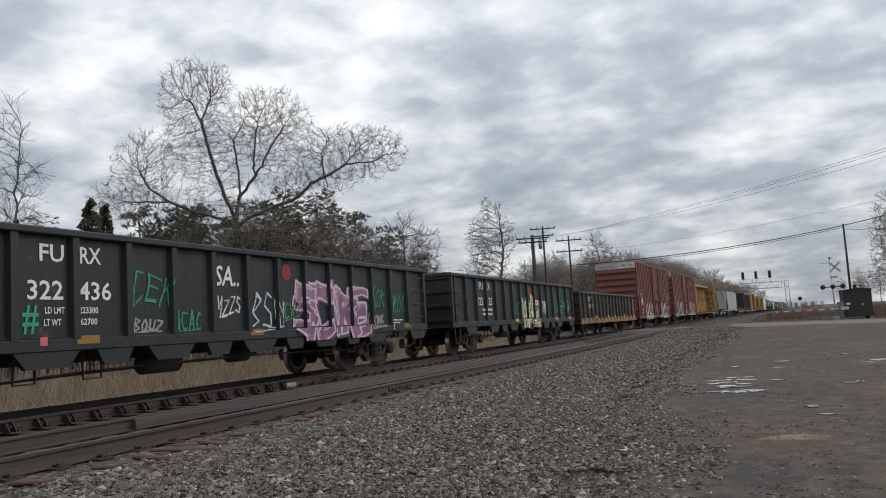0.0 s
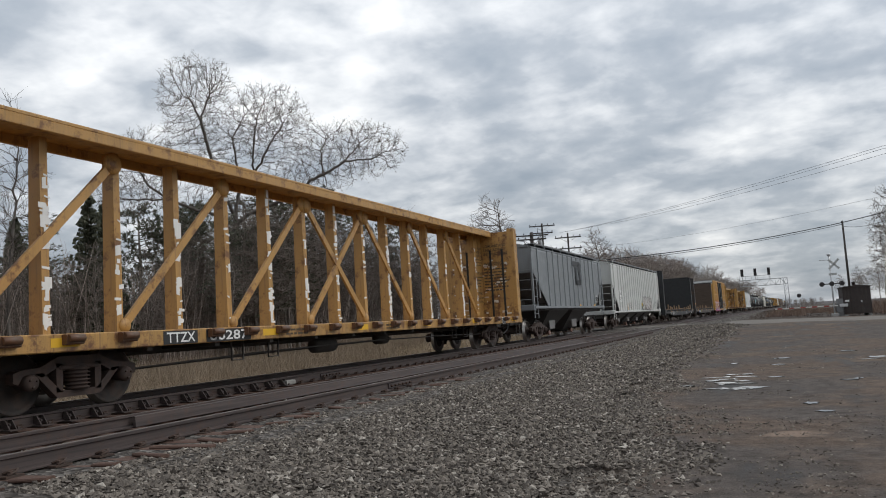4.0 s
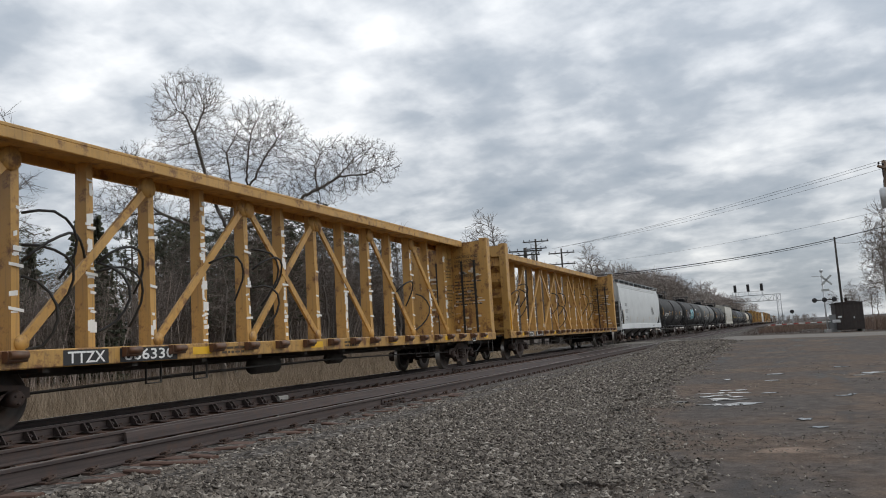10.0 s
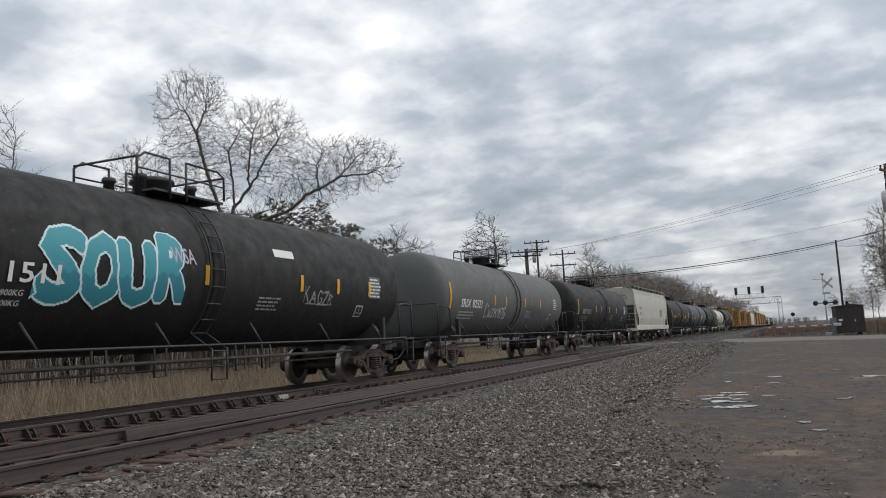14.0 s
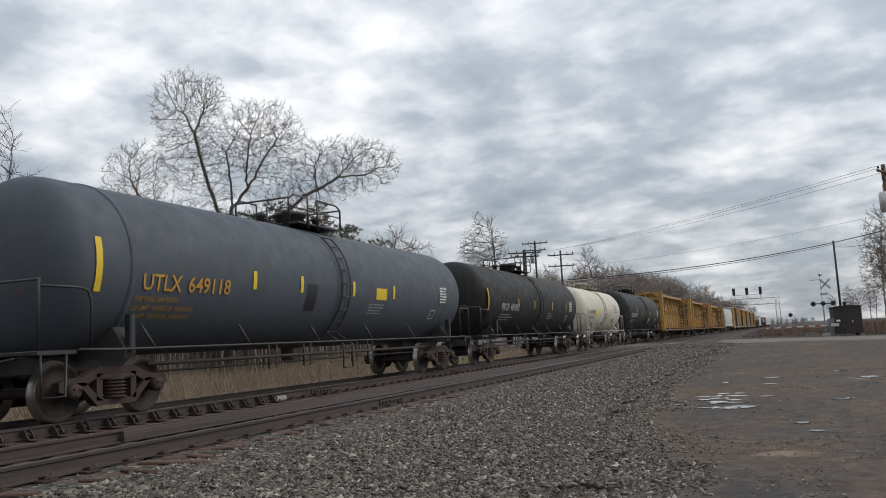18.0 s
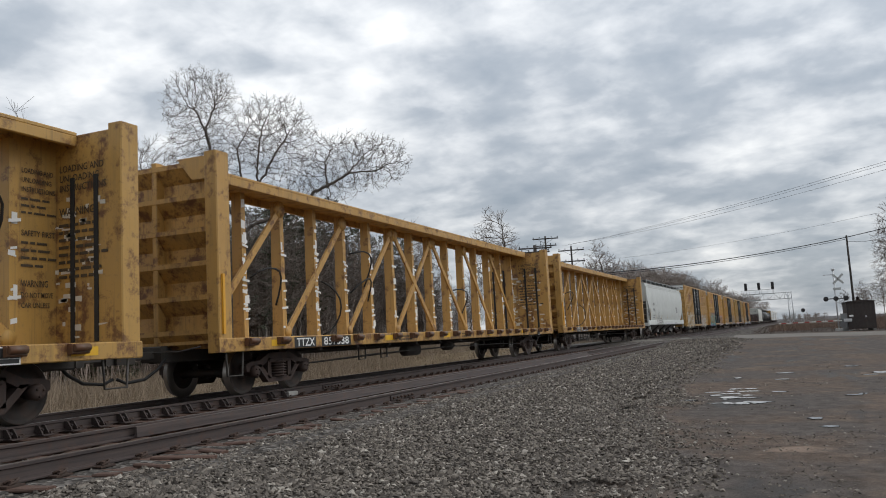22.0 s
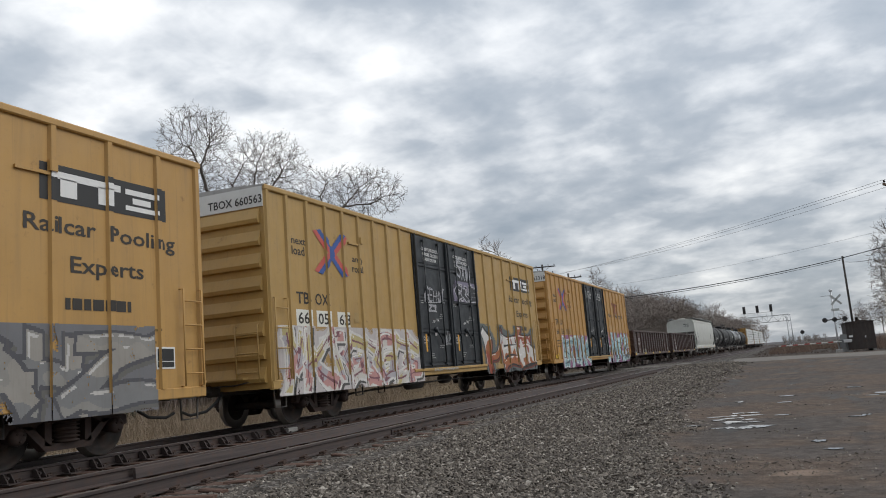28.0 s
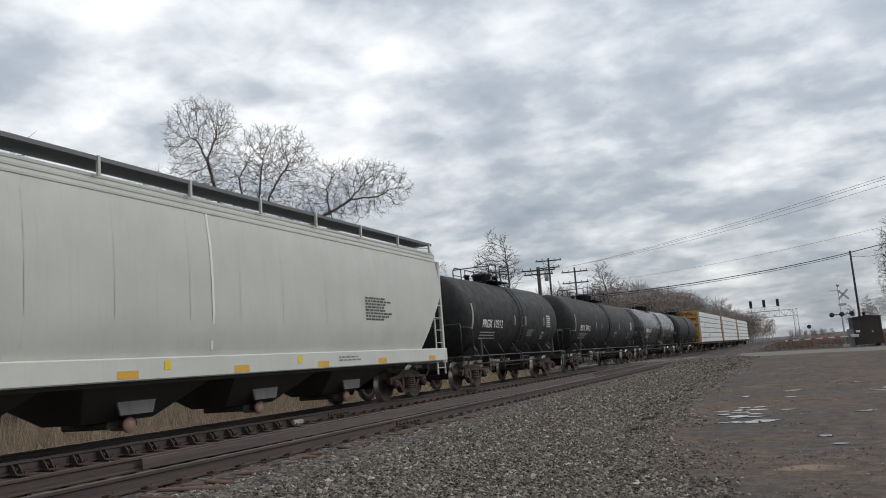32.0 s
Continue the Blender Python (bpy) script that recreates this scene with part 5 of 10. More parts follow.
def plug_door(car, y0, y1, z0, z1, mat, rows=4, rods=2, face=HALF - 0.045, label=""):
    """A plug door: a frame, pressed panels, hinge bars and upright locking rods with their handles."""
    door = Geo().box(face - 0.03, face + 0.02, y0, y1, z0, z1).make("door", mat, parent=car, label=label)
    hh = (z1 - z0) / rows
    for i in range(rows):
        Geo().box(face + 0.02, face + 0.05, y0 + 0.08, y1 - 0.08, z0 + hh * i + 0.05, z0 + hh * i + 0.11, 0, 0.01).make("door_bar", mat, parent=door)
        Geo().box(face + 0.02, face + 0.035, y0 + 0.12, y1 - 0.12, z0 + hh * i + 0.16, z0 + hh * (i + 1) - 0.02, 0, 0.012).make("door_panel", mat, parent=door)
    w = y1 - y0
    for k in range(rods):
        y = y0 + w * (0.27 + 0.46 * k / max(1, rods - 1)) if rods > 1 else y0 + w * 0.5
        Geo().tube([(face + 0.085, y, z0 + 0.05), (face + 0.085, y, z1 - 0.04)], 0.022, 6).make("locking_rod", mat, parent=door)
        for z in (z0 + 0.12, z0 + hh, z0 + 2 * hh, z1 - 0.15):
            Geo().box(face + 0.03, face + 0.11, y - 0.05, y + 0.05, z - 0.03, z + 0.03).make("rod_bracket", mat, parent=door)
    Geo().box(face + 0.04, face + 0.12, y0 + 0.02, y0 + 0.09, z0, z1, 0, 0.015).make("door_edge", mat, parent=door)
    Geo().box(face + 0.04, face + 0.12, y1 - 0.09, y1 - 0.02, z0, z1, 0, 0.015).make("door_edge", mat, parent=door)
    yc = y0 + w * 0.5
    Geo().tube([(face + 0.12, yc - 0.1, z0 + hh * 1.15), (face + 0.14, yc + 0.22, z0 + hh * 0.85), (face + 0.12, yc + 0.3, z0 + hh * 0.7)], 0.022, 6).make("door_handle", mat, parent=door)
    Geo().lathe([(face + 0.03, 0.09), (face + 0.10, 0.09), (face + 0.10, 0.002)], 0, yc, z0 + hh * 1.15, 10).make("gear_box", mat, parent=door)
    return door


# ---- covered hoppers ----
def outlets(car, ln, n, z0, z1, mat, first, last, gate):
    """The sloped discharge pockets under a hopper and the gates below them."""
    for i in range(n):
        c = first + (last - first) * (i + 0.5) / n
        w = (last - first) / n
        g = Geo()
        a, b, hx = w * 0.44, w * 0.22, 1.36
        top = [(-hx, c - a, z0), (hx, c - a, z0), (hx, c + a, z0), (-hx, c + a, z0)]
        bot = [(-0.42, c - b, z1), (0.42, c - b, z1), (0.42, c + b, z1), (-0.42, c + b, z1)]
        g.v = top + bot
        for k in range(4):
            g.face((k, (k + 1) % 4, 4 + (k + 1) % 4, 4 + k)[::-1])
        g.face((0, 1, 2, 3))
        g.face((7, 6, 5, 4))
        pocket = g.make("discharge_pocket", mat, parent=car)
        Geo().box(-0.5, 0.5, c - 0.34, c + 0.34, z1 - 0.12, z1, 0, 0.03).make("outlet_gate", M_UNDER, parent=pocket)
        Geo().lathe([(0.3, 0.10), (0.62, 0.10), (0.62, 0.13), (0.68, 0.13), (0.68, 0.002)], 0, c, z1 - 0.07, 12).make("outlet_cap", ink((0.42, 0.25, 0.2)), parent=pocket)
        # the bright triangular gusset plate on the side
        Geo().sweep([(c - w * 0.16, z0 + 0.05), (c - w * 0.10, z1 + 0.10), (c + w * 0.10, z1 + 0.10), (c + w * 0.16, z0 + 0.05)], 0, 0.80, 0.84).make("side_gusset", gate, parent=pocket)


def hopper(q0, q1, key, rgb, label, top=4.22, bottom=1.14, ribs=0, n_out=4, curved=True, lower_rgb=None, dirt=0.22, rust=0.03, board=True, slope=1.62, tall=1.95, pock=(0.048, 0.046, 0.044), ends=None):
    """A covered hopper: smooth bowed sides, or flat ones with ribs; open ends with slope sheets."""
    car, ln = start_car("covered_hopper_car", label, "hopper car", "freight train cars", q0, q1, 1.95, sill=False)
    pm = paint(key, rgb, dirt=dirt, rust=rust)
    lm = paint(key + "_sill", lower_rgb, dirt=dirt, rust=rust) if lower_rgb else pm
    sill_h = 0.30 if curved else 0.06

    def side_x(z):
        if not curved:
            return HALF - 0.05 if z < top - 0.10 else HALF - 0.05 - (z - top + 0.10) * 0.8
        t = (z - bottom) / (top - bottom)
        return HALF - 0.02 - 0.20 * max(0.0, (0.34 - t) / 0.34) ** 2 - 0.16 * max(0.0, (t - 0.52) / 0.48) ** 2

    zs = [bottom + sill_h * 0.6 + (top - bottom - sill_h * 0.6) * i / 14 for i in range(15)]

    def inset(z):
        """How far the side keeps from the car's end at that height."""
        t = max(0.0, min(1.0, (tall + 1.0 - z) / (tall + 1.0 - bottom)))
        return 0.22 + slope * (0.62 * t + 0.38 * math.sin(math.pi * min(1.0, t) ** 1.3 * 0.5) if curved else t)

    for s in (-1, 1):
        g = Geo()
        cols = 13
        for z in zs:
            a = inset(z)
            for k in range(cols):
                g.v.append((s * side_x(z), a + (ln - 2 * a) * k / (cols - 1), z))
        for i in range(len(zs) - 1):
            for k in range(cols - 1):
                q = (i * cols + k, i * cols + k + 1, (i + 1) * cols + k + 1, (i + 1) * cols + k)
                g.face(q if s > 0 else q[::-1], 0, curved)
        g.make("side_sheet", pm, parent=car)
        if curved:
            Geo().box(*sorted((s * (HALF - 0.13), s * (HALF + 0.0))), 0.1, ln - 0.1, bottom - 0.06, bottom + sill_h, 0, 0.02).make("side_sill", lm, parent=car)
        else:
            Geo().box(*sorted((s * (HALF - 0.11), s * (HALF - 0.01))), 0.1, ln - 0.1, bottom - 0.05, bottom + 0.06, 0, 0.015).make("side_sill", lm, parent=car)
    # roof and the bands along its edge
    hx = side_x(top)
    ring = [(-hx, top), (-hx * 0.62, top + 0.13), (0, top + 0.17), (hx * 0.62, top + 0.13), (hx, top), (hx - 0.05, top - 0.04), (-hx + 0.05, top - 0.04)]
    Geo().sweep(ring, 1, 0.2, ln - 0.2).make("roof", pm, parent=car)
    for k, z in enumerate((top - 0.02, top - 0.13, top - 0.24) if curved else (top - 0.06,)):
        for s in (-1, 1):
            x = side_x(z)
            Geo().box(*sorted((s * (x - 0.03), s * (x + 0.018))), 0.22, ln - 0.22, z - 0.03, z + 0.03, 0, 0.01).make("roof_band", pm, parent=car)
    # end walls: an upright upper part and a slope sheet that runs in under the car
    for y, a in ((0.0, 0), (ln, 180)):
        g = Geo()
        edge = [(side_x(z) - 0.004, 0.24, z) for z in [tall + 0.95 + (top - tall - 0.95) * i / 8 for i in range(9)]]
        g.v = edge + [(-x, q, z) for x, q, z in edge[::-1]]
        g.face(tuple(range(len(g.v))))
        en = g.make("end_wall", ends or pm, parent=car, at=pose(0, y, 0, 0, 0, a))
        g = Geo()
        foot = 0.24 + slope + 0.3
        g.v = [(-edge[0][0], 0.24, tall + 0.95), (edge[0][0], 0.24, tall + 0.95), (-1.34, foot, bottom), (1.34, foot, bottom)]
        g.face((2, 3, 1, 0))
        # the overhang's shade is put into this dark colour, besides the grime
        g.make("slope_sheet", paint("slope_shaded_grime", (0.12, 0.112, 0.105), dirt=0.6, rust=0.1), parent=en, label="grimy slope sheet, darkened for the shade of the overhang")
        Geo().box(-HALF + 0.05, HALF - 0.05, 0.02, 0.32, bottom - 0.12, bottom + 0.12, 0, 0.02).make("end_sill", lm, parent=en)
        for x in (-1.44, 1.44):
            Geo().box(x - 0.045, x + 0.045, 0.10, 0.22, bottom, top - 0.25, 0, 0.012).make("corner_post", pm, parent=en)
        for x in (-0.62, 0.62):
            Geo().box(x - 0.04, x + 0.04, 0.14, 0.22, bottom, tall + 0.9, 0, 0.012).make("end_post", pm, parent=en)
        for k in range(4):
            z = bottom + 0.35 + 0.42 * k
            Geo().tube([(-1.36, 0.12, z), (1.36, 0.12, z)] if k == 2 else [(0.62, 0.12, z), (1.36, 0.12, z)], 0.015, 5).make("end_rail", pm, parent=en)
        Geo().box(-0.6, 0.6, 0.4, 1.6, bottom + 0.02, bottom + 0.35, 0, 0.03).make("brake_platform", M_UNDER, parent=en)
        Geo().tube([(1.36, 0.18, top - 0.1), (1.2, 0.14, top + 0.2), (0.75, 0.2, top + 0.28)], 0.02, 5).make("roof_handrail", pm, parent=en)
        Geo().tube([(-1.36, 0.18, top - 0.1), (-1.2, 0.14, top + 0.2), (-0.75, 0.2, top + 0.28)], 0.02, 5).make("roof_handrail", pm, parent=en)
    for y0 in (0.12, ln - 0.72):
        ladder(car, HALF - 0.08, y0, y0 + 0.55, bottom - 0.45, bottom + 1.75, 6, pm)
    if ribs:
        rm = Geo().sweep([(HALF - 0.05, -0.06), (HALF - 0.012, -0.04), (HALF - 0.012, 0.04), (HALF - 0.05, 0.06)], 2, bottom, top - 0.08).mesh("side_rib", pm)
        for i in range(ribs):
            y = slope + 0.45 + (ln - 2 * slope - 0.9) * i / (ribs - 1)
            put("side_rib", rm, car, at=pose(0, y, 0))
        for y in (slope * 0.45, ln - slope * 0.45):
            Geo().box(HALF - 0.05, HALF - 0.012, y - 0.05, y + 0.05, tall - 0.15, top - 0.08).make("side_rib", pm, parent=car)
    # running boards on stanchions
    if board:
        grate = ink((0.12, 0.125, 0.13))
        for s in (-1, 1):
            lift = 0.22 if curved else 0.09
            half = 0.30 if curved else 0.20
            x = s * (hx + 0.09 - half)
            Geo().box(x - half, x + half, 0.5, ln - 0.5, top + lift, top + lift + 0.03).make("running_board", grate, parent=car)
            Geo().box(*sorted((x + s * (half - 0.01), x + s * (half + 0.015))), 0.5, ln - 0.5, top + lift - 0.02, top + lift + 0.05).make("toe_board", grate, parent=car)
            n = 10 if s > 0 else 0
            for i in range(n):
                y = 0.7 + (ln - 1.4) * i / (n - 1)
                Geo().box(x + s * half - 0.02, x + s * half + 0.03, y - 0.025, y + 0.025, top - 0.03, top + lift + 0.06).make("stanchion", pm, parent=car)
        for i in range(4):
            y = 1.6 + (ln - 3.2) * i / 3
            Geo().lathe([(top + 0.12, 0.40), (top + 0.24, 0.40), (top + 0.28, 0.34), (top + 0.28, 0.002)], 2, 0, y, 14).make("roof_hatch", pm, parent=car)
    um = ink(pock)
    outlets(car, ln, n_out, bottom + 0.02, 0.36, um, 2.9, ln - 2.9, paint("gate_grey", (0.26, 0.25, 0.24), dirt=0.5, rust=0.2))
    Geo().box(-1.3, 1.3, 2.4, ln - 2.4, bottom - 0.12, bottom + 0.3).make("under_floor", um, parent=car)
    for y in (0.35, ln - 2.3):
        Geo().box(-0.25, 0.25, y, y + 1.95, 0.74, 1.05, 0, 0.03).make("stub_sill", M_UNDER, parent=car)
    return car, ln, (lambda y, z, off=0.0: (side_x(z) + off, y, z))


# ---- tank cars ----
def tank_car(q0, q1, key, rgb, label, radius=1.47, zc=2.44, rail=True, platform=True, bands=(0.5,), dirt=0.25, rust=0.06, jacket=False, rough=0.68, platform_rgb=None, long_rail=False, pipe=True):
    car, ln = start_car("tank_car", label, "tank car", "freight train cars", q0, q1, 1.9, sill=False)
    pm = paint(key, rgb, dirt=dirt, rust=rust, rough=rough)
    fit = paint(key + "_fittings", platform_rgb or (0.03, 0.03, 0.032), dirt=0.3, rust=0.1)
    e0, e1 = (0.50, ln - 0.50) if not jacket else (0.30, ln - 0.12)
    prof = [(e0, 0.002)]
    for i in range(1, 9):
        t = math.pi / 2 * i / 8
        prof.append((e0 + 0.62 * (1 - math.cos(t) ** 0.85), radius * math.sin(t) ** 0.78))
    mirrored = [(e0 + e1 - y, r) for y, r in prof[::-1]]
    shell = Geo().lathe(prof + mirrored, 1, 0, zc, 48, 0, True, False).make("tank_shell", pm, parent=car)
    for b in bands:
        y = e0 + 0.62 + (e1 - e0 - 1.24) * b
        Geo().lathe([(y - 0.06, radius), (y - 0.06, radius + 0.014), (y + 0.06, radius + 0.014), (y + 0.06, radius)], 1, 0, zc, 48, 0, True, False).make("shell_band", pm, parent=shell)
    yc = ln / 2
    # saddles, stub sills and end platforms
    for y, a in ((0.0, 0), (ln, 180)):
        st = Geo().box(-0.25, 0.25, 0.0, 3.0, 0.72, 1.02, 0, 0.03).make("stub_sill", M_UNDER, parent=car, at=pose(0, y, 0, 0, 0, a))
        g = Geo()
        g.sweep([(-1.35, 0.92), (1.35, 0.92), (1.38, 1.05), (1.12, 1.42), (0.7, 1.2), (0, 1.05), (-0.7, 1.2), (-1.12, 1.42), (-1.38, 1.05)], 1, 1.78, 2.02)
        g.make("saddle", pm if jacket else M_UNDER, parent=st)
        Geo().box(-1.46, 1.46, 0.05, 0.75, 1.02, 1.08, 0, 0.01).make("end_platform", fit, parent=st)
        Geo().tube([(1.42, 0.1, 1.06), (1.42, 0.1, 2.02), (1.38, 0.16, 2.1), (0.4, 0.16, 2.1), (-1.38, 0.16, 2.1), (-1.42, 0.1, 2.02), (-1.42, 0.1, 1.06)], 0.024, 6).make("end_handrail", fit, parent=st)
        for s in (-1, 1):
            Geo().tube([(s * 1.42, 0.1, 2.0), (s * 1.44, 0.82, 2.0), (s * 1.45, 0.96, 1.96), (s * 1.455, 1.02, 1.82), (s * 1.46, 1.02, 1.08)], 0.022, 6).make("corner_handrail", fit, parent=st)
            Geo().box(*sorted((s * 1.30, s * 1.44)), 1.84, 1.96, 1.02, 1.62, 0, 0.02).make("saddle_post", fit, parent=st)
            Geo().tube([(s * 1.44, 0.12, 1.05), (s * 1.44, 0.14, 0.42), (s * 1.44, 0.55, 0.42), (s * 1.44, 0.57, 1.05)], 0.02, 5).make("sill_step", fit, parent=st)
    # side handrails with brackets
    for s in (-1, 1):
        Geo().tube([(s * 1.5, 0.75, 1.08), (s * 1.52, 1.4, 1.06), (s * 1.52, ln - 1.4, 1.06), (s * 1.5, ln - 0.75, 1.08)], 0.024, 6).make("side_handrail", fit, parent=car)
        for i in range(6 if s > 0 else 0):
            y = 2.3 + (ln - 4.6) * i / 5
            Geo().tube([(s * 1.52, y, 1.06), (s * 1.36, y - 0.16, 1.42 + 0.25 * (radius - 1.3))], 0.026, 5).make("rail_bracket", fit, parent=car)
    # platform, manway and ladders over the middle
    top = zc + radius
    if platform:
        w = 2.7 if long_rail else 1.25
        pl = Geo().box(-0.72, 0.72, yc - 0.75, yc + w, top + 0.02, top + 0.06).make("top_platform", fit, parent=car)
        Geo().lathe([(top - 0.1, 0.36), (top + 0.30, 0.36), (top + 0.32, 0.42), (top + 0.38, 0.42), (top + 0.42, 0.36), (top + 0.42, 0.002)], 2, 0, yc, 16).make("manway", fit, parent=pl)
        for k, (a, b) in enumerate(((0.3, 0.75), (-0.3, 0.7), (0.35, -0.7), (-0.35, -0.75))):
            Geo().lathe([(top - 0.1, 0.10), (top + 0.26, 0.10), (top + 0.28, 0.14), (top + 0.36, 0.12), (top + 0.36, 0.002)], 2, a, yc + b, 10).make("valve", fit, parent=pl)
        for s in (-1, 1):
            Geo().tube([(s * 0.74, yc - w + 0.05, top + 0.08), (s * 0.74, yc - w + 0.05, top + 0.52), (s * 0.74, yc - w + 0.25, top + 0.66), (s * 0.74, yc - 0.35, top + 0.66)], 0.024, 6).make("guard_rail", fit, parent=pl)
            Geo().tube([(s * 0.74, yc + 0.1, top + 0.66), (s * 0.74, yc + w - 0.2, top + 0.66), (s * 0.74, yc + w, top + 0.56), (s * 0.74, yc + w, top + 0.08)], 0.024, 6).make("guard_rail", fit, parent=pl)
            Geo().tube([(s * 0.74, yc - w + 0.05, top + 0.36), (s * 0.74, yc + w, top + 0.36)], 0.018, 5).make("guard_rail", fit, parent=pl)
            for y in (yc - 0.35, yc + 0.1) + ((yc - 1.6, yc + 1.6) if long_rail else ()):
                Geo().tube([(s * 0.74, y, top - 0.1), (s * 0.74, y, top + 0.66)], 0.024, 6).make("guard_post", fit, parent=pl)
        for y in (yc - w + 0.05, yc + w):
            Geo().tube([(-0.74, y, top + 0.56), (0.74, y, top + 0.56)], 0.022, 6).make("guard_rail", fit, parent=pl)
        for s in (1,):
            g = Geo()
            arc = []
            for i in range(9):
                t = radians(48 - 12 * i)
                if zc + (radius + 0.07) * math.sin(t) > 1.05:
                    arc.append((s * (radius + 0.07) * math.cos(t), zc + (radius + 0.07) * math.sin(t)))
            for y in (yc - 0.22, yc + 0.22):
                g.tube([(x, y, z) for x, z in arc] + [(s * 1.52, y, 0.98), (s * 1.5, y, 0.42)], 0.020, 5)
            lad = g.make("ladder", fit, parent=car)
            for x, z in arc + [(s * 1.52, 0.95), (s * 1.5, 0.68), (s * 1.5, 0.44)]:
                Geo().tube([(x, yc - 0.22, z), (x, yc + 0.22, z)], 0.016, 5).make("rung", fit, parent=lad)
    if pipe:
        Geo().lathe([(0.62, 0.002), (0.62, 0.13), (0.95, 0.16), (1.0, 0.16)], 2, 0.0, yc - 0.3, 12).make("bottom_valve", M_UNDER, parent=car)
        g = Geo()
        g.tube([(0.9, 2.8, 0.80), (0.9, ln - 2.8, 0.80)], 0.035, 6)
        g.tube([(0.7, 2.8, 0.66), (0.7, ln - 2.8, 0.66)], 0.02, 5)
        g.make("brake_pipe", M_UNDER, parent=car)
        for y in (yc - 2.4, yc - 1.0, yc + 1.3, yc + 2.2):
            Geo().tube([(0.9, y, 1.1), (0.9, y, 0.55), (0.9, y + 0.3, 0.55), (0.9, y + 0.3, 1.1)], 0.022, 5).make("pipe_hanger", M_UNDER, parent=car)

    def fm(y, z, off=0.0):
        t = (z - zc) / radius
        return ((radius + off) * math.cos(t), y, zc + (radius + off) * math.sin(t))

    return car, ln, fm


# ---- centre-beam and bulkhead flat cars ----
def winch_mesh():
    g = Geo()
    g.box(0, 0.12, -0.16, 0.16, -0.13, 0.02, 0, 0.02)
    g.lathe([(-0.14, 0.06), (0.14, 0.06)], 1, 0.12, -0.04, 8)
    return g.mesh("strap_winch", paint("winch_rust", (0.10, 0.055, 0.03), dirt=0.6, rust=0.6))


WINCH = winch_mesh()


def centerbeam(q0, q1, key, rgb, label, straps=0, stuck=30, seed=1, dirt=0.5, rust=0.34, load=False, panel_end=True, clear=(0, 0)):
    car, ln = start_car("centerbeam_flatcar", label, "flatcar", "freight train cars", q0, q1, 2.5)
    pm = paint(key, rgb, dirt=dirt, rust=rust)
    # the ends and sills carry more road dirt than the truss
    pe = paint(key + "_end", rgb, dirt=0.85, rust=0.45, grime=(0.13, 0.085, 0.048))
    rng = random.Random(seed)
    top, deck = 4.56, 1.10
    for s in (-1, 1):
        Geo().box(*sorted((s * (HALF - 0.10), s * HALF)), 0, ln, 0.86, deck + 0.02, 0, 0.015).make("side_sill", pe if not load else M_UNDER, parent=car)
    Geo().box(-HALF + 0.1, HALF - 0.1, 0.1, ln - 0.1, deck - 0.06, deck, 0).make("deck", pm, parent=car)
    for y in (3.6 + 1.7 * i for i in range(int((ln - 7.2) / 1.7) + 1)):
        Geo().box(-1.45, 1.45, y - 0.06, y + 0.06, 0.80, deck - 0.05).make("cross_bearer", M_UNDER, parent=car)
    # end bulkheads: a ribbed outer face, deep corner posts
    for y, a in ((0.0, 0), (ln, 180)):
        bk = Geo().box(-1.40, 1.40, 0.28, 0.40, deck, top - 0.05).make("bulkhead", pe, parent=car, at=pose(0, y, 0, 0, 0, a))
        for x in (-1, 1):
            Geo().box(*sorted((x * 1.24, x * (1.52 if not load else 1.42))), 0.02 if not load else 0.24, 0.403, 0.86, top + 0.05, 0, 0.02).make("corner_post", pm, parent=bk)
        for k in range(6):
            z = deck + 0.15 + (top - deck - 0.3) * k / 5
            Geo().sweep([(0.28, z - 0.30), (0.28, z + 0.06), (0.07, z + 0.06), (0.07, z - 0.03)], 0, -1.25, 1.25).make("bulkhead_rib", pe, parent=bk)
        Geo().box(-0.06, 0.06, 0.08, 0.30, deck, top, 0, 0.01).make("bulkhead_rib", pm, parent=bk)
        Geo().sweep([(0.95, top - 0.45), (1.3, top - 0.45), (1.3, top - 0.02), (0.6, top - 0.02)], 1, 0.04, 0.1).make("corner_gusset", pm, parent=bk)
        # the plated end bays with worn timber strips
        if panel_end:
            Geo().box(-0.12, 0.12, 0.40, 1.2, deck, top - 0.1).make("end_panel", pm, parent=bk)
        for x in (-1.0, -0.5, 0.5, 1.0):
            Geo().box(x - 0.04, x + 0.04, 0.40, 0.425, deck + 0.05, top - 0.75).make("rub_strip", M_RUBBER, parent=bk)
    # the centre truss
    Geo().box(-0.58, 0.58, 0.4, ln - 0.4, top - 0.07, top, 0, 0.015).make("top_beam", pm, parent=car)
    for s in (-1, 1):
        Geo().box(*sorted((s * 0.50, s * 0.58)), 0.4, ln - 0.4, top - 0.24, top - 0.06, 0, 0.012).make("top_beam_flange", pm, parent=car)
    n = 14
    y0, y1 = 1.2, ln - 1.2
    pitch = (y1 - y0) / n
    post = Geo()
    lo, hi = 0.15, 0.12
    post.v += [(-lo, -0.075, deck), (lo, -0.075, deck), (lo, 0.075, deck), (-lo, 0.075, deck), (-hi, -0.075, top - 0.2), (hi, -0.075, top - 0.2), (hi, 0.075, top - 0.2), (-hi, 0.075, top - 0.2)]
    for q in ((0, 1, 5, 4), (1, 2, 6, 5), (2, 3, 7, 6), (3, 0, 4, 7)):
        post.face(q)
    pmesh = post.mesh("truss_post", pm)
    tape = ink((0.72, 0.72, 0.70))
    for i in range(n + 1):
        put("truss_post", pmesh, car, at=pose(0, y0 + pitch * i, 0))
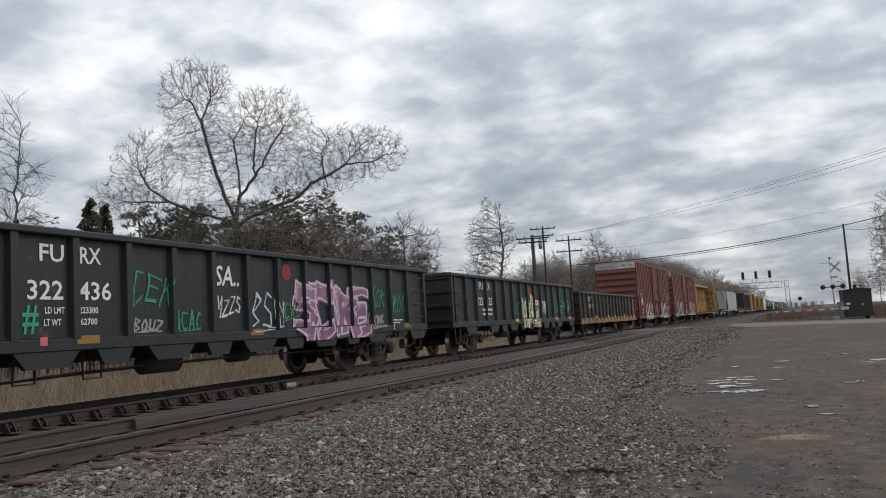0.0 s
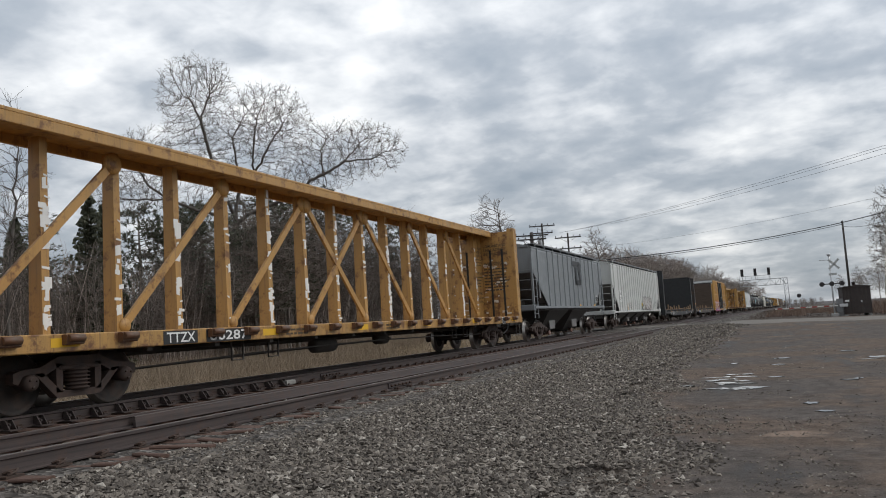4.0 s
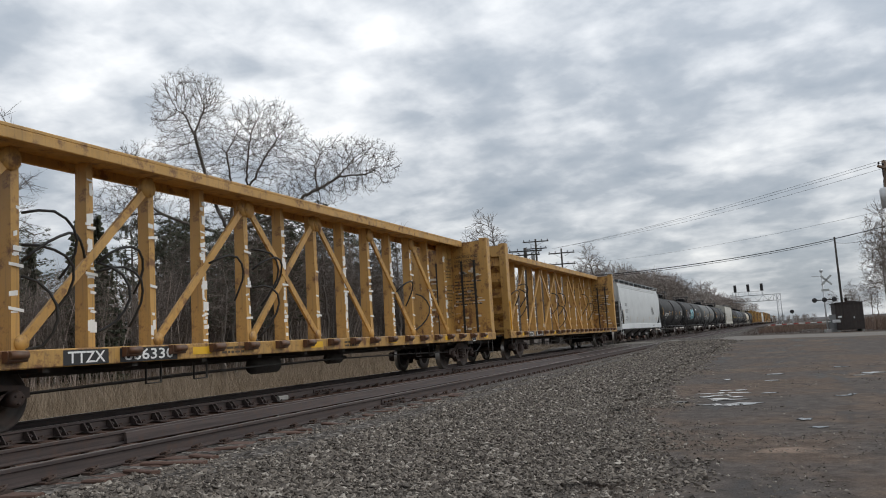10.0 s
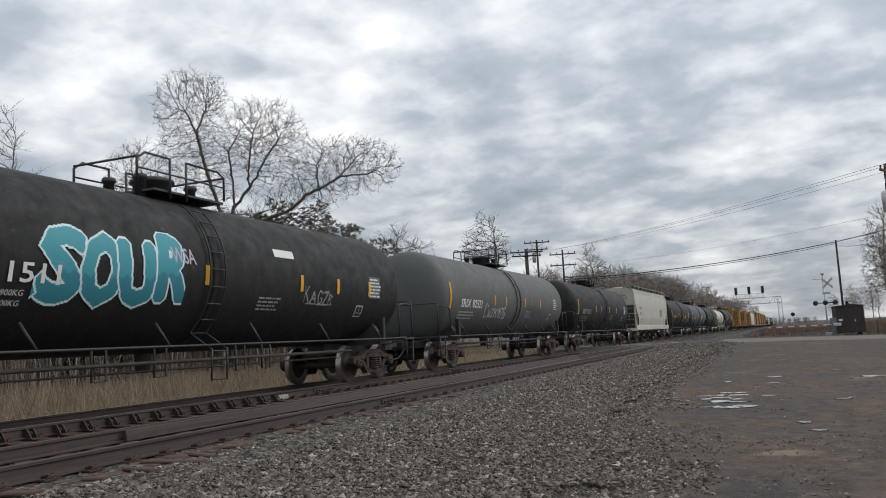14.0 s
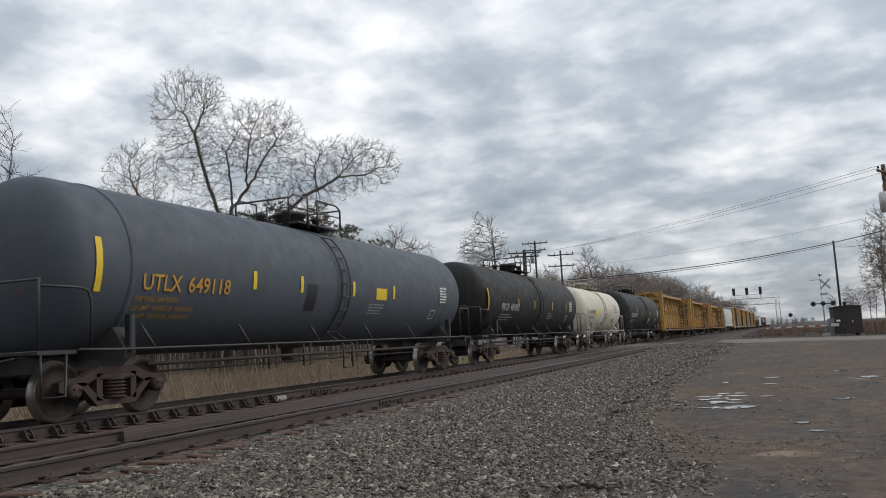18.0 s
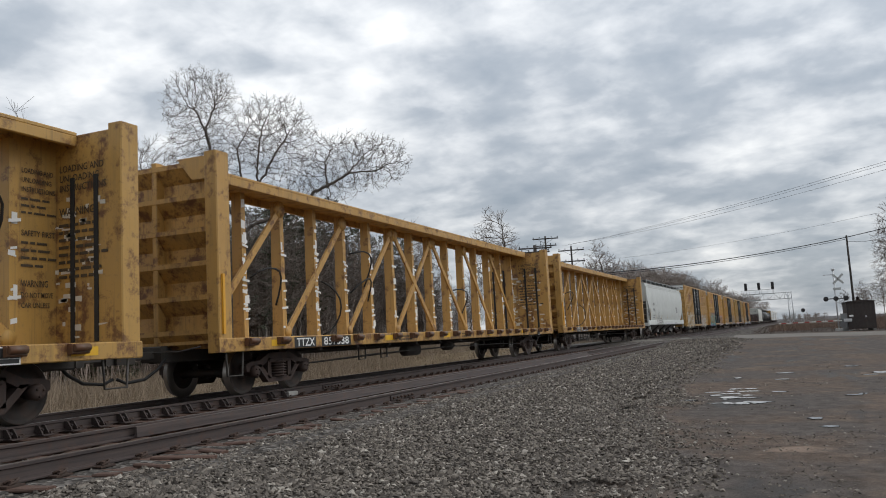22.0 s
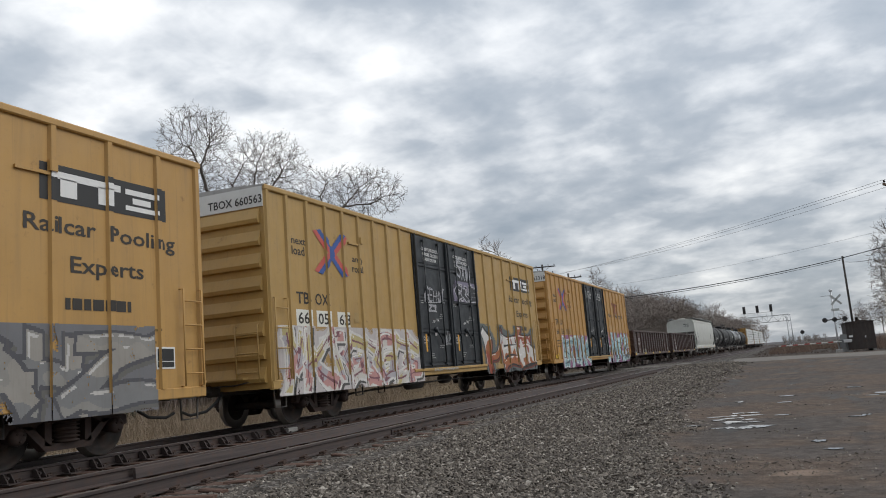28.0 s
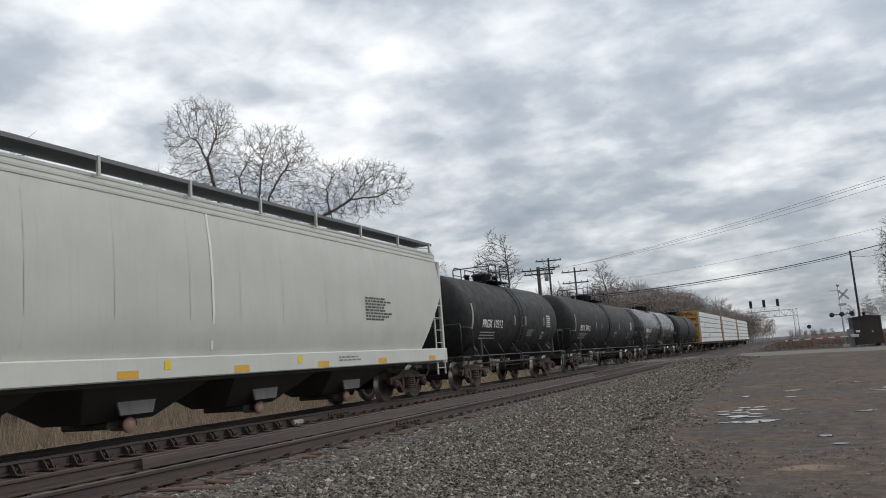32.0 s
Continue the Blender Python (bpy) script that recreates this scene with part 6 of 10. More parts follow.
    # diagonals two bays long, each ending in a round gusset; they cross at mid-length
    ways = [(2 * j, 2 * j + 2) for j in range(n // 4 + 1)] + [(2 * j + 2, 2 * j) for j in range(n // 4, n // 2)]
    for i, j in ways:
        way = 1 if j > i else -1
        ya, yb, za, zb = y0 + pitch * i + 0.10 * way, y0 + pitch * j - 0.10 * way, deck + 0.16, top - 0.42
        d = Vector((0, yb - ya, zb - za)).normalized()
        nrm = Vector((0, -d.z, d.y)) * 0.075
        g = Geo()
        out = 0.0 if way > 0 else 0.008
        for s in (1,):
            x0, x1 = sorted((s * (0.105 + out), s * (0.165 + out)))
            ring = [(ya - nrm.y, za - nrm.z), (yb - nrm.y, zb - nrm.z), (yb + nrm.y, zb + nrm.z), (ya + nrm.y, za + nrm.z)]
            g.sweep(ring if way > 0 else ring[::-1], 0, x0, x1)
        dg = g.make("truss_diagonal", pm, parent=car)
        for yy, zz, r in ((yb, zb, 0.19), (ya, za, 0.13)):
            g = Geo()
            g.lathe([(0.110, r), (0.176 + out, r), (0.176 + out, 0.002)], 0, yy, zz, 14)
            g.make("round_gusset", pm, parent=dg)
    # strap winches along the sill, scraps of wrapping on the posts, loose straps
    k = 0
    y = 0.9
    while y < ln - 0.6:
        if not clear[0] - 0.15 < y < clear[1] + 0.1:
            put("strap_winch", WINCH, car, at=pose(HALF - 0.02, y, deck - 0.01))
        y += 1.05
    g = Geo()
    for i in range(int(stuck * 3.2)):
        # most of it clings to every other post
        pp = rng.randrange(n + 1)
        if pp % 2 == 0 and rng.random() < 0.7:
            pp = min(n, pp + 1)
        z = rng.uniform(deck + 0.1, deck + 2.3) if rng.random() < 0.8 else rng.uniform(2.5, 4.2)
        x = 0.15 - 0.03 * (z - deck) / (top - deck) + 0.004
        w, h = rng.uniform(0.05, 0.16), rng.choice((0.03, 0.04, 0.05, 0.08, 0.18))
        yy = y0 + pitch * pp + rng.uniform(-0.05, 0.05)
        a = rng.uniform(-0.03, 0.03)
        g.sweep([(yy - w / 2, z), (yy + w / 2, z + a), (yy + w / 2, z + h + a), (yy - w / 2, z + h)], 0, x, x + 0.006)
    if stuck:
        tagged(g.make("torn_wrapping", tape, parent=car), kind="stuff")
    # bands of white tape round the posts, and their chafed, shade-darkened edges
    if straps:
        for i in range(n + 1):
            for z in (deck + 0.62, deck + 1.25, deck + 2.0):
                if rng.random() < 0.75:
                    z += rng.uniform(-0.12, 0.12)
                    yy, a = y0 + pitch * i, rng.uniform(-0.05, 0.03)
                    w = rng.uniform(0.09, 0.14)
                    g = Geo()
                    g.sweep([(yy - w, z), (yy + w, z + a), (yy + w, z + a + 0.05), (yy - w, z + 0.05)], 0, 0.156, 0.168)
                    g.make("tape_band", tape, parent=car)
    # dark base colour stands for the flange's shade; its pale streaks are chafing
    strip = Geo().box(-0.08, 0.115, 0.074, 0.086, deck + 0.05, top - 0.6).mesh("edge_strip", paint("chafed_shaded_strip", (0.05, 0.04, 0.03), dirt=0.5, rust=0.3, grime=(0.5, 0.47, 0.42)))
    for i in range(n + 1):
        put("edge_strip", strip, car, at=pose(0, y0 + pitch * i, 0))
    for i in range(straps):
        pp = rng.randrange(1, n)
        yy = y0 + pitch * pp
        z = rng.uniform(2.2, 3.4)
        pts, py, pz = [], yy, z
        ang = rng.uniform(-0.6, 0.9)
        for t in range(9):
            pts.append((0.27 + 0.25 * math.sin(t * 0.5), py, pz))
            py += 0.22 * math.cos(ang)
            pz += 0.22 * math.sin(ang)
            ang -= rng.uniform(0.15, 0.5)
        Geo().tube([(q[0], q[1], max(q[2], deck + 0.06)) for q in pts], 0.024, 5).make("loose_strap", M_RUBBER, parent=car)
    for y in (0.25, ln - 0.75):
        steps_at(car, y, M_UNDER, HALF - 0.06, 0.5, 0.88)
    Geo().box(HALF - 0.03, HALF + 0.03, 0.1, 0.16, 1.2, 2.3).make("reflector_post", ink(AMBER), parent=car)
    brake_gear(car, ln, 0.62, int(q0), (0.3, 0.72))
    if load:
        wrap = car_paint("white_lumber_wrap", (0.64, 0.65, 0.64), 0.55, 0.0, 0.5, (0.16, 0.16, 0.155)) if "wrap" not in PAINT else PAINT["wrap"]
        PAINT["wrap"] = wrap
        rows, cols = 6, 6
        Geo().box(-HALF + 0.06, -0.6, 0.6, ln - 0.6, deck + 0.04, deck + 3.3, 0, 0.03).make("lumber_stack", wrap, parent=car)
        for s in (1,):
            for c in range(cols):
                for r in range(rows):
                    a = 0.42 + (ln - 0.84) * c / cols
                    b = 0.42 + (ln - 0.84) * (c + 1) / cols - 0.05
                    z = deck - 0.06 + 0.57 * r
                    Geo().box(*sorted((s * 0.60, s * (HALF + 0.02 + 0.03 * rng.random()))), a, b, z, z + 0.51, 0, 0.03).make("lumber_bundle", wrap, parent=car, label="lumber bundle in white wrapping")
    return car, ln, flat_map(HALF), pm


def bulkhead_flat(q0, q1, key, rgb, label, board_end=False, stake_h=0.5, seed=1, rust=0.02, grime=(0.02, 0.02, 0.02)):
    car, ln = start_car("bulkhead_flatcar", label, "flatcar", "freight train cars", q0, q1, 2.4)
    pm = paint(key, rgb, dirt=0.35, rust=rust, grime=grime)
    deck = 1.10
    rng = random.Random(seed)
    for s in (-1, 1):
        g = Geo()
        x0, x1 = sorted((s * (HALF - 0.10), s * HALF))
        ring = [(0, deck), (ln, deck), (ln, 0.82), (ln - 3.2, 0.78), (ln - 5.0, 0.60), (5.0, 0.60), (3.2, 0.78), (0, 0.82)]
        g.sweep(ring[::-1], 0, x0, x1)
        g.make("side_sill", pm, parent=car)
    plank = Geo().box(-HALF + 0.02, HALF - 0.02, -0.12, 0.12, deck, deck + 0.05, 0, 0.01).mesh("deck_plank", M_BOARD)
    y = 0.6
    while y < ln - 0.5:
        put("deck_plank", plank, car, at=pose(rng.uniform(-0.02, 0.02), y, rng.uniform(-0.004, 0.006)))
        y += 0.26
    pocket = Geo().box(HALF, HALF + 0.05, -0.06, 0.06, deck - 0.13, deck + 0.01, 0, 0.012).mesh("stake_pocket", pm)
    k = 0
    y = 1.0
    while y < ln - 0.8:
        put("stake_pocket", pocket, car, at=pose(0, y, 0))
        put("stake_pocket", pocket, car, at=pose(0, y, 0, 0, 0, 180))
        if k % 2 == 0:
            hgt = rng.uniform(0.15, stake_h) if rng.random() < 0.75 else 0.09
            Geo().box(-0.045, 0.045, -0.06, 0.06, deck - 0.15, deck + hgt, 0, 0.008).make("wooden_stake", M_STAKE, parent=car, at=pose(HALF - 0.12, y, 0, rng.uniform(-3, 3), rng.uniform(-2, 2), 0))
            if rng.random() < 0.6:
                Geo().box(-0.05, 0.05, -0.05, 0.05, deck - 0.15, deck + rng.uniform(0.1, 0.4), 0, 0.008).make("wooden_stake", M_STAKE, parent=car, at=pose(-HALF + 0.12, y + 0.2, 0))
        k += 1
        y += 0.72
    for k in range(11):
        y = 1.6 + (ln - 4.0) * (k + rng.random() * 0.5) / 11
        l = rng.uniform(0.8, 2.0)
        Geo().box(-0.05, 0.05, 0, l, 0, 0.05, 0, 0.008).make("loose_board", M_BOARD if board_end else M_STAKEOLD, parent=car, at=pose(HALF - 0.10 - 0.1 * rng.random(), y, deck + 0.052, 0, rng.uniform(-4, 4), rng.uniform(-3, 3)))
    for y, a in ((0.0, 0), (ln, 180)):
        bm = Geo()
        bm.sweep([(-1.42, 0.9), (1.42, 0.9), (1.42, 4.35), (1.25, 4.6), (-1.25, 4.6), (-1.42, 4.35)], 1, 0.42, 0.50)
        bk = bm.make("bulkhead", pm, parent=car, at=pose(0, y, 0, 0, 0, a))
        for x in (-1.34, 1.34):
            Geo().sweep([(0.0, 0.66), (0.62, 0.66), (0.62, 1.1), (0.48, 4.58), (0.30, 4.58), (0.12, 1.2)], 0, x - 0.14, x + 0.14).make("corner_post", pm, parent=bk)
        for x in (0.12,):
            Geo().sweep([(0.10, 1.0), (0.42, 1.0), (0.42, 4.5), (0.32, 4.5)], 0, x - 0.05, x + 0.05).make("bulkhead_rib", pm, parent=bk)
        for z in (1.3, 2.15, 3.1, 4.45):
            Geo().box(-1.3, 1.3, 0.22, 0.43, z - 0.05, z + 0.05, 0, 0.01).make("bulkhead_rib", pm, parent=bk)
        if board_end:
            for i in range(16):
                z = 1.16 + 0.205 * i
                w = (1.46 if i < 15 else 1.30) + rng.uniform(-0.025, 0.02)
                d = rng.uniform(0.0, 0.02)
                Geo().box(-w, w, 0.64 + d, 0.71 + d, z, z + 0.198, 0, 0.010).make("bulkhead_board", M_BOARD, parent=bk)
            for x in (-0.8, 0, 0.8):
                Geo().box(x - 0.05, x + 0.05, 0.5, 0.645, 1.12, 4.5).make("board_stud", pm, parent=bk)
        else:
            Geo().sweep([(-1.48, 1.12), (1.48, 1.12), (1.48, 4.35), (1.30, 4.62), (-1.30, 4.62), (-1.48, 4.35)], 1, 0.50, 0.66).make("bulkhead_face", pm, parent=bk)
        for k in range(6):
            z = 1.2 + 0.4 * k
            Geo().tube([(0.2, 0.34, z + 0.2), (0.2, 0.24, z + 0.2), (0.62, 0.24, z + 0.2), (0.62, 0.34, z + 0.2)], 0.013, 5).make("ladder_rung", pm, parent=bk)
            Geo().tube([(1.48, 0.08 + 0.03 * k, z), (1.54, 0.08 + 0.03 * k, z), (1.54, 0.5, z), (1.48, 0.5, z)], 0.014, 5).make("grab_iron", pm, parent=bk)
    for y in (0.3, ln - 0.8):
        steps_at(car, y, M_UNDER, HALF - 0.08, 0.5, 0.85)
    brake_gear(car, ln, 0.55, int(q0), (0.3, 0.72))
    return car, ln, flat_map(HALF), pm

# ---- the train, from its first car that shows to its last ----
DARK = (0.013, 0.016, 0.018)
GOLD = (0.48, 0.275, 0.075)
OXIDE = (0.142, 0.036, 0.026)
TANK = (0.0058, 0.0063, 0.0065)
GREEN, PINK, CREAM, VIOLET, REDDISH = (0.02, 0.30, 0.14), (0.27, 0.115, 0.20), (0.66, 0.58, 0.34), (0.13, 0.05, 0.22), (0.50, 0.06, 0.09)
DIM = (0.32, 0.32, 0.31)


def disc(car, y, z, r, rgb, fm, name="round_emblem"):
    g = Geo()
    g.poly([fm(y + r * math.cos(k * 0.3142), z + r * math.sin(k * 0.3142), 0.012) for k in range(20)])
    return g.make(name, ink(rgb), parent=car)


def x_mark(car, y0, z0, w, h, fm, depth, red=(0.50, 0.09, 0.07), blue=(0.035, 0.09, 0.30)):
    """A two-colour cross of four arms."""
    step = 0.02
    cols, rows = int(w / step), int(h / step)
    P, Q = np.meshgrid(np.linspace(-1, 1, cols), np.linspace(-1, 1, rows))
    d = np.abs(P) - np.abs(Q)
    idx = np.full((rows, cols), -1)
    idx[(d >= 0) & (d < 0.29) & (np.abs(P) > 0.08)] = 0
    idx[(d < 0.02) & (d > -0.25)] = 1
    idx[np.hypot(P, Q) < 0.2] = 1
    idx[np.abs(Q) > 0.98 - 0.25 * np.abs(P)] = -1
    raster(car, idx, y0, z0, step, [red, blue], fm, 0.012, "cross_emblem", depth)


def block_mark(car, y, z, w, h, fm, rgb=(0.20, 0.045, 0.03)):
    """The pool emblem of the older yellow cars: plain blocks, not letters."""
    for a, b, c, d in ((0.0, 0.78, 1.0, 0.22), (0.14, 0.0, 0.14, 0.8), (0.44, 0.0, 0.14, 0.8), (0.72, 0.0, 0.09, 0.8), (0.88, 0.0, 0.09, 0.8)):
        panel(car, y + a * w, z + b * h, c * w, d * h, rgb, fm, "emblem_block", 0.04)


def white_mark(car, y, z, w, h, fm):
    """The pool emblem of the newer yellow cars: white blocks on a black plate."""
    panel(car, y, z, w, h, BLACK, fm, "emblem_plate", 0.005)
    for a, b, c, d in ((0.06, 0.62, 0.54, 0.2), (0.14, 0.15, 0.12, 0.5), (0.42, 0.15, 0.12, 0.5), (0.64, 0.15, 0.28, 0.14), (0.70, 0.36, 0.16, 0.18), (0.64, 0.62, 0.28, 0.16)):
        panel(car, y + a * w, z + b * h, c * w, d * h, WHITE, fm, "emblem_block", 0.010)


def hand_marks(car, fm, ys, z, rgb=AMBER, h=0.32, w=0.12, off=0.012):
    """Upright reflector strips along the side."""
    for y in ys:
        panel(car, y, z, w, h, rgb, fm, "reflector", off)


def sill_marks(car, ys, z, rgb=AMBER, w=0.5, h=0.11, x=HALF):
    for y in ys:
        panel(car, y, z, w, h, rgb, flat_map(x), "reflector", 0.006)


def black_doors(car, y0, y1, mat, seed, old=False):
    mid = (y0 + y1) / 2
    fm = flat_map(HALF - 0.045)
    for a, b, k in ((y0, mid - 0.03, 0), (mid + 0.03, y1, 1)):
        door = plug_door(car, a, b, 0.98, 4.86, mat, 4, 2, label="dark blue-black plug door")
        lines = ("CLOSE THIS DOOR", "BEFORE CLOSING", "MAIN DOOR") if k == 0 else ("CLOSE AND LOCK", "BOTH DOORS BEFORE", "MOVING CAR")
        for i, s in enumerate(lines):
            lettering(door, s, a + 0.58 + 0.05 * i, 4.44 - 0.15 * i, 0.095, WHITE, fm, 1.25 - 0.25 * (i == 2), 0.042)
        spanish = () if not old else ("CIERRE ESTA PUERTA", "ANTES DE CERRAR", "LA PUERTA PRINCIPAL") if k == 0 else ("CIERRE Y PONGA", "EL SEGURO EN AMBAS", "PUERTAS")
        for i, s in enumerate(spanish):
            lettering(door, s, a + 0.58, 3.94 - 0.14 * i, 0.085, WHITE, fm, 1.2, 0.042)
        if old:
            bars(door, a + 0.95, 3.42, 0.7, 2, WHITE, fm, 0.035, 0.10, 0.042, seed)
            bars(door, a + 1.32, 2.62, 0.56, 2, WHITE, fm, 0.045, 0.10, 0.042, seed + 2)
        for i, line in enumerate(("UNLATCH", "TO CLOSE", "DOOR")):
            lettering(door, line, a + 0.30, 1.84 - 0.085 * i, 0.055, WHITE, fm, 0.32 if i < 2 else 0.2, 0.042)
        lettering(door, "OPEN", a + 1.02, 2.30, 0.07, WHITE, fm, 0.2, 0.042, slant=0.5)
        lettering(door, "CLOSE", a + 1.34, 2.36, 0.07, WHITE, fm, 0.22, 0.042, slant=-0.5)
        bars(door, a + 0.28, 2.98, 0.20, 3, DIM, fm, 0.025, 0.06, 0.042, seed + 1)
        bars(door, a + 1.62, 2.55, 0.34, 3, DIM, fm, 0.022, 0.055, 0.042, seed + 5)
        bars(door, a + 1.45, 1.62, 0.34, 2, DIM, fm, 0.022, 0.06, 0.042, seed + 3)
        bars(door, a + 0.78, 1.38, 0.22, 3, DIM, fm, 0.025, 0.06, 0.042, seed + 4)
        panel(door, a + 1.15, 1.92, 0.15, 0.22, (0.6, 0.57, 0.55), fm, "notice", 0.044)
        panel(door, a + 1.16, 2.02, 0.05, 0.07, (0.4, 0.05, 0.05), fm, "notice_mark", 0.047)
        panel(door, a + 0.25, 1.45, 0.10, 0.5, AMBER, fm, "reflector", 0.125)
    Geo().box(HALF - 0.05, HALF + 0.03, y0 - 0.5, y1 + 0.5, 0.90, 0.98, 0, 0.012).make("door_track", PAINT["gold_track"], parent=car)


def yellow_box(q0, q1, key, rgb, label, old, number, pieces, ribs=(8, 6), cap_text=True, dirt=0.26, one_line=False):
    """A high yellow boxcar with double black doors."""
    ribs = (6, 6) if old else ribs
    car, ln, fm, dep, pm = boxcar(q0, q1, key, rgb, label, (7.2, 12.2), *ribs, hrails=old, dirt=dirt, rust=0.05, cap=(0.60, 0.61, 0.60))
    black_doors(car, 7.22, 12.18, PAINT["door_black"], int(q0), old)
    ink_b = (0.03, 0.024, 0.018)
    x_mark(car, 1.85 if not old else 3.15, 3.15, 1.58, 1.28, fm, dep)
    a = 0.95 if not old else 2.3
    lettering(car, "next", a, 3.86, 0.16, ink_b, fm, 0.58, 0.04)
    lettering(car, "load", a, 3.62, 0.19, ink_b, fm, 0.52, 0.04)
    a = 3.62 if not old else 4.75
    lettering(car, "any", a, 3.70, 0.15, ink_b, fm, 0.5, 0.04)
    lettering(car, "road", a - 0.03, 3.44, 0.18, ink_b, fm, 0.58, 0.04)
    a = 1.0 if not old else 2.35
    lettering(car, "TB", a + 0.05, 2.56, 0.25, ink_b, fm, 0.52, 0.04)
    lettering(car, "OX", a + 0.80, 2.56, 0.25, ink_b, fm, 0.58, 0.04)
    if number == "675492":
        for s, y, w in (("6", -0.72, 0.22), ("75", 0.05, 0.52), ("49", 0.80, 0.52), ("2", 1.72, 0.22)):
            lettering(car, s, a + y, 2.13, 0.24, ink_b, fm, w, 0.04)
    for i, s in enumerate((number[:2], number[2:4], number[4:]) if number != "675492" else ()):
        lettering(car, s, a + ((0, 0.72, 1.5) if old else (0.08, 0.90, 1.82))[i] + (-0.45 if old else 0), 2.13, 0.24, ink_b, fm, 0.46, 0.04)
    if number == "660563":
        for k in (0.08, 0.90, 1.82):
            panel(car, a + k - 0.06, 2.07, 0.58, 0.36, (0.7, 0.69, 0.62), fm, "number_patch", 0.002)
    bars(car, a, 1.78, 0.6, 3, ink_b, fm, 0.06, 0.13, 0.04, int(q0))
    bars(car, a + 1.0, 1.78, 0.5, 3, ink_b, fm, 0.06, 0.13, 0.04, int(q0) + 1)
    panel(car, 3.55 if not old else 5.1, 2.2, 0.22, 0.24, (0.36, 0.24, 0.09), fm, "plate_mark", 0.012)
    if old:
        block_mark(car, 14.83, 3.64, 1.8, 0.58, fm)
        lettering(car, "RAILCAR POOLING EXPERTS", 13.45, 3.24, 0.19, ink_b, fm, 4.68, 0.04)
    elif one_line:
        red = (0.20, 0.045, 0.03)
        block_mark(car, 14.85, 3.50, 1.80, 0.68, fm, red)
        lettering(car, "Railcar", 13.42, 3.27, 0.24, ink_b, fm, 1.32, 0.056)
        lettering(car, "Pooling", 15.08, 3.27, 0.24, ink_b, fm, 1.18, 0.056)
        lettering(car, "Experts", 16.62, 3.27, 0.24, ink_b, fm, 1.42, 0.056)
    else:
        white_mark(car, 16.27, 3.76, 2.55, 0.55, fm)
        lettering(car, "Railcar", 15.97, 3.30, 0.24, ink_b, fm, 1.32, 0.056)
        lettering(car, "Pooling", 17.5, 3.28, 0.24, ink_b, fm, 1.52, 0.056)
        lettering(car, "Experts", 16.77, 2.74, 0.24, ink_b, fm, 1.5, 0.056)
        bars(car, 16.7, 2.19, 1.5, 1, ink_b, fm, 0.17, 0.3, 0.056, 5)
    for y in (4.0, 16.4):
        Geo().box(HALF - 0.05, HALF + 0.04, y, y + 0.14, 4.18, 4.34, 0, 0.015).make("door_hook", pm, parent=car)
        Geo().box(HALF - 0.05, HALF - 0.005, y - 0.55, y + 0.05, 4.12, 4.17).make("hook_rail", pm, parent=car)
    bars(car, ln - 2.6, 1.9, 0.45, 6, (0.2, 0.12, 0.03), fm, 0.04, 0.10, 0.04, int(q0) + 3)
    bars(car, ln - 1.6, 1.9, 0.45, 4, (0.2, 0.12, 0.03), fm, 0.04, 0.10, 0.04, int(q0) + 4)
    framed(car, ln - 1.2, 1.28, 0.44, 0.36, fm)
    panel(car, 0.55, 1.0, 0.42, 0.20, YELLOW, fm, "warning_label", 0.012)
    panel(car, ln - 2.2, 1.17, 0.58, 0.22, YELLOW, fm, "warning_label", 0.055)
    hand_marks(car, fm, (1.2, 4.6, 14.0, 16.85), 1.22, AMBER, 0.48, 0.12, 0.057)
    if cap_text:
        en = [c for c in car.children if c.name.startswith("end_wall")][0]
        g = Geo()
        vs, fs = glyphs("TBOX " + number)
        g.v = [(0.12 + v[0] * 0.23, -0.036, 4.60 + v[1] * 0.24) for v in vs]
        for f in fs:
            g.face(f)
        g.make("lettering", ink(BLACK), parent=en)
    for args, kw in pieces:
        graffiti(car, *args, fm=fm, depth=dep, **kw)
    return car, ln, fm, dep


def cap_lettering(car, text, x, w, rgb=BLACK, z=4.58, h=0.24):
    """Words on the pale band at the top of a car's leading end."""
    en = [c for c in car.children if c.name.startswith("end_wall")][0]
    vs, fs = glyphs(text)
    wide = max(v[0] for v in vs)
    g = Geo()
    g.v = [(x + v[0] * w / wide, -0.036, z + v[1] * h / 0.69) for v in vs]
    for f in fs:
        g.face(f)
    g.make("lettering", ink(rgb), parent=en)


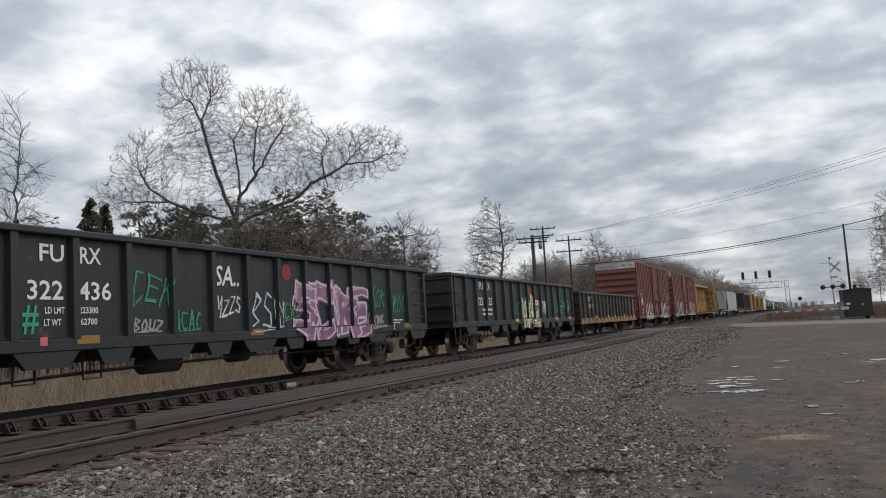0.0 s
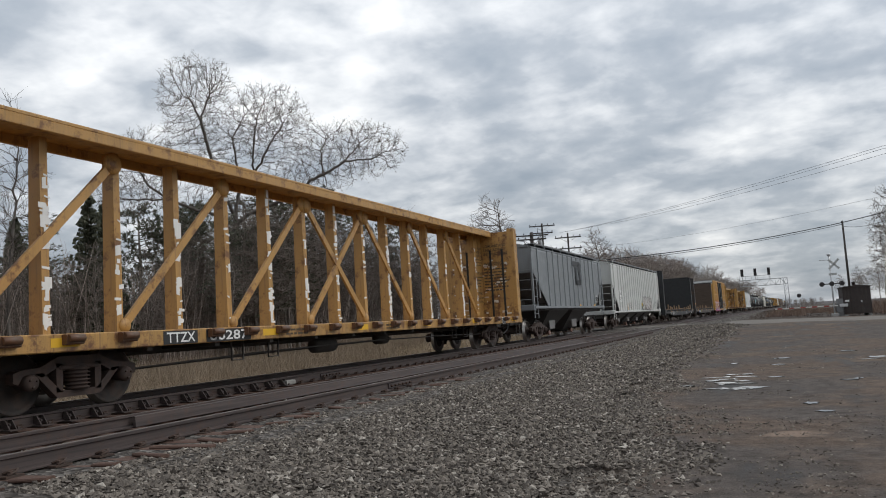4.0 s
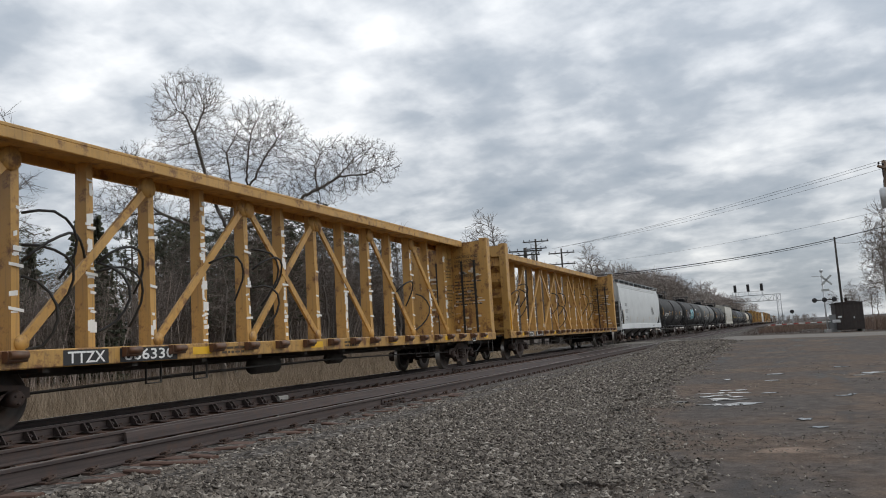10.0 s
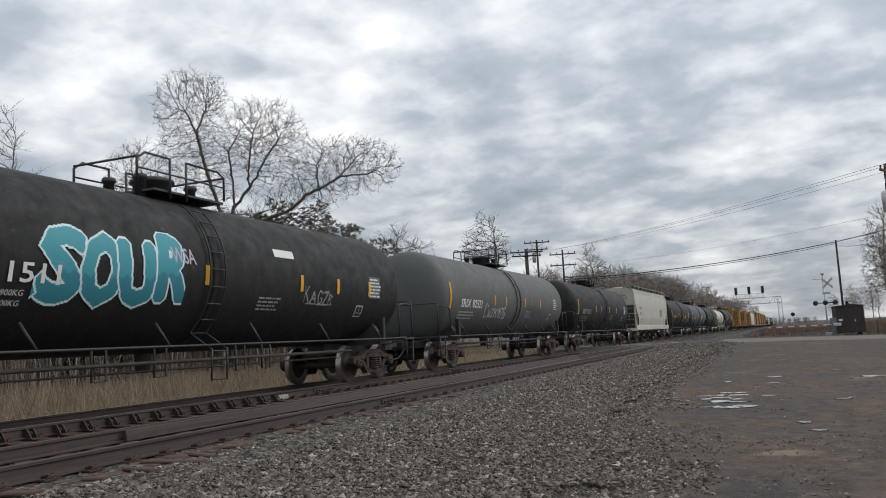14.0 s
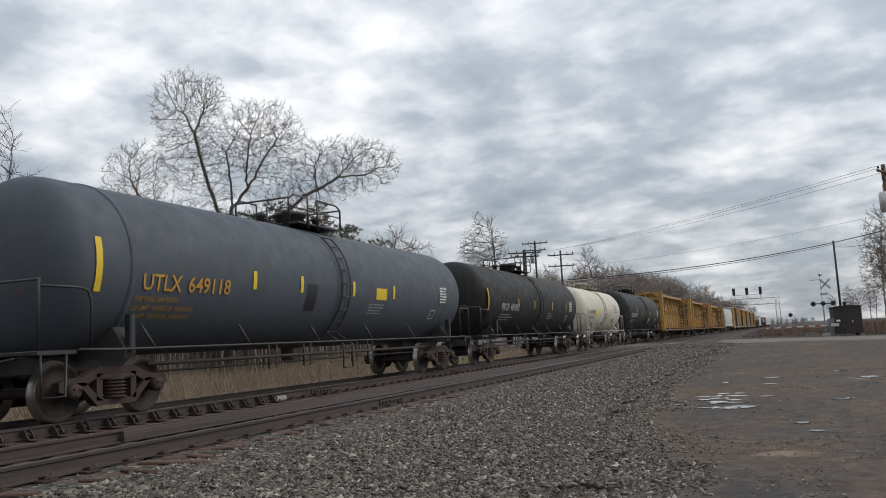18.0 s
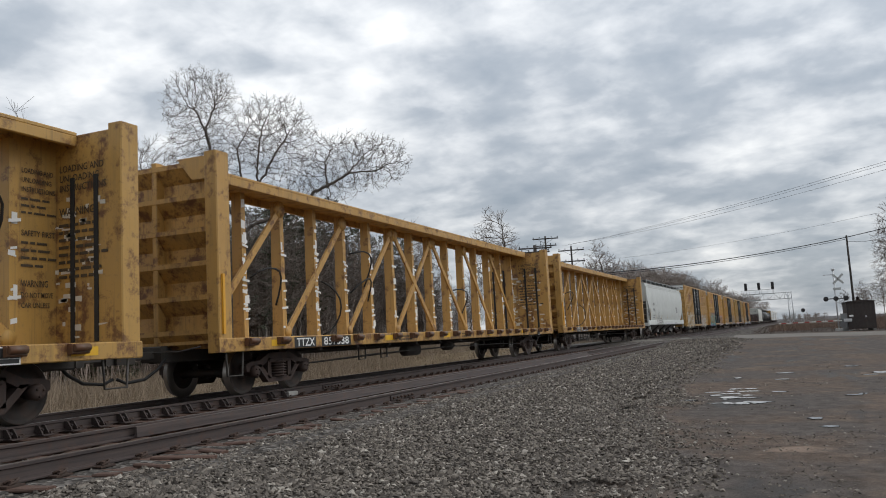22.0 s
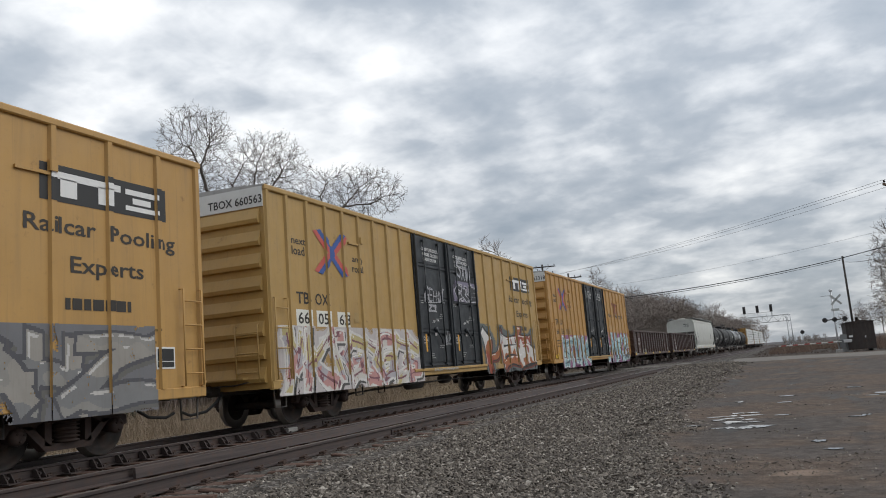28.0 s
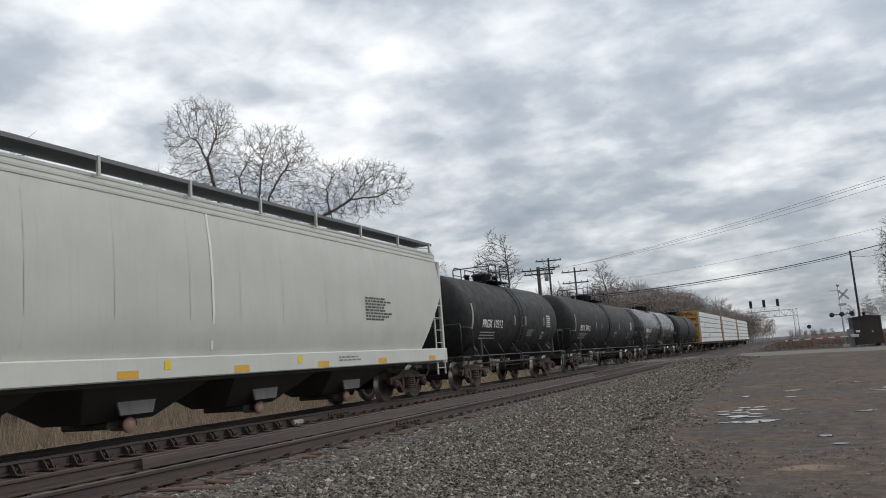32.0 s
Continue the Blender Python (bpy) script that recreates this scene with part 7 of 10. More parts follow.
def tank_marks(car, ln, fm, marks, rgb, mark_rgb, seed, z=2.02, strips=(1.1, 5.6, 7.0, 9.6, 12.0), y=2.1, rows=None):
    first = y
    for s in marks:
        wid = (0.24 if len(s) < 5 else 0.2) * len(s)
        lettering(car, s, y, z, 0.27, rgb, fm, wid, 0.022)
        y += wid + 0.16
    if rows:
        for i, (s, w) in enumerate(rows):
            lettering(car, s, first - 0.1, z - 0.20 - 0.155 * i, 0.085, shade(rgb, 0.7), fm, w, 0.012, slant=0.1)
    else:
        bars(car, first - 0.05, z - 0.20, 1.6, 3, shade(rgb, 0.6), fm, 0.045, 0.11, 0.012, seed)
    hand_marks(car, fm, (strips[0],), 1.95, mark_rgb, 0.85, 0.13, 0.016)
    hand_marks(car, fm, [q for q in strips[1:] if q < ln - 2], 2.15, mark_rgb, 0.36, 0.12, 0.014)
    bars(car, ln * 0.58, 1.95, 0.8, 4, DIM, fm, 0.035, 0.08, 0.012, seed + 1)
    framed(car, ln - 3.3, 1.6, 0.36, 0.30, fm)
    panel(car, ln - 2.75, 2.1, 0.62, 0.55, (0.12, 0.12, 0.12), fm, "test_panel", 0.011)
    bars(car, ln - 2.70, 2.56, 0.5, 6, WHITE, fm, 0.04, 0.085, 0.014, seed + 2)


def build_train():
    paint("door_black", (0.018, 0.022, 0.026), dirt=0.2, rust=0.03)
    paint("gold_track", (0.47, 0.285, 0.085), dirt=0.4, rust=0.1)
    # two dark gondolas
    car, ln, fm, dep = gondola(5.9, 23.36, "furx_dark", DARK, "dark blue-black steel gondola car with spray-painted sides", scallop=True, posts=14, ribs=[0.72 + 1.035 * k for k in range(16)], grime=(0.03, 0.029, 0.028))
    lettering(car, "FU", 4.26, 2.19, 0.24, WHITE, fm, 0.44)
    lettering(car, "RX", 4.97, 2.19, 0.24, WHITE, fm, 0.42)
    lettering(car, "322", 4.06, 1.65, 0.26, WHITE, fm, 0.62)
    lettering(car, "436", 4.96, 1.65, 0.26, WHITE, fm, 0.62)
    lettering(car, "LD LMT", 4.36, 1.45, 0.09, WHITE, fm, 0.34)
    lettering(car, "LT WT", 4.34, 1.28, 0.09, WHITE, fm, 0.30)
    lettering(car, "223300", 4.96, 1.45, 0.09, WHITE, fm, 0.36)
    lettering(car, "62700", 4.98, 1.28, 0.09, WHITE, fm, 0.32)
    tag_scrawl(car, 6.0, 6.95, 1.5, 2.2, GREEN, fm, 3, dep, pen=0.018, strokes=7)
    lettering(car, "#", 4.0, 1.22, 0.38, GREEN, fm, 0.26)
    tag_scrawl(car, 6.0, 6.7, 1.1, 1.4, DIM, fm, 4, dep, strokes=4)
    tag_scrawl(car, 6.95, 7.65, 1.1, 1.55, GREEN, fm, 5, dep, pen=0.015, strokes=6)
    tag_scrawl(car, 8.05, 8.8, 1.35, 1.8, WHITE, fm, 6, dep, pen=0.017, strokes=6)
    lettering(car, "SA..", 8.05, 1.95, 0.36, WHITE, fm, 0.72, slant=0.15)
    tag_scrawl(car, 9.1, 10.3, 1.05, 1.95, (0.55, 0.6, 0.66), fm, 8, dep, pen=0.02, strokes=6)
    graffiti(car, 10.75, 13.75, 0.8, 2.1, 5, [PINK, (0.20, 0.09, 0.17), (0.31, 0.16, 0.25)], (0.60, 0.46, 0.56), fm, 9, depth=dep, thick=0.17, edge=0.05)
    tag_scrawl(car, 14.1, 14.9, 1.5, 2.15, GREEN, fm, 10, dep, pen=0.018, strokes=6)
    tag_scrawl(car, 10.1, 10.85, 1.25, 1.8, GREEN, fm, 21, dep, pen=0.018, strokes=6)
    tag_scrawl(car, 15.2, 16.1, 1.35, 2.0, GREEN, fm, 12, dep, pen=0.018, strokes=6)
    tag_scrawl(car, 13.9, 14.8, 1.0, 1.45, DIM, fm, 11, dep)
    disc(car, 10.4, 2.28, 0.17, (0.22, 0.02, 0.02), fm)
    bars(car, 15.2, 1.2, 0.7, 4, WHITE, fm, seed=2)
    sill_marks(car, (4.85, 13.9, 15.9, 9.0), 1.0, (0.26, 0.14, 0.02), 0.42, 0.12, HALF - 0.02)
    sill_marks(car, (4.22,), 1.0, (0.6, 0.12, 0.14), 0.12, 0.12, HALF - 0.02)

    car, ln, fm, dep = gondola(25.35, 41.7, "furx_dark", DARK, "dark blue-black steel gondola car with cream and green graffiti", scallop=True, posts=14, ribs=[0.35 + 1.01 * k for k in range(12)] + [12.45, 13.6, 14.95], grime=(0.03, 0.029, 0.028))
    lettering(car, "FU", 2.75, 2.19, 0.24, WHITE, fm, 0.44)
    lettering(car, "RX", 3.5, 2.19, 0.24, WHITE, fm, 0.42)
    lettering(car, "322", 2.5, 1.65, 0.26, WHITE, fm, 0.62)
    lettering(car, "525", 3.48, 1.65, 0.26, WHITE, fm, 0.62)
    bars(car, 3.0, 1.45, 1.1, 2, WHITE, fm, 0.07, 0.16)
    tag_scrawl(car, 6.7, 7.6, 1.25, 1.95, GREEN, fm, 13, dep, pen=0.018, strokes=7)
    graffiti(car, 7.6, 10.1, 0.72, 2.05, 4, [CREAM, (0.60, 0.55, 0.40), (0.72, 0.66, 0.46)], (0.03, 0.03, 0.03), fm, 14, depth=dep, thick=0.24, edge=0.045, inner=(0.05, 0.045, 0.04))
    disc(car, 8.95, 2.25, 0.20, (0.22, 0.02, 0.02), fm)
    lettering(car, "SW", 10.62, 1.25, 0.62, WHITE, fm, 0.72, slant=0.15)
    tag_scrawl(car, 12.6, 13.5, 1.3, 1.95, GREEN, fm, 16, dep, pen=0.018, strokes=7)
    tag_scrawl(car, 13.75, 14.85, 1.5, 2.05, GREEN, fm, 17, dep, pen=0.018, strokes=7)
    tag_scrawl(car, 15.2, 15.6, 1.35, 2.0, (0.3, 0.45, 0.5), fm, 18, dep, pen=0.02, strokes=3)
    framed(car, 13.9, 1.3, 0.4, 0.34, fm)
    bars(car, 14.2, 1.1, 0.6, 3, WHITE, fm, seed=3)
    sill_marks(car, (6.55, 12.6, 15.2), 1.0, AMBER, 0.42, 0.12, HALF - 0.02)

    rusty = paint("csx_rust", (0.36, 0.18, 0.045), dirt=0.9, rust=0.6, grime=(0.06, 0.04, 0.028))
    car, ln, fm, dep = gondola(43.1, 59.85, "csx_dark", (0.027, 0.021, 0.018), "rusty black gondola car with an orange-brown lower edge", top=2.42, bottom=0.72, posts=13, lower=rusty, dirt=0.3, rust=0.14, ribs=[0.95, 1.9] + [2.9 + 1.0 * k for k in range(11)] + [14.05, 15.45], grime=(0.05, 0.04, 0.03))
    lettering(car, "CSXT", 2.05, 1.95, 0.22, WHITE, fm, 0.85)
    lettering(car, "481802", 2.0, 1.57, 0.22, WHITE, fm, 1.0)
    tan = (0.20, 0.115, 0.055)
    for k, (y0, w, z0, h, c) in enumerate(((7.04, 0.42, 1.86, 0.28, tan), (7.96, 0.48, 1.86, 0.26, tan), (8.86, 0.20, 1.85, 0.22, tan), (9.25, 0.24, 1.86, 0.36, tan), (8.94, 0.50, 1.31, 0.44, tan), (9.98, 0.20, 1.50, 0.25, tan), (10.25, 0.26, 1.49, 0.24, tan), (10.95, 0.55, 1.49, 0.28, tan), (7.82, 0.16, 2.06, 0.24, (0.55, 0.54, 0.52)), (8.84, 0.28, 2.03, 0.24, (0.55, 0.54, 0.52)))):
        worn_patch(car, y0, z0, w, h, c, fm, k)
    for y0, w, z0, h in ((7.04, 1.40, 1.72, 0.05), (7.44, 0.32, 1.58, 0.05), (7.74, 0.62, 1.41, 0.04), (8.34, 0.05, 1.43, 0.3), (7.40, 0.05, 1.22, 0.4), (6.76, 0.62, 1.20, 0.04), (6.90, 0.05, 1.24, 0.5), (7.72, 0.05, 1.41, 0.2)):
        worn_patch(car, y0, z0, w, h, (0.17, 0.11, 0.065), fm, int(y0 * 9), 0.40)
    for s, a, w in (("Natio", 12.06, 0.74), ("wide", 13.06, 0.72), ("gondola", 14.18, 1.12), ("pool", 15.62, 0.5)):
        lettering(car, s, a, 1.76, 0.2, (0.13, 0.085, 0.045), fm, w)
    Geo().box(HALF - 0.10, HALF - 0.035, 0.05, ln - 0.05, 0.855, 1.0, 0, 0.012).make("rusted_band", rusty, parent=car)
    framed(car, 15.68, 1.36, 0.4, 0.32, fm)
    sill_marks(car, (3.6, 6.84, 8.85, 12.04, 15.58), 1.0, (0.66, 0.40, 0.03), 0.44, 0.12, HALF - 0.02)
    Geo().box(HALF - 0.105, HALF - 0.08, ln - 0.75, ln - 0.1, 0.8, 2.25).make("worn_corner_sheet", rusty, parent=car)

    # two red boxcars
    car, ln, fm, dep, pm = boxcar(61.4, 77.25, "oxide", OXIDE, "oxide-red boxcar with white patches and faded graffiti", (6.3, 9.6), 8, 7, cap=(0.40, 0.39, 0.36))
    plug_door(car, 6.32, 9.58, 0.95, 4.86, pm, 4, 2)
    en = [c for c in car.children if c.name.startswith("end_wall")][0]
    Geo().box(0.22, 1.40, -0.034, -0.031, 4.55, 4.92).make("white_patch", ink((0.62, 0.61, 0.58)), parent=en)
    cap_lettering(car, "COER 171856", 0.30, 1.02, BLACK, 4.64, 0.20)
    cap_lettering(car, "EXCESS HEIGHT CAR", -1.25, 1.1, (0.16, 0.15, 0.13), 4.62, 0.13)
    for a, b, c, s, h in ((0.98, 2.30, 0.85, "CO ER", 0.28), (0.98, 1.86, 1.15, "17 85 6", 0.30)):
        panel(car, a - 0.06, b - 0.07, c, h + 0.14, WHITE, fm, "white_patch", 0.038)
        lettering(car, s, a, b, h, BLACK, fm, c - 0.12, 0.043)
    graffiti(car, 2.95, 5.95, 0.66, 1.85, 4, [(0.55, 0.50, 0.42), (0.60, 0.50, 0.28), (0.45, 0.36, 0.33)], (0.32, 0.2, 0.17), fm, 21, depth=dep, thick=0.22, halo=(0.35, 0.24, 0.2))
    graffiti(car, 10.0, 14.2, 0.66, 1.95, 5, [(0.62, 0.58, 0.55), (0.55, 0.48, 0.42)], (0.2, 0.07, 0.06), fm, 22, depth=dep, thick=0.17)
    panel(car, 5.75, 2.75, 0.4, 0.14, (0.1, 0.36, 0.46), fm, "sticker", 0.02)
    bars(car, 8.9, 3.15, 0.8, 4, WHITE, fm, 0.07, 0.14, 0.06, 3)
    bars(car, 0.35, 2.75, 0.5, 2, WHITE, fm, 0.08, 0.14, 0.04, 3)
    for y in (1.0, ln - 1.6):
        panel(car, y, 1.35, 0.5, 0.2, YELLOW, fm, "warning_label", 0.038)
        panel(car, y, 1.08, 0.5, 0.2, (0.62, 0.34, 0.02), fm, "warning_label", 0.038)
    framed(car, ln - 1.6, 1.75, 0.5, 0.5, fm)
    bars(car, ln - 1.55, 2.75, 0.5, 6, WHITE, fm, 0.05, 0.1, 0.04, 7)
    bars(car, ln - 2.3, 2.75, 0.5, 6, WHITE, fm, 0.05, 0.1, 0.04, 8)

    car, ln, fm, dep, pm = boxcar(79.75, 96.0, "oxide", OXIDE, "oxide-red boxcar with pale graffiti along its lower half", (6.6, 10.0), 6, 6, cap=(0.40, 0.41, 0.38))
    plug_door(car, 6.62, 9.98, 0.95, 4.86, pm, 4, 2)
    cap_lettering(car, "IATR 20042", 0.45, 0.85, (0.05, 0.045, 0.04), 4.62, 0.2)
    lettering(car, "IATR", 1.15, 2.40, 0.24, WHITE, fm, 0.82, 0.04)
    lettering(car, "20042", 1.1, 2.02, 0.22, WHITE, fm, 1.0, 0.04)
    lettering(car, "LD LMT 211800", 1.12, 1.78, 0.12, DIM, fm, 0.95, 0.04)
    lettering(car, "LT WT 74200", 1.12, 1.58, 0.12, DIM, fm, 0.85, 0.04)
    mural(car, 2.15, 6.5, 0.80, 2.55, [(0.20, 0.185, 0.19), (0.30, 0.28, 0.27), (0.38, 0.35, 0.33), (0.24, 0.22, 0.25)], (0.60, 0.57, 0.50), (0.10, 0.085, 0.09), fm, 23, dep)
    mural(car, 6.7, 9.9, 0.98, 2.3, [(0.16, 0.07, 0.06), (0.40, 0.34, 0.27)], (0.58, 0.53, 0.44), (0.09, 0.03, 0.03), fm, 25, lambda y, z=9.0: 0.042, cover=0.3)
    mural(car, 10.0, 15.95, 0.80, 2.45, [(0.52, 0.46, 0.34), (0.44, 0.34, 0.24), (0.55, 0.51, 0.42), (0.34, 0.16, 0.12)], (0.62, 0.58, 0.49), (0.17, 0.05, 0.045), fm, 24, dep)
    mural(car, 1.0, 2.2, 0.70, 1.35, [(0.42, 0.20, 0.24), (0.45, 0.40, 0.38)], (0.55, 0.5, 0.47), (0.2, 0.06, 0.07), fm, 27, dep, cover=0.55)
    bars(car, 8.3, 2.9, 1.0, 2, WHITE, fm, 0.06, 0.13, 0.06, 6)
    hand_marks(car, fm, (0.35, 4.6, ln - 5), 1.2, AMBER, 0.6, 0.14, 0.05)
    framed(car, ln - 5.2, 1.35, 0.55, 0.42, fm)

    def beam(q0, q1, label, straps, stuck, seed, number, number_at=3.9, key="gold", rgb=GOLD, panel_end=True):
        car, ln, fm, pm = centerbeam(q0, q1, key, rgb, label, straps, stuck, seed, panel_end=panel_end, clear=(number_at, number_at + 0.72))
        panel(car, number_at - 0.08, 0.875, 0.85, 0.22, BLACK, fm, "number_plate", 0.004)
        panel(car, number_at + 1.0, 0.875, 1.3, 0.22, BLACK, fm, "number_plate", 0.004)
        lettering(car, "TTZX", number_at, 0.905, 0.165, WHITE, fm, 0.7, 0.009)
        lettering(car, number, number_at + 1.08, 0.905, 0.165, WHITE, fm, 1.12, 0.009)
        sill_marks(car, (1.6, 6.6, 10.5, 14.4, 18.4, ln - 1.4), 0.93, (0.70, 0.40, 0.02), 0.5, 0.13)
        bars(car, 7.4, 1.0, 0.8, 2, (0.06, 0.04, 0.02), fm, 0.04, 0.08, 0.006, seed)
        bars(car, 12.0, 1.0, 0.8, 2, (0.06, 0.04, 0.02), fm, 0.04, 0.08, 0.006, seed + 1)
        framed(car, ln - 2.6, 0.86, 0.36, 0.24, flat_map(HALF + 0.02))
        # stencilled notices and scuffs on the inner faces of the rear bulkhead
        face = lambda y, z, o=0.0: (y, ln - 0.405 - o, z)
        rng = random.Random(seed)
        g = Geo()
        for k in range(80):
            x, z, w, h = rng.uniform(-1.2, 1.15), rng.uniform(1.2, 3.5), rng.uniform(0.04, 0.24), rng.uniform(0.02, 0.09)
            g.poly([face(x, z, 0.006), face(x + w, z + rng.uniform(-0.03, 0.03), 0.006), face(x + w, z + h, 0.006), face(x, z + h, 0.006)])
        g.make("torn_wrapping", ink((0.62, 0.58, 0.5)), parent=car)
        brown = (0.07, 0.05, 0.03)
        for line, z, w, h in (("LOADING AND", 3.92, 0.95, 0.11), ("UNLOADING", 3.76, 0.85, 0.11), ("INSTRUCTIONS", 3.60, 1.0, 0.11), ("WARNING", 3.2, 0.75, 0.13)):
            lettering(car, line, 0.22, z, h, brown, face, w)
        bars(car, 0.2, 3.02, 0.95, 8, brown, face, 0.05, 0.12, 0.008, seed)
        side = lambda y, z, o=0.0: (0.122 + o, ln - 1.2 + y, z)
        for line, z, w, h in () if not panel_end else (("LOADING AND", 3.85, 0.9, 0.10), ("UNLOADING", 3.70, 0.85, 0.10), ("INSTRUCTIONS", 3.55, 0.95, 0.10), ("SAFETY FIRST", 2.85, 0.95, 0.11), ("WARNING", 2.05, 0.75, 0.13), ("DO NOT MOVE", 1.88, 0.9, 0.10), ("CAR UNLESS", 1.72, 0.8, 0.10)):
            lettering(car, line, 0.14, z, h * 0.8, brown, side, w * 0.66)
        if panel_end:
            bars(car, 0.14, 3.42, 0.55, 3, brown, side, 0.035, 0.11, 0.008, seed + 2)
            bars(car, 0.14, 2.72, 0.55, 4, brown, side, 0.04, 0.12, 0.008, seed + 3)
        return car, ln, fm

    beam(97.6, 121.7, "yellow centre-beam flatcar, empty, with torn wrapping", 0, 110, 1, "86287", key="gold_bright", rgb=(0.44, 0.245, 0.072))
    # ribbed hoppers
    car, ln, fm = hopper(123.7, 138.5, "slate", (0.20, 0.215, 0.225), "grey ribbed covered hopper car with a black emblem", top=4.1, bottom=1.45, ribs=11, n_out=2, curved=False, slope=2.2, tall=2.0, dirt=0.15)
    for a, b, c, d in ((7.3, 3.55, 1.7, 0.25), (8.5, 3.1, 0.5, 0.6), (7.9, 2.6, 1.1, 0.25), (7.9, 2.6, 0.3, 0.9), (8.7, 2.6, 0.3, 0.6)):
        panel(car, a, b, c, d, (0.025, 0.027, 0.03), fm, "emblem_block", 0.04)
    framed(car, 12.5, 1.72, 0.5, 0.36, fm)
    sill_marks(car, (8.3, 11.9), 1.47, AMBER, 0.5, 0.12, HALF - 0.04)
    car, ln, fm = hopper(141.3, 160.9, "chalk", (0.54, 0.545, 0.52), "pale grey ribbed covered hopper car with an outline graffito", top=4.25, bottom=1.12, ribs=20, n_out=4, curved=False, slope=1.7, dirt=0.07, rust=0.0)
    for a, b, c, h in ((2.0, 2.18, 1.22, 0.38), (2.0, 1.82, 1.2, 0.36)):
        panel(car, a, b - 0.04, c, h, (0.72, 0.72, 0.70), fm, "white_patch", 0.006)
    lettering(car, "AS", 2.15, 2.22, 0.24, BLACK, fm, 0.4)
    lettering(car, "OX", 2.72, 2.22, 0.24, BLACK, fm, 0.42)
    lettering(car, "58", 2.02, 1.86, 0.24, BLACK, fm, 0.4)
    lettering(car, "159", 2.68, 1.86, 0.24, BLACK, fm, 0.48)
    lettering(car, "20000", 2.8, 1.6, 0.09, BLACK, fm, 0.32)
    lettering(car, "68000", 2.8, 1.45, 0.09, BLACK, fm, 0.32)
    lettering(car, "LD LMT", 2.02, 1.6, 0.09, BLACK, fm, 0.36)
    lettering(car, "LT WT", 2.02, 1.45, 0.09, BLACK, fm, 0.34)
    hand_marks(car, fm, (4.8, 8.6, 12.0), 1.25, (0.62, 0.30, 0.03), 0.42, 0.1)
    panel(car, 10.1, 1.5, 0.6, 0.2, YELLOW, fm, "warning_label")
    bars(car, 5.2, 1.75, 0.5, 5, (0.1, 0.1, 0.1), fm, 0.04, 0.09, 0.012, 4)
    tag_scrawl(car, 5.9, 6.7, 1.2, 1.75, (0.34, 0.34, 0.32), fm, 31, pen=0.012, strokes=4)
    graffiti(car, 10.9, 14.7, 1.15, 2.15, 6, [(0.50, 0.49, 0.47), (0.47, 0.43, 0.41)], (0.05, 0.045, 0.04), fm, 32, thick=0.10, edge=0.045, off=0.045, text="SMSMSH")
    framed(car, 4.05, 2.3, 0.3, 0.34, fm)
    panel(car, 4.07, 2.32, 0.26, 0.30, (0.56, 0.56, 0.53), fm, "plate_mark", 0.017)
    lettering(car, "PLATE", 4.10, 2.51, 0.06, BLACK, fm, 0.2, 0.02)
    lettering(car, "C", 4.16, 2.36, 0.10, BLACK, fm, 0.08, 0.02)
    lettering(car, "CAUTION", 5.35, 1.62, 0.08, (0.4, 0.05, 0.04), fm, 0.4)
    framed(car, ln - 2.4, 1.6, 0.3, 0.28, fm)
    bars(car, ln - 3.2, 1.7, 0.5, 4, (0.1, 0.1, 0.1), fm, 0.04, 0.09, 0.012, 5)

    # bulkhead flats
    car, ln, fm, pm = bulkhead_flat(163.2, 183.6, "snc_black", (0.011, 0.0125, 0.0135), "black bulkhead flatcar with wooden stakes, empty", False, 0.5, 2)
    lettering(car, "FOR RESTRICTED LOADING ONLY", 13.66, 0.95, 0.065, WHITE, fm, 0.86)
    lettering(car, "SEE EQUIPMENT REGISTER", 13.74, 0.86, 0.065, WHITE, fm, 0.7)
    bars(car, 13.88, 0.79, 0.3, 3, WHITE, fm, 0.03, 0.05, 0.01, 7)
    lettering(car, "EMPTY CU FT", 15.08, 0.69, 0.05, WHITE, fm, 0.4)
    panel(car, 18.58, 0.87, 0.12, 0.16, WHITE, fm, "route_card")
    lettering(car, "SNC", 3.03, 0.70, 0.24, WHITE, fm, 0.72)
    lettering(car, "62046", 4.22, 0.72, 0.24, WHITE, fm, 1.2)
    lettering(car, "LD LMT", 6.3, 0.92, 0.09, WHITE, fm, 0.36)
    lettering(car, "212600", 6.8, 0.92, 0.09, WHITE, fm, 0.42)
    lettering(car, "LT WT", 6.3, 0.78, 0.09, WHITE, fm, 0.3)
    lettering(car, "73400", 6.8, 0.78, 0.09, WHITE, fm, 0.36)
    sill_marks(car, (3.75, 7.4, 10.3, 12.6, 16.2, 19.4), 0.94, AMBER, 0.5, 0.13)
    bars(car, 17.58, 0.76, 0.4, 2, WHITE, fm, 0.035, 0.06, 0.01, 4)
    bars(car, 18.1, 0.72, 0.7, 2, WHITE, fm, 0.035, 0.06, 0.01, 5)
    car, ln, fm, pm = bulkhead_flat(185.9, 206.3, "nokl_brown", (0.036, 0.031, 0.028), "brown weathered bulkhead flatcar with a timber end wall", True, 0.45, 5, rust=0.30, grime=(0.085, 0.068, 0.052))
    panel(car, 2.98, 0.67, 1.55, 0.27, (0.02, 0.05, 0.20), fm, "blue_patch", 0.006)
    lettering(car, "NOKL", 3.05, 0.71, 0.18, WHITE, fm, 0.62)
    lettering(car, "725774", 3.78, 0.71, 0.18, WHITE, fm, 0.7)
    tag_scrawl(car, 4.75, 5.5, 0.66, 0.98, (0.55, 0.60, 0.03), fm, 41, pen=0.022, strokes=5)
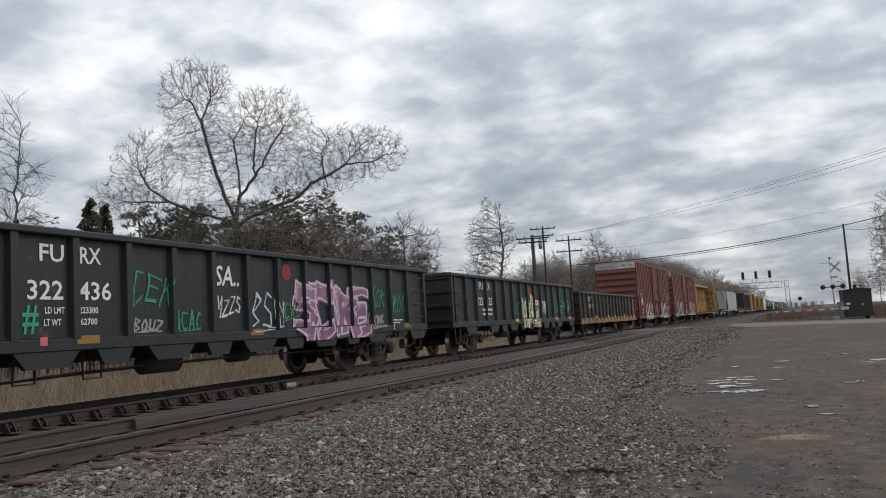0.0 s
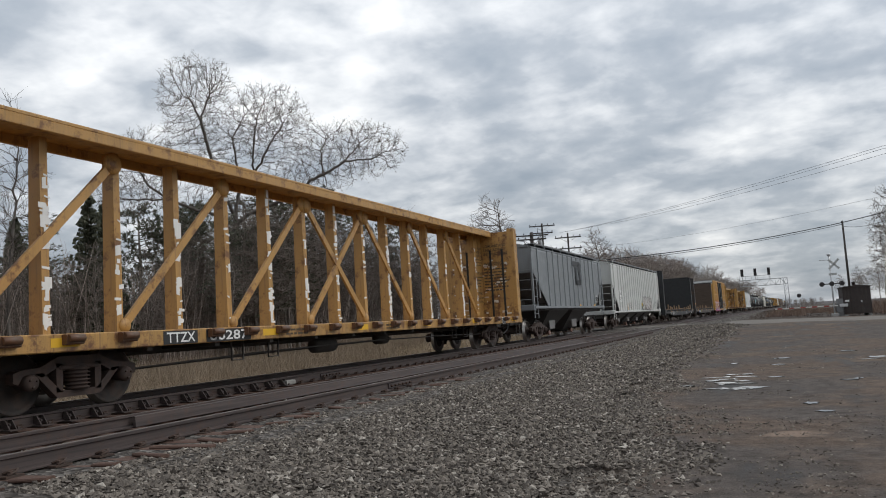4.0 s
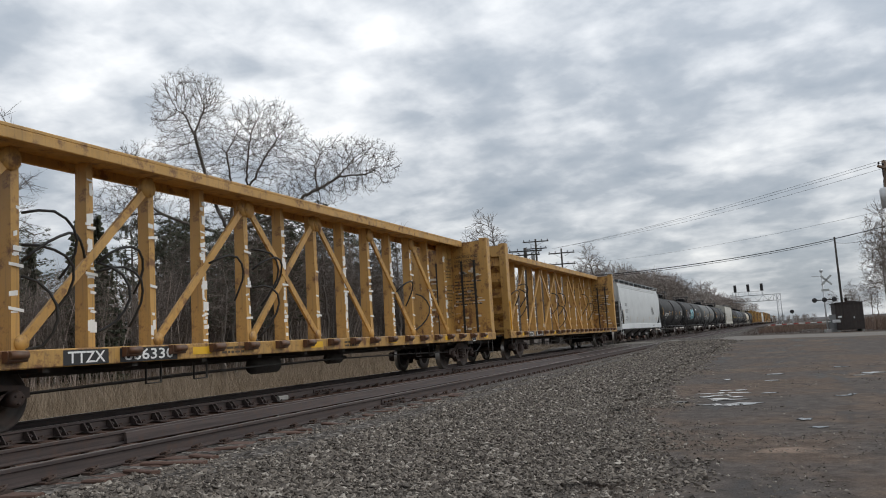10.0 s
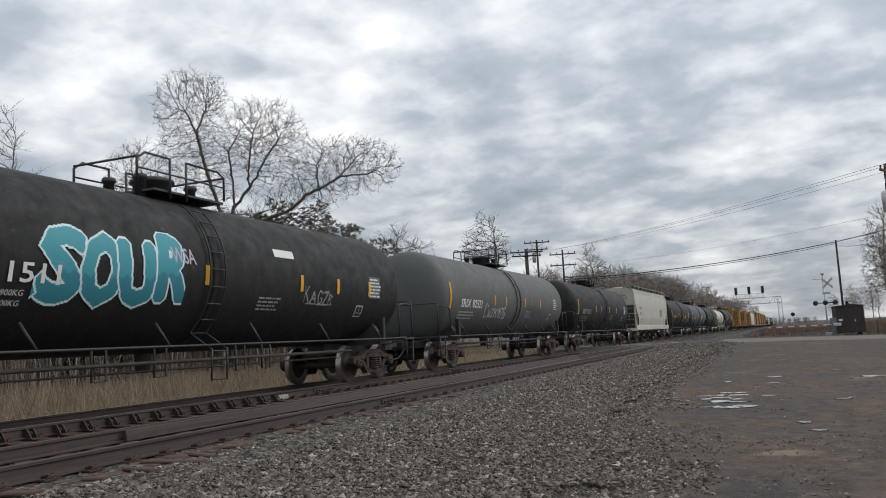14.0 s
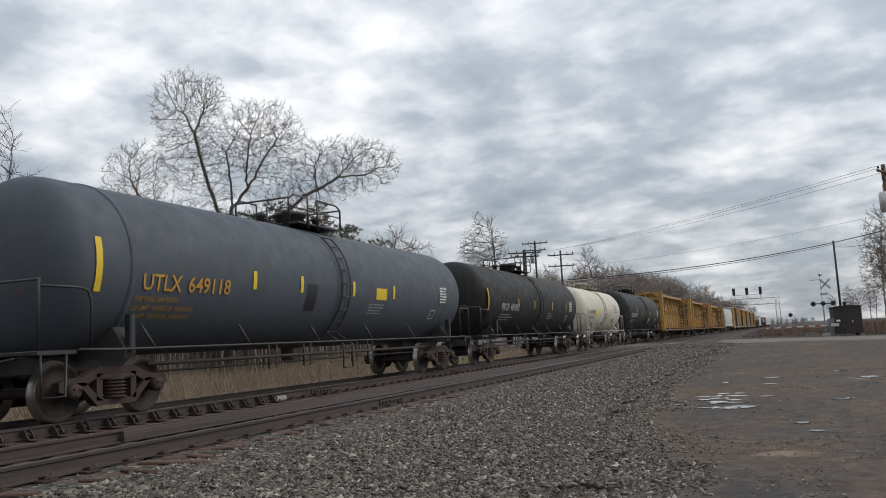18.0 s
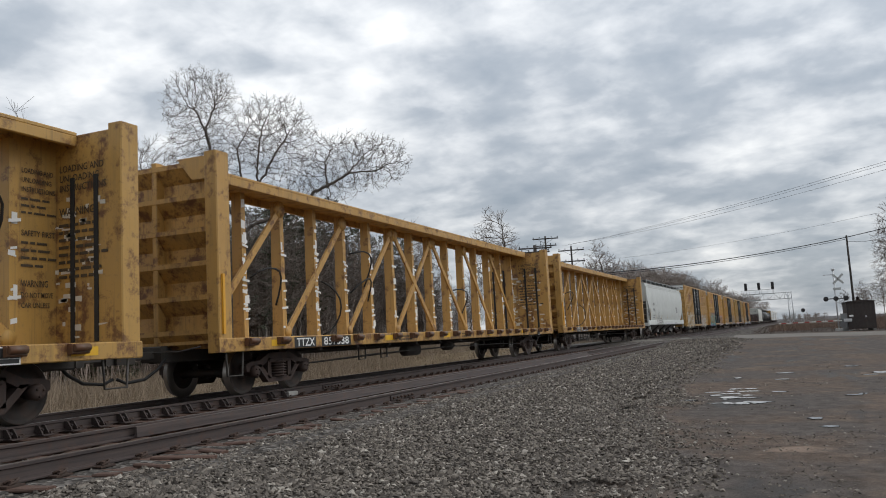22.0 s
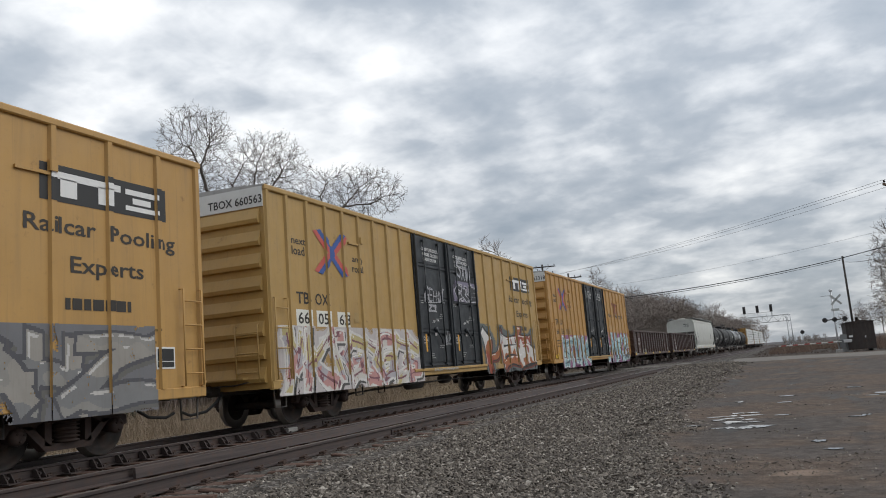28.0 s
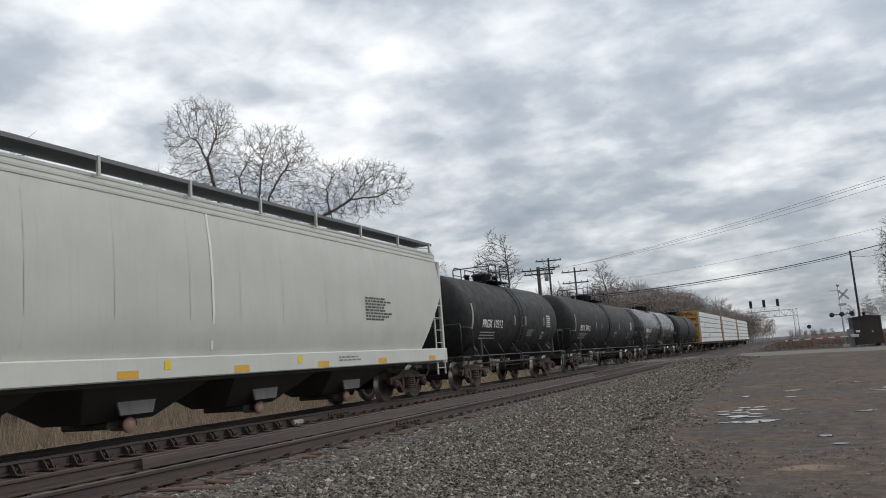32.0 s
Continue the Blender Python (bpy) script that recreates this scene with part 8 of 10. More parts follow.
    sill_marks(car, (1.9, 6.2, 10.8, 14.0, 17.0), 0.90, (0.68, 0.32, 0.03), 0.5, 0.13)
    panel(car, 0.2, 1.5, 0.35, 0.26, (0.62, 0.24, 0.02), lambda y, z, o=0.0: (HALF - 0.03 + o, y, z), "warning_label")

    # yellow boxcar with the red and white piece
    red_piece = [((1.2, 7.3, 0.62, 1.35), dict(letters=9, fills=[VIOLET, (0.16, 0.12, 0.42), (0.62, 0.60, 0.60)], line=(0.5, 0.06, 0.12), seed=51, halo=REDDISH, thick=0.16)), ((1.2, 7.3, 1.25, 2.1), dict(letters=8, fills=[(0.68, 0.66, 0.64), (0.66, 0.60, 0.62)], line=(0.55, 0.06, 0.12), seed=52, halo=REDDISH, thick=0.17, inner=(0.3, 0.12, 0.3), off=0.016)), ((12.4, 17.2, 0.62, 2.2), dict(letters=5, fills=[(0.06, 0.06, 0.06), (0.40, 0.41, 0.40), (0.03, 0.03, 0.03)], line=(0.74, 0.74, 0.72), seed=53, halo=(0.03, 0.03, 0.03), thick=0.19))]
    yellow_box(208.4, 227.6, "gold_box", (0.53, 0.29, 0.066), "yellow high boxcar with black double doors and red graffiti", True, "675492", red_piece)
    beam(229.6, 253.0, "yellow centre-beam flatcar, empty, with torn wrapping and loose straps", 14, 90, 3, "866330")
    beam(254.9, 278.1, "yellow centre-beam flatcar, empty, with loose black straps", 10, 50, 4, "36397", 2.55)

    def smooth_hopper(q0, q1, key, rgb, label, mark, number, rows, top, bottom, dirt, mark_at=1.9, strips=True, dark=(0.06, 0.065, 0.07)):
        car, ln, fm = hopper(q0, q1, key, rgb, label, top=top, bottom=bottom, dirt=dirt, rust=0.0, lower_rgb=shade(rgb, 1.12))
        lettering(car, mark, mark_at, 2.58, 0.21, dark, fm, 0.88)
        face = lambda y, z, o=0.0: (y, 0.232 - o, z)
        lettering(car, mark, 0.35, top - 0.52, 0.16, dark, face, 0.55, 0.004)
        lettering(car, number, 0.33, top - 0.74, 0.16, dark, face, 0.6, 0.004)
        lettering(car, number, mark_at, 2.14, 0.22, dark, fm, 1.0)
        lettering(car, rows[0], mark_at, 1.78, 0.09, dark, fm, 0.95)
        lettering(car, rows[1], mark_at, 1.60, 0.09, dark, fm, 0.9)
        framed(car, mark_at + 1.5, 2.5, 0.24, 0.30, fm)
        panel(car, mark_at + 1.52, 2.52, 0.20, 0.26, rgb, fm, "plate_mark", 0.016)
        bars(car, ln - 5.0, 2.62, 1.25, 8, (0.06, 0.06, 0.06), fm, 0.045, 0.075, 0.01, int(q0))
        bars(car, 13.75, 1.20, 1.1, 2, (0.2, 0.2, 0.2), flat_map(HALF), 0.035, 0.07, 0.006, int(q0))
        if strips:
            hand_marks(car, fm, (1.2,), 1.5, (0.60, 0.34, 0.05), 0.8, 0.10)
            hand_marks(car, fm, (3.8, 6.6, 9.6, 12.4, ln - 2.7), 1.48, (0.52, 0.33, 0.08), 0.38, 0.07)
        return car, ln, fm

    smooth_hopper(279.9, 298.7, "white_hop", (0.56, 0.58, 0.58), "white smooth-sided covered hopper car", "ACFX", "65577", ("LD LMT 196000", "LT WT 67000"), 4.17, 1.05, 0.05)
    # tank cars
    car, ln, fm = tank_car(299.9, 316.3, "tank_black", TANK, "black tank car with white lettering")
    tank_marks(car, ln, fm, ("FURX", "125673"), WHITE, AMBER, 1, strips=(1.0, 4.85, 7.0, 9.75, 12.3), rows=(("LD LMT  188400 LB  85400 KG", 1.95), ("LT WT  74600 LB  74600 KG", 2.0)))
    tag_scrawl(car, 4.6, 6.3, 2.0, 2.5, DIM, fm, 61, strokes=6)
    tag_scrawl(car, 10.4, 11.6, 1.75, 2.2, (0.45, 0.46, 0.42), fm, 62, strokes=5)
    car, ln, fm = tank_car(317.6, 335.4, "tank_black", TANK, "black tank car with a turquoise graffito")
    tank_marks(car, ln, fm, ("JBSX", "1511"), WHITE, AMBER, 2, y=3.32, rows=(("LD LMT  187200LB  84900KG", 1.62), ("LT WT     75800LB  34400KG", 1.6)), strips=(1.3, 5.3, 8.6, 11.8, 13.4, 15.0))
    bubble(car, "SOUR", 4.95, 8.1, 1.62, 3.05, (0.05, 0.30, 0.36), (0.035, 0.22, 0.28), (0.62, 0.76, 0.78), fm, 63)
    lettering(car, "WSA", 7.75, 2.5, 0.26, (0.5, 0.45, 0.56), fm, 0.6, 0.02, slant=-0.2)
    panel(car, 10.9, 2.85, 0.75, 0.18, WHITE, fm, "sticker")
    tag_scrawl(car, 12.0, 13.3, 1.85, 2.3, DIM, fm, 65, strokes=5)
    tag_scrawl(car, 1.6, 3.2, 1.75, 2.8, (0.55, 0.52, 0.6), fm, 66, pen=0.016, strokes=9)
    car, ln, fm = tank_car(337.2, 354.3, "tank_grey", (0.105, 0.11, 0.107), "grey tank car with white lettering", bands=(0.5, 0.54))
    tank_marks(car, ln, fm, ("SRIX", "82521"), WHITE, AMBER, 3)
    tag_scrawl(car, 4.6, 7.2, 1.6, 2.2, (0.6, 0.6, 0.6), fm, 67, pen=0.024, strokes=7)
    tag_scrawl(car, 10.2, 12.4, 1.7, 2.3, (0.05, 0.05, 0.05), fm, 68, strokes=6)
    car, ln, fm = tank_car(355.9, 373.4, "tank_black", TANK, "black tank car with pale lettering")
    tank_marks(car, ln, fm, ("SRIX", "52013"), DIM, AMBER, 4)
    car, ln, fm = smooth_hopper(375.4, 392.5, "cream_hop", (0.50, 0.48, 0.42), "dusty cream covered hopper car", "NAHX", "51210", ("LD LMT 198000", "LT WT 65000"), 4.08, 1.05, 0.35)
    panel(car, 15.3, 1.55, 0.42, 0.32, BLACK, fm, "data_panel")
    car, ln, fm = tank_car(394.1, 411.0, "tank_black", TANK, "black tank car with yellow lettering", bands=(0.5,), radius=1.56, zc=2.47)
    tank_marks(car, ln, fm, ("UTLX", "213419"), (0.62, 0.40, 0.03), YELLOW, 5)
    panel(car, 11.2, 1.95, 0.6, 0.3, YELLOW, fm, "warning_label")
    car, ln, fm = tank_car(412.4, 430.1, "tank_slate", (0.068, 0.081, 0.098), "slate-grey tank car with yellow lettering", bands=(0.05, 0.5))
    tank_marks(car, ln, fm, ("UTLX", "649118"), (0.50, 0.27, 0.04), YELLOW, 6, strips=(1.1, 5.15, 6.9, 9.3, 11.6), rows=(("THE TANK CAR PEOPLE", 1.05), ("LD LMT  186700 LB  84700 KG", 1.5), ("LT WT  76300 LB  34600 KG", 1.45)))
    panel(car, 10.6, 2.1, 0.62, 0.3, YELLOW, fm, "warning_label")
    panel(car, 7.2, 1.75, 0.42, 0.6, (0.02, 0.02, 0.022), fm, "dark_patch")
    car, ln, fm = tank_car(431.2, 447.8, "tank_black", TANK, "black tank car with white lettering", bands=(0.5,))
    tank_marks(car, ln, fm, ("PRGX", "401065"), (0.42, 0.42, 0.40), (0.60, 0.34, 0.05), 7, strips=(0.9, 4.75, 7.2, 10.35, 13.1), y=2.57)
    car, ln, fm = tank_car(449.0, 461.1, "tank_white", (0.62, 0.58, 0.48), "cream-white insulated tank car with rust stains", radius=1.36, zc=2.40, jacket=True, bands=(0.5, 0.56), dirt=0.3, platform_rgb=(0.4, 0.37, 0.3))
    lettering(car, "TILX 100512", 1.4, 2.12, 0.2, BLACK, fm, 2.0)
    panel(car, 3.5, 2.0, 0.7, 0.36, YELLOW, fm, "warning_label", 0.014)
    bars(car, 1.6, 1.92, 1.6, 2, (0.12, 0.1, 0.08), fm, 0.05, 0.1, 0.012, 7)
    hand_marks(car, fm, (1.0, 8.0, 10.6), 2.0, (0.45, 0.27, 0.06), 0.5, 0.12)
    panel(car, 9.3, 2.2, 0.9, 0.6, (0.5, 0.48, 0.42), fm, "test_panel")
    bars(car, 9.35, 2.66, 0.8, 5, (0.2, 0.2, 0.2), fm, 0.05, 0.1, 0.014, 8)
    framed(car, 8.9, 1.55, 0.4, 0.3, fm)
    bars(car, 6.2, 2.1, 1.3, 4, (0.15, 0.14, 0.12), fm, 0.05, 0.1, 0.012, 9)
    car, ln, fm = tank_car(462.5, 479.2, "tank_black2", (0.011, 0.0125, 0.0135), "black tank car with white lettering and a yellow placard", bands=(0.5,), radius=1.57, zc=2.49)
    tank_marks(car, ln, fm, ("TCBX", "280089"), (0.42, 0.42, 0.38), (0.5, 0.38, 0.1), 8, strips=(3.9, 6.4, 8.0, 10.2, 12.6), y=1.45)
    panel(car, 9.6, 1.5, 0.55, 0.5, (0.36, 0.36, 0.04), fm, "warning_label")
    beam(481.0, 504.2, "yellow centre-beam flatcar, empty, its posts worn", 2, 60, 6, "863382", 2.4, "gold_worn_beam", (0.47, 0.275, 0.072))
    beam(506.1, 529.3, "yellow centre-beam flatcar, empty, with white scraps", 5, 70, 7, "857538", 2.5, panel_end=False)
    beam(531.2, 554.6, "yellow centre-beam flatcar, empty, with white scraps", 2, 70, 8, "855472", 2.6)
    car, ln, fm = smooth_hopper(556.6, 576.4, "white_hop2", (0.54, 0.56, 0.54), "pale grey smooth-sided covered hopper car", "WLPX", "200416", ("LD LMT 220300 LBS", "LT WT 65700 LBS"), 4.3, 1.13, 0.05, 2.4)
    graffiti(car, 3.75, 6.7, 1.06, 1.58, 9, [(0.60, 0.60, 0.58)], (0.07, 0.07, 0.07), flat_map(HALF), 71, thick=0.035, edge=0.035, off=0.008)
    tag_scrawl(car, 4.8, 5.5, 1.65, 2.2, (0.2, 0.2, 0.2), fm, 72, strokes=5)
    # five yellow boxcars
    teal = [(0.02, 0.25, 0.22), (0.05, 0.36, 0.33), (0.30, 0.46, 0.42)]
    yellow_box(578.4, 598.5, "gold_worn", (0.45, 0.255, 0.07), "yellow high boxcar with black double doors and white graffiti", True, "671747", [((1.2, 6.8, 0.62, 2.2), dict(letters=6, fills=[(0.46, 0.36, 0.2), (0.55, 0.50, 0.42)], line=(0.62, 0.60, 0.55), seed=81, thick=0.12)), ((12.6, 17.6, 0.62, 2.0), dict(letters=6, fills=[(0.5, 0.48, 0.44)], line=(0.2, 0.14, 0.08), seed=82, thick=0.14))], dirt=0.35)
    yellow_box(600.6, 619.7, "gold_box", (0.53, 0.29, 0.066), "yellow high boxcar with black double doors and green graffiti", True, "670708", [((0.6, 7.1, 0.62, 2.3), dict(letters=7, fills=teal, line=(0.02, 0.02, 0.025), seed=83, halo=VIOLET, thick=0.22, inner=(0.16, 0.03, 0.10))), ((12.3, 16.6, 0.62, 2.0), dict(letters=4, fills=[(0.05, 0.012, 0.022), (0.03, 0.035, 0.06), (0.07, 0.015, 0.03)], line=(0.68, 0.66, 0.66), seed=84, halo=(0.5, 0.17, 0.17), thick=0.24, edge=0.075))])
    yellow_box(621.7, 641.4, "gold_light", (0.48, 0.275, 0.08), "yellow high boxcar with black double doors and cream graffiti", False, "670713", [((2.4, 6.9, 0.62, 2.0), dict(letters=4, fills=[(0.58, 0.46, 0.32), (0.62, 0.53, 0.40)], line=(0.05, 0.04, 0.03), seed=85, thick=0.21)), ((0.9, 2.6, 0.62, 1.5), dict(letters=2, fills=[(0.38, 0.50, 0.60)], line=(0.52, 0.60, 0.66), seed=86, thick=0.2)), ((12.5, 18.2, 0.62, 1.9), dict(letters=5, fills=[(0.26, 0.25, 0.23), (0.20, 0.20, 0.20), (0.30, 0.28, 0.25)], line=(0.08, 0.08, 0.09), seed=87, thick=0.25, edge=0.06, halo=(0.16, 0.16, 0.17)))])
    pale_box = yellow_box(643.4, 663.1, "gold_pale", (0.43, 0.27, 0.085), "pale yellow high boxcar with black double doors", False, "660563", [((0.5, 7.1, 0.62, 2.0), dict(letters=8, fills=[(0.58, 0.55, 0.5), (0.50, 0.26, 0.24), (0.42, 0.40, 0.42), (0.5, 0.42, 0.2)], line=(0.64, 0.62, 0.59), seed=88, step=0.015, halo=(0.50, 0.46, 0.45), thick=0.12, edge=0.05, inner=(0.2, 0.08, 0.1))), ((12.5, 18.6, 0.62, 2.3), dict(letters=4, fills=[(0.30, 0.06, 0.03), (0.36, 0.12, 0.04), (0.6, 0.58, 0.55)], line=(0.02, 0.02, 0.02), seed=89, halo=(0.11, 0.13, 0.13), thick=0.26, edge=0.06, step=0.015, text="VEB"))])
    door_fm = flat_map(HALF + 0.0)
    tag_scrawl(pale_box[0], 10.45, 11.7, 3.72, 4.50, (0.42, 0.43, 0.46), door_fm, 61, None, pen=0.034, text="SAW")
    graffiti(pale_box[0], 10.35, 12.1, 3.02, 3.62, 4, [(0.022, 0.024, 0.03)], (0.50, 0.49, 0.53), door_fm, 62, halo=(0.20, 0.18, 0.25), thick=0.10, edge=0.035, step=0.014, text="CRUE")
    tag_scrawl(pale_box[0], 7.75, 9.3, 2.85, 3.45, (0.40, 0.40, 0.42), door_fm, 63, None, pen=0.032, text="GEHOT")
    tag_scrawl(pale_box[0], 8.0, 8.6, 2.62, 2.85, (0.40, 0.40, 0.42), door_fm, 64, None, pen=0.03, text="ZT")
    tag_scrawl(pale_box[0], 9.1, 9.65, 1.6, 2.1, (0.32, 0.33, 0.34), door_fm, 65, None, pen=0.022, text="WM")
    tag_scrawl(pale_box[0], 8.0, 9.9, 0.885, 0.97, (0.5, 0.48, 0.42), flat_map(HALF + 0.032), 66, None, pen=0.012, text="GROWTHTOWSHK")
    yellow_box(665.1, 684.6, "gold_orange", (0.46, 0.25, 0.070), "yellow high boxcar with black double doors and pale blue graffiti", False, "663318", [((1.9, 7.2, 0.5, 2.0), dict(letters=6, fills=[(0.30, 0.45, 0.46), (0.40, 0.52, 0.52), (0.20, 0.36, 0.40)], line=(0.70, 0.72, 0.72), seed=90, step=0.014, text="STINK", halo=(0.30, 0.12, 0.24), thick=0.16, inner=(0.05, 0.08, 0.11))), ((12.3, 18.8, 0.50, 2.25), dict(letters=5, fills=[(0.40, 0.62, 0.64), (0.05, 0.045, 0.05), (0.33, 0.54, 0.57)], line=(0.72, 0.74, 0.74), seed=91, step=0.015, halo=(0.30, 0.10, 0.24), thick=0.2, inner=(0.10, 0.12, 0.14)))], one_line=True)
    # brown gondolas
    for q0, q1, num, seed in ((686.4, 703.1, "5115", 95), (704.9, 721.1, "5079", 97)):
        car, ln, fm, dep = gondola(q0, q1, "brown_gon", (0.052, 0.026, 0.021), "rust-brown gondola car with pressed side ribs", top=2.56, bottom=0.82, posts=13, louvres=True, dirt=0.25, rust=0.24, grime=(0.066, 0.045, 0.037), ribs=[1.59, 3.08] + [3.08 + (q1 - q0 - 6.16) * k / 10 for k in range(1, 11)] + [q1 - q0 - 1.59])
        panel(car, 1.68, 0.98, 1.31, 1.40, (0.070, 0.030, 0.024), fm, "patch_panel", 0.004)
        lettering(car, "OFOX", 1.88, 1.82, 0.19, WHITE, fm, 0.82)
        lettering(car, num, 2.00, 1.52, 0.19, WHITE, fm, 0.66)
        lettering(car, "LD LMT 195600", 1.84, 1.20, 0.09, DIM, fm, 0.95)
        lettering(car, "LT WT 67600", 1.84, 1.02, 0.09, DIM, fm, 0.80)
        end = [c for c in car.children if c.name.startswith("end_sheet")][0]
        for line, w, at in (("OFOX " + num, 1.3, -0.2),):
            lettering(end, line, at, 2.43, 0.10, DIM, lambda y, z, o=0.0: (y, -0.10 - o, z), w)
        tag_scrawl(car, 0.5 if num == "5115" else 0.2, 1.1, 0.88, 1.12 if num == "5115" else 1.5, (0.5, 0.5, 0.48), fm, seed, dep, strokes=4)
        if num == "5079":
            tag_scrawl(car, 1.68, 2.95, 1.12, 1.5, (0.55, 0.55, 0.55), fm, seed + 1, dep, pen=0.04, strokes=6)
        else:
            tag_scrawl(car, 3.2, 5.0, 0.98, 1.30, (0.5, 0.5, 0.42), fm, seed + 1, dep, strokes=6)
        tag_scrawl(car, 13.3, 14.2, 1.3, 2.2, (0.45, 0.45, 0.43), fm, seed + 2, dep, strokes=4)
        framed(car, ln - 1.6, 1.1, 0.3, 0.3, fm)
        sill_marks(car, (0.15, 4.0, 7.4, 10.6, ln - 0.95), 0.86, YELLOW, 0.42, 0.12, HALF - 0.02)
    car, ln, fm = smooth_hopper(722.7, 742.9, "grey_hop", (0.51, 0.515, 0.475), "pale grey-green smooth-sided covered hopper car", "MBKX", "175309", ("LD LMT 220000", "LT WT 65500"), 4.2, 1.05, 0.08, 2.0, False)
    sill_marks(car, (1.5, 4.3, 7.18, 10.0, 12.88, 15.68, 18.75), 1.03, (0.62, 0.34, 0.04), 0.44, 0.12)
    for y in (4.1, 5.58, 7.18, 8.88, 10.28, 11.68, 13.38, 15.05):
        panel(car, y, 1.5, 0.012, 2.25, (0.42, 0.435, 0.40), fm, "weld_seam", 0.006)
    panel(car, 9.46, 1.45, 0.06, 2.5, (0.70, 0.71, 0.68), fm, "pale_streak", 0.012)
    for y in (8.2, 12.1):
        panel(car, y, 1.14, 0.15, 0.15, YELLOW, flat_map(HALF), "placard", 0.008)
    car, ln, fm = tank_car(744.2, 757.0, "tank_black", TANK, "black tank car with white lettering")
    tank_marks(car, ln, fm, ("PRGX", "10312"), WHITE, (0.3, 0.3, 0.3), 9)
    car, ln, fm = tank_car(758.4, 776.7, "tank_black", TANK, "long black tank car with a railed top walk", long_rail=True)
    tank_marks(car, ln, fm, ("PROX", "30012"), WHITE, (0.3, 0.3, 0.3), 10)
    car, ln, fm = tank_car(778.1, 795.0, "tank_sheen", (0.030, 0.032, 0.032), "glossy dark tank car with a pale sheen on top", dirt=0.35, rough=0.24)
    tank_marks(car, ln, fm, ("PROX", "44110"), WHITE, (0.3, 0.3, 0.3), 11)
    tank_car(796.6, 810.0, "tank_black", TANK, "plain black tank car near the rear")
    for q in (812.0, 837.2, 862.4):
        centerbeam(q, q + 23.3, "gold", GOLD, "centre-beam flatcar loaded with white-wrapped lumber", 0, 0, int(q), load=True)


build_train()

# ---- trees ----
class Grove:
    """Grows bare trees: limbs that fork again and again, in thinner and thinner rods."""

    def __init__(self, seed, many=1.0, stout=1.0):
        self.rng = random.Random(seed)
        self.many, self.stout = many, stout
        self.wood, self.twig = Geo(), Geo()

    def spike(self, p, q, r):
        """The last, finest twig: a three-sided point."""
        d = (q - p).normalized()
        s = d.orthogonal().normalized()
        u = d.cross(s)
        g = self.twig
        k = len(g.v)
        g.v += [tuple(p + s * r), tuple(p - s * r * 0.5 + u * r * 0.87), tuple(p - s * r * 0.5 - u * r * 0.87), tuple(q)]
        for f in ((k, k + 1, k + 3), (k + 1, k + 2, k + 3), (k + 2, k, k + 3)):
            g.face(f)

    def limb(self, pts, r0, r1, depth, spread=1.0, twig_len=1.0, up=0.25):
        """One limb along given points, with side branches to that depth."""
        rng = self.rng
        g = self.wood if r0 > 0.02 else self.twig
        g.tube(pts, r0, 6 if r0 > 0.06 else 4 if r0 > 0.02 else 3, 0, r1, False)
        if depth == 0:
            return
        pts = [Vector(p) for p in pts]
        total = sum((b - a).length for a, b in zip(pts, pts[1:]))
        n = {5: 7, 4: 6, 3: 6, 2: 5, 1: 4}.get(depth, 4)
        n = max(2, int(n * self.many * min(1.8, 0.5 + total / (depth * 0.9 + 0.6))))
        for i in range(n):
            t = 0.22 + 0.78 * (i + rng.random()) / n
            seg = t * (len(pts) - 1)
            k = min(int(seg), len(pts) - 2)
            p = pts[k].lerp(pts[k + 1], seg - k)
            d = (pts[k + 1] - pts[k]).normalized()
            side = Vector((rng.gauss(0, 1), rng.gauss(0, 1), rng.gauss(0, 0.6)))
            side = (side - d * side.dot(d)).normalized()
            a = rng.uniform(0.55, 1.15) * spread
            w = (d * math.cos(a) + side * math.sin(a) + Vector((0, 0, up))).normalized()
            ln = total * rng.uniform(0.30, 0.55) * (1.15 - 0.6 * t) * twig_len
            r = max(0.007, (r0 + (r1 - r0) * t) * rng.uniform(0.40, 0.58))
            if depth == 1:
                self.spike(p, p + w * ln, min(r, 0.011) * self.stout)
                continue
            q = [p]
            for s in range(3):
                w = (w + Vector((rng.gauss(0, 0.22), rng.gauss(0, 0.22), rng.gauss(0.04, 0.16)))).normalized()
                q.append(q[-1] + w * ln / 3)
            self.limb(q, r, max(0.005, r * 0.35), depth - 1, spread, twig_len, up)

    def meshes(self, bark, twig):
        return self.wood.mesh("trunk", bark), self.twig.mesh("crown", twig)


def bare_tree(seed, height, many=1.35, lean=0.0, bark=None, twig=None, base=0.13, up=0.40, spread=0.8, stout=1.25):
    gr = Grove(seed, many, stout)
    rng = gr.rng
    k = 7
    x = y = 0.0
    pts = []
    for i in range(k):
        pts.append((x, y, -0.5 + (height * 0.92 + 0.5) * i / (k - 1)))
        x += rng.gauss(lean, 0.2)
        y += rng.gauss(0, 0.2)
    gr.limb(pts, base, 0.02, 3, spread, 1.0, up)
    return gr.meshes(bark or M_BARK, twig or M_TWIG)


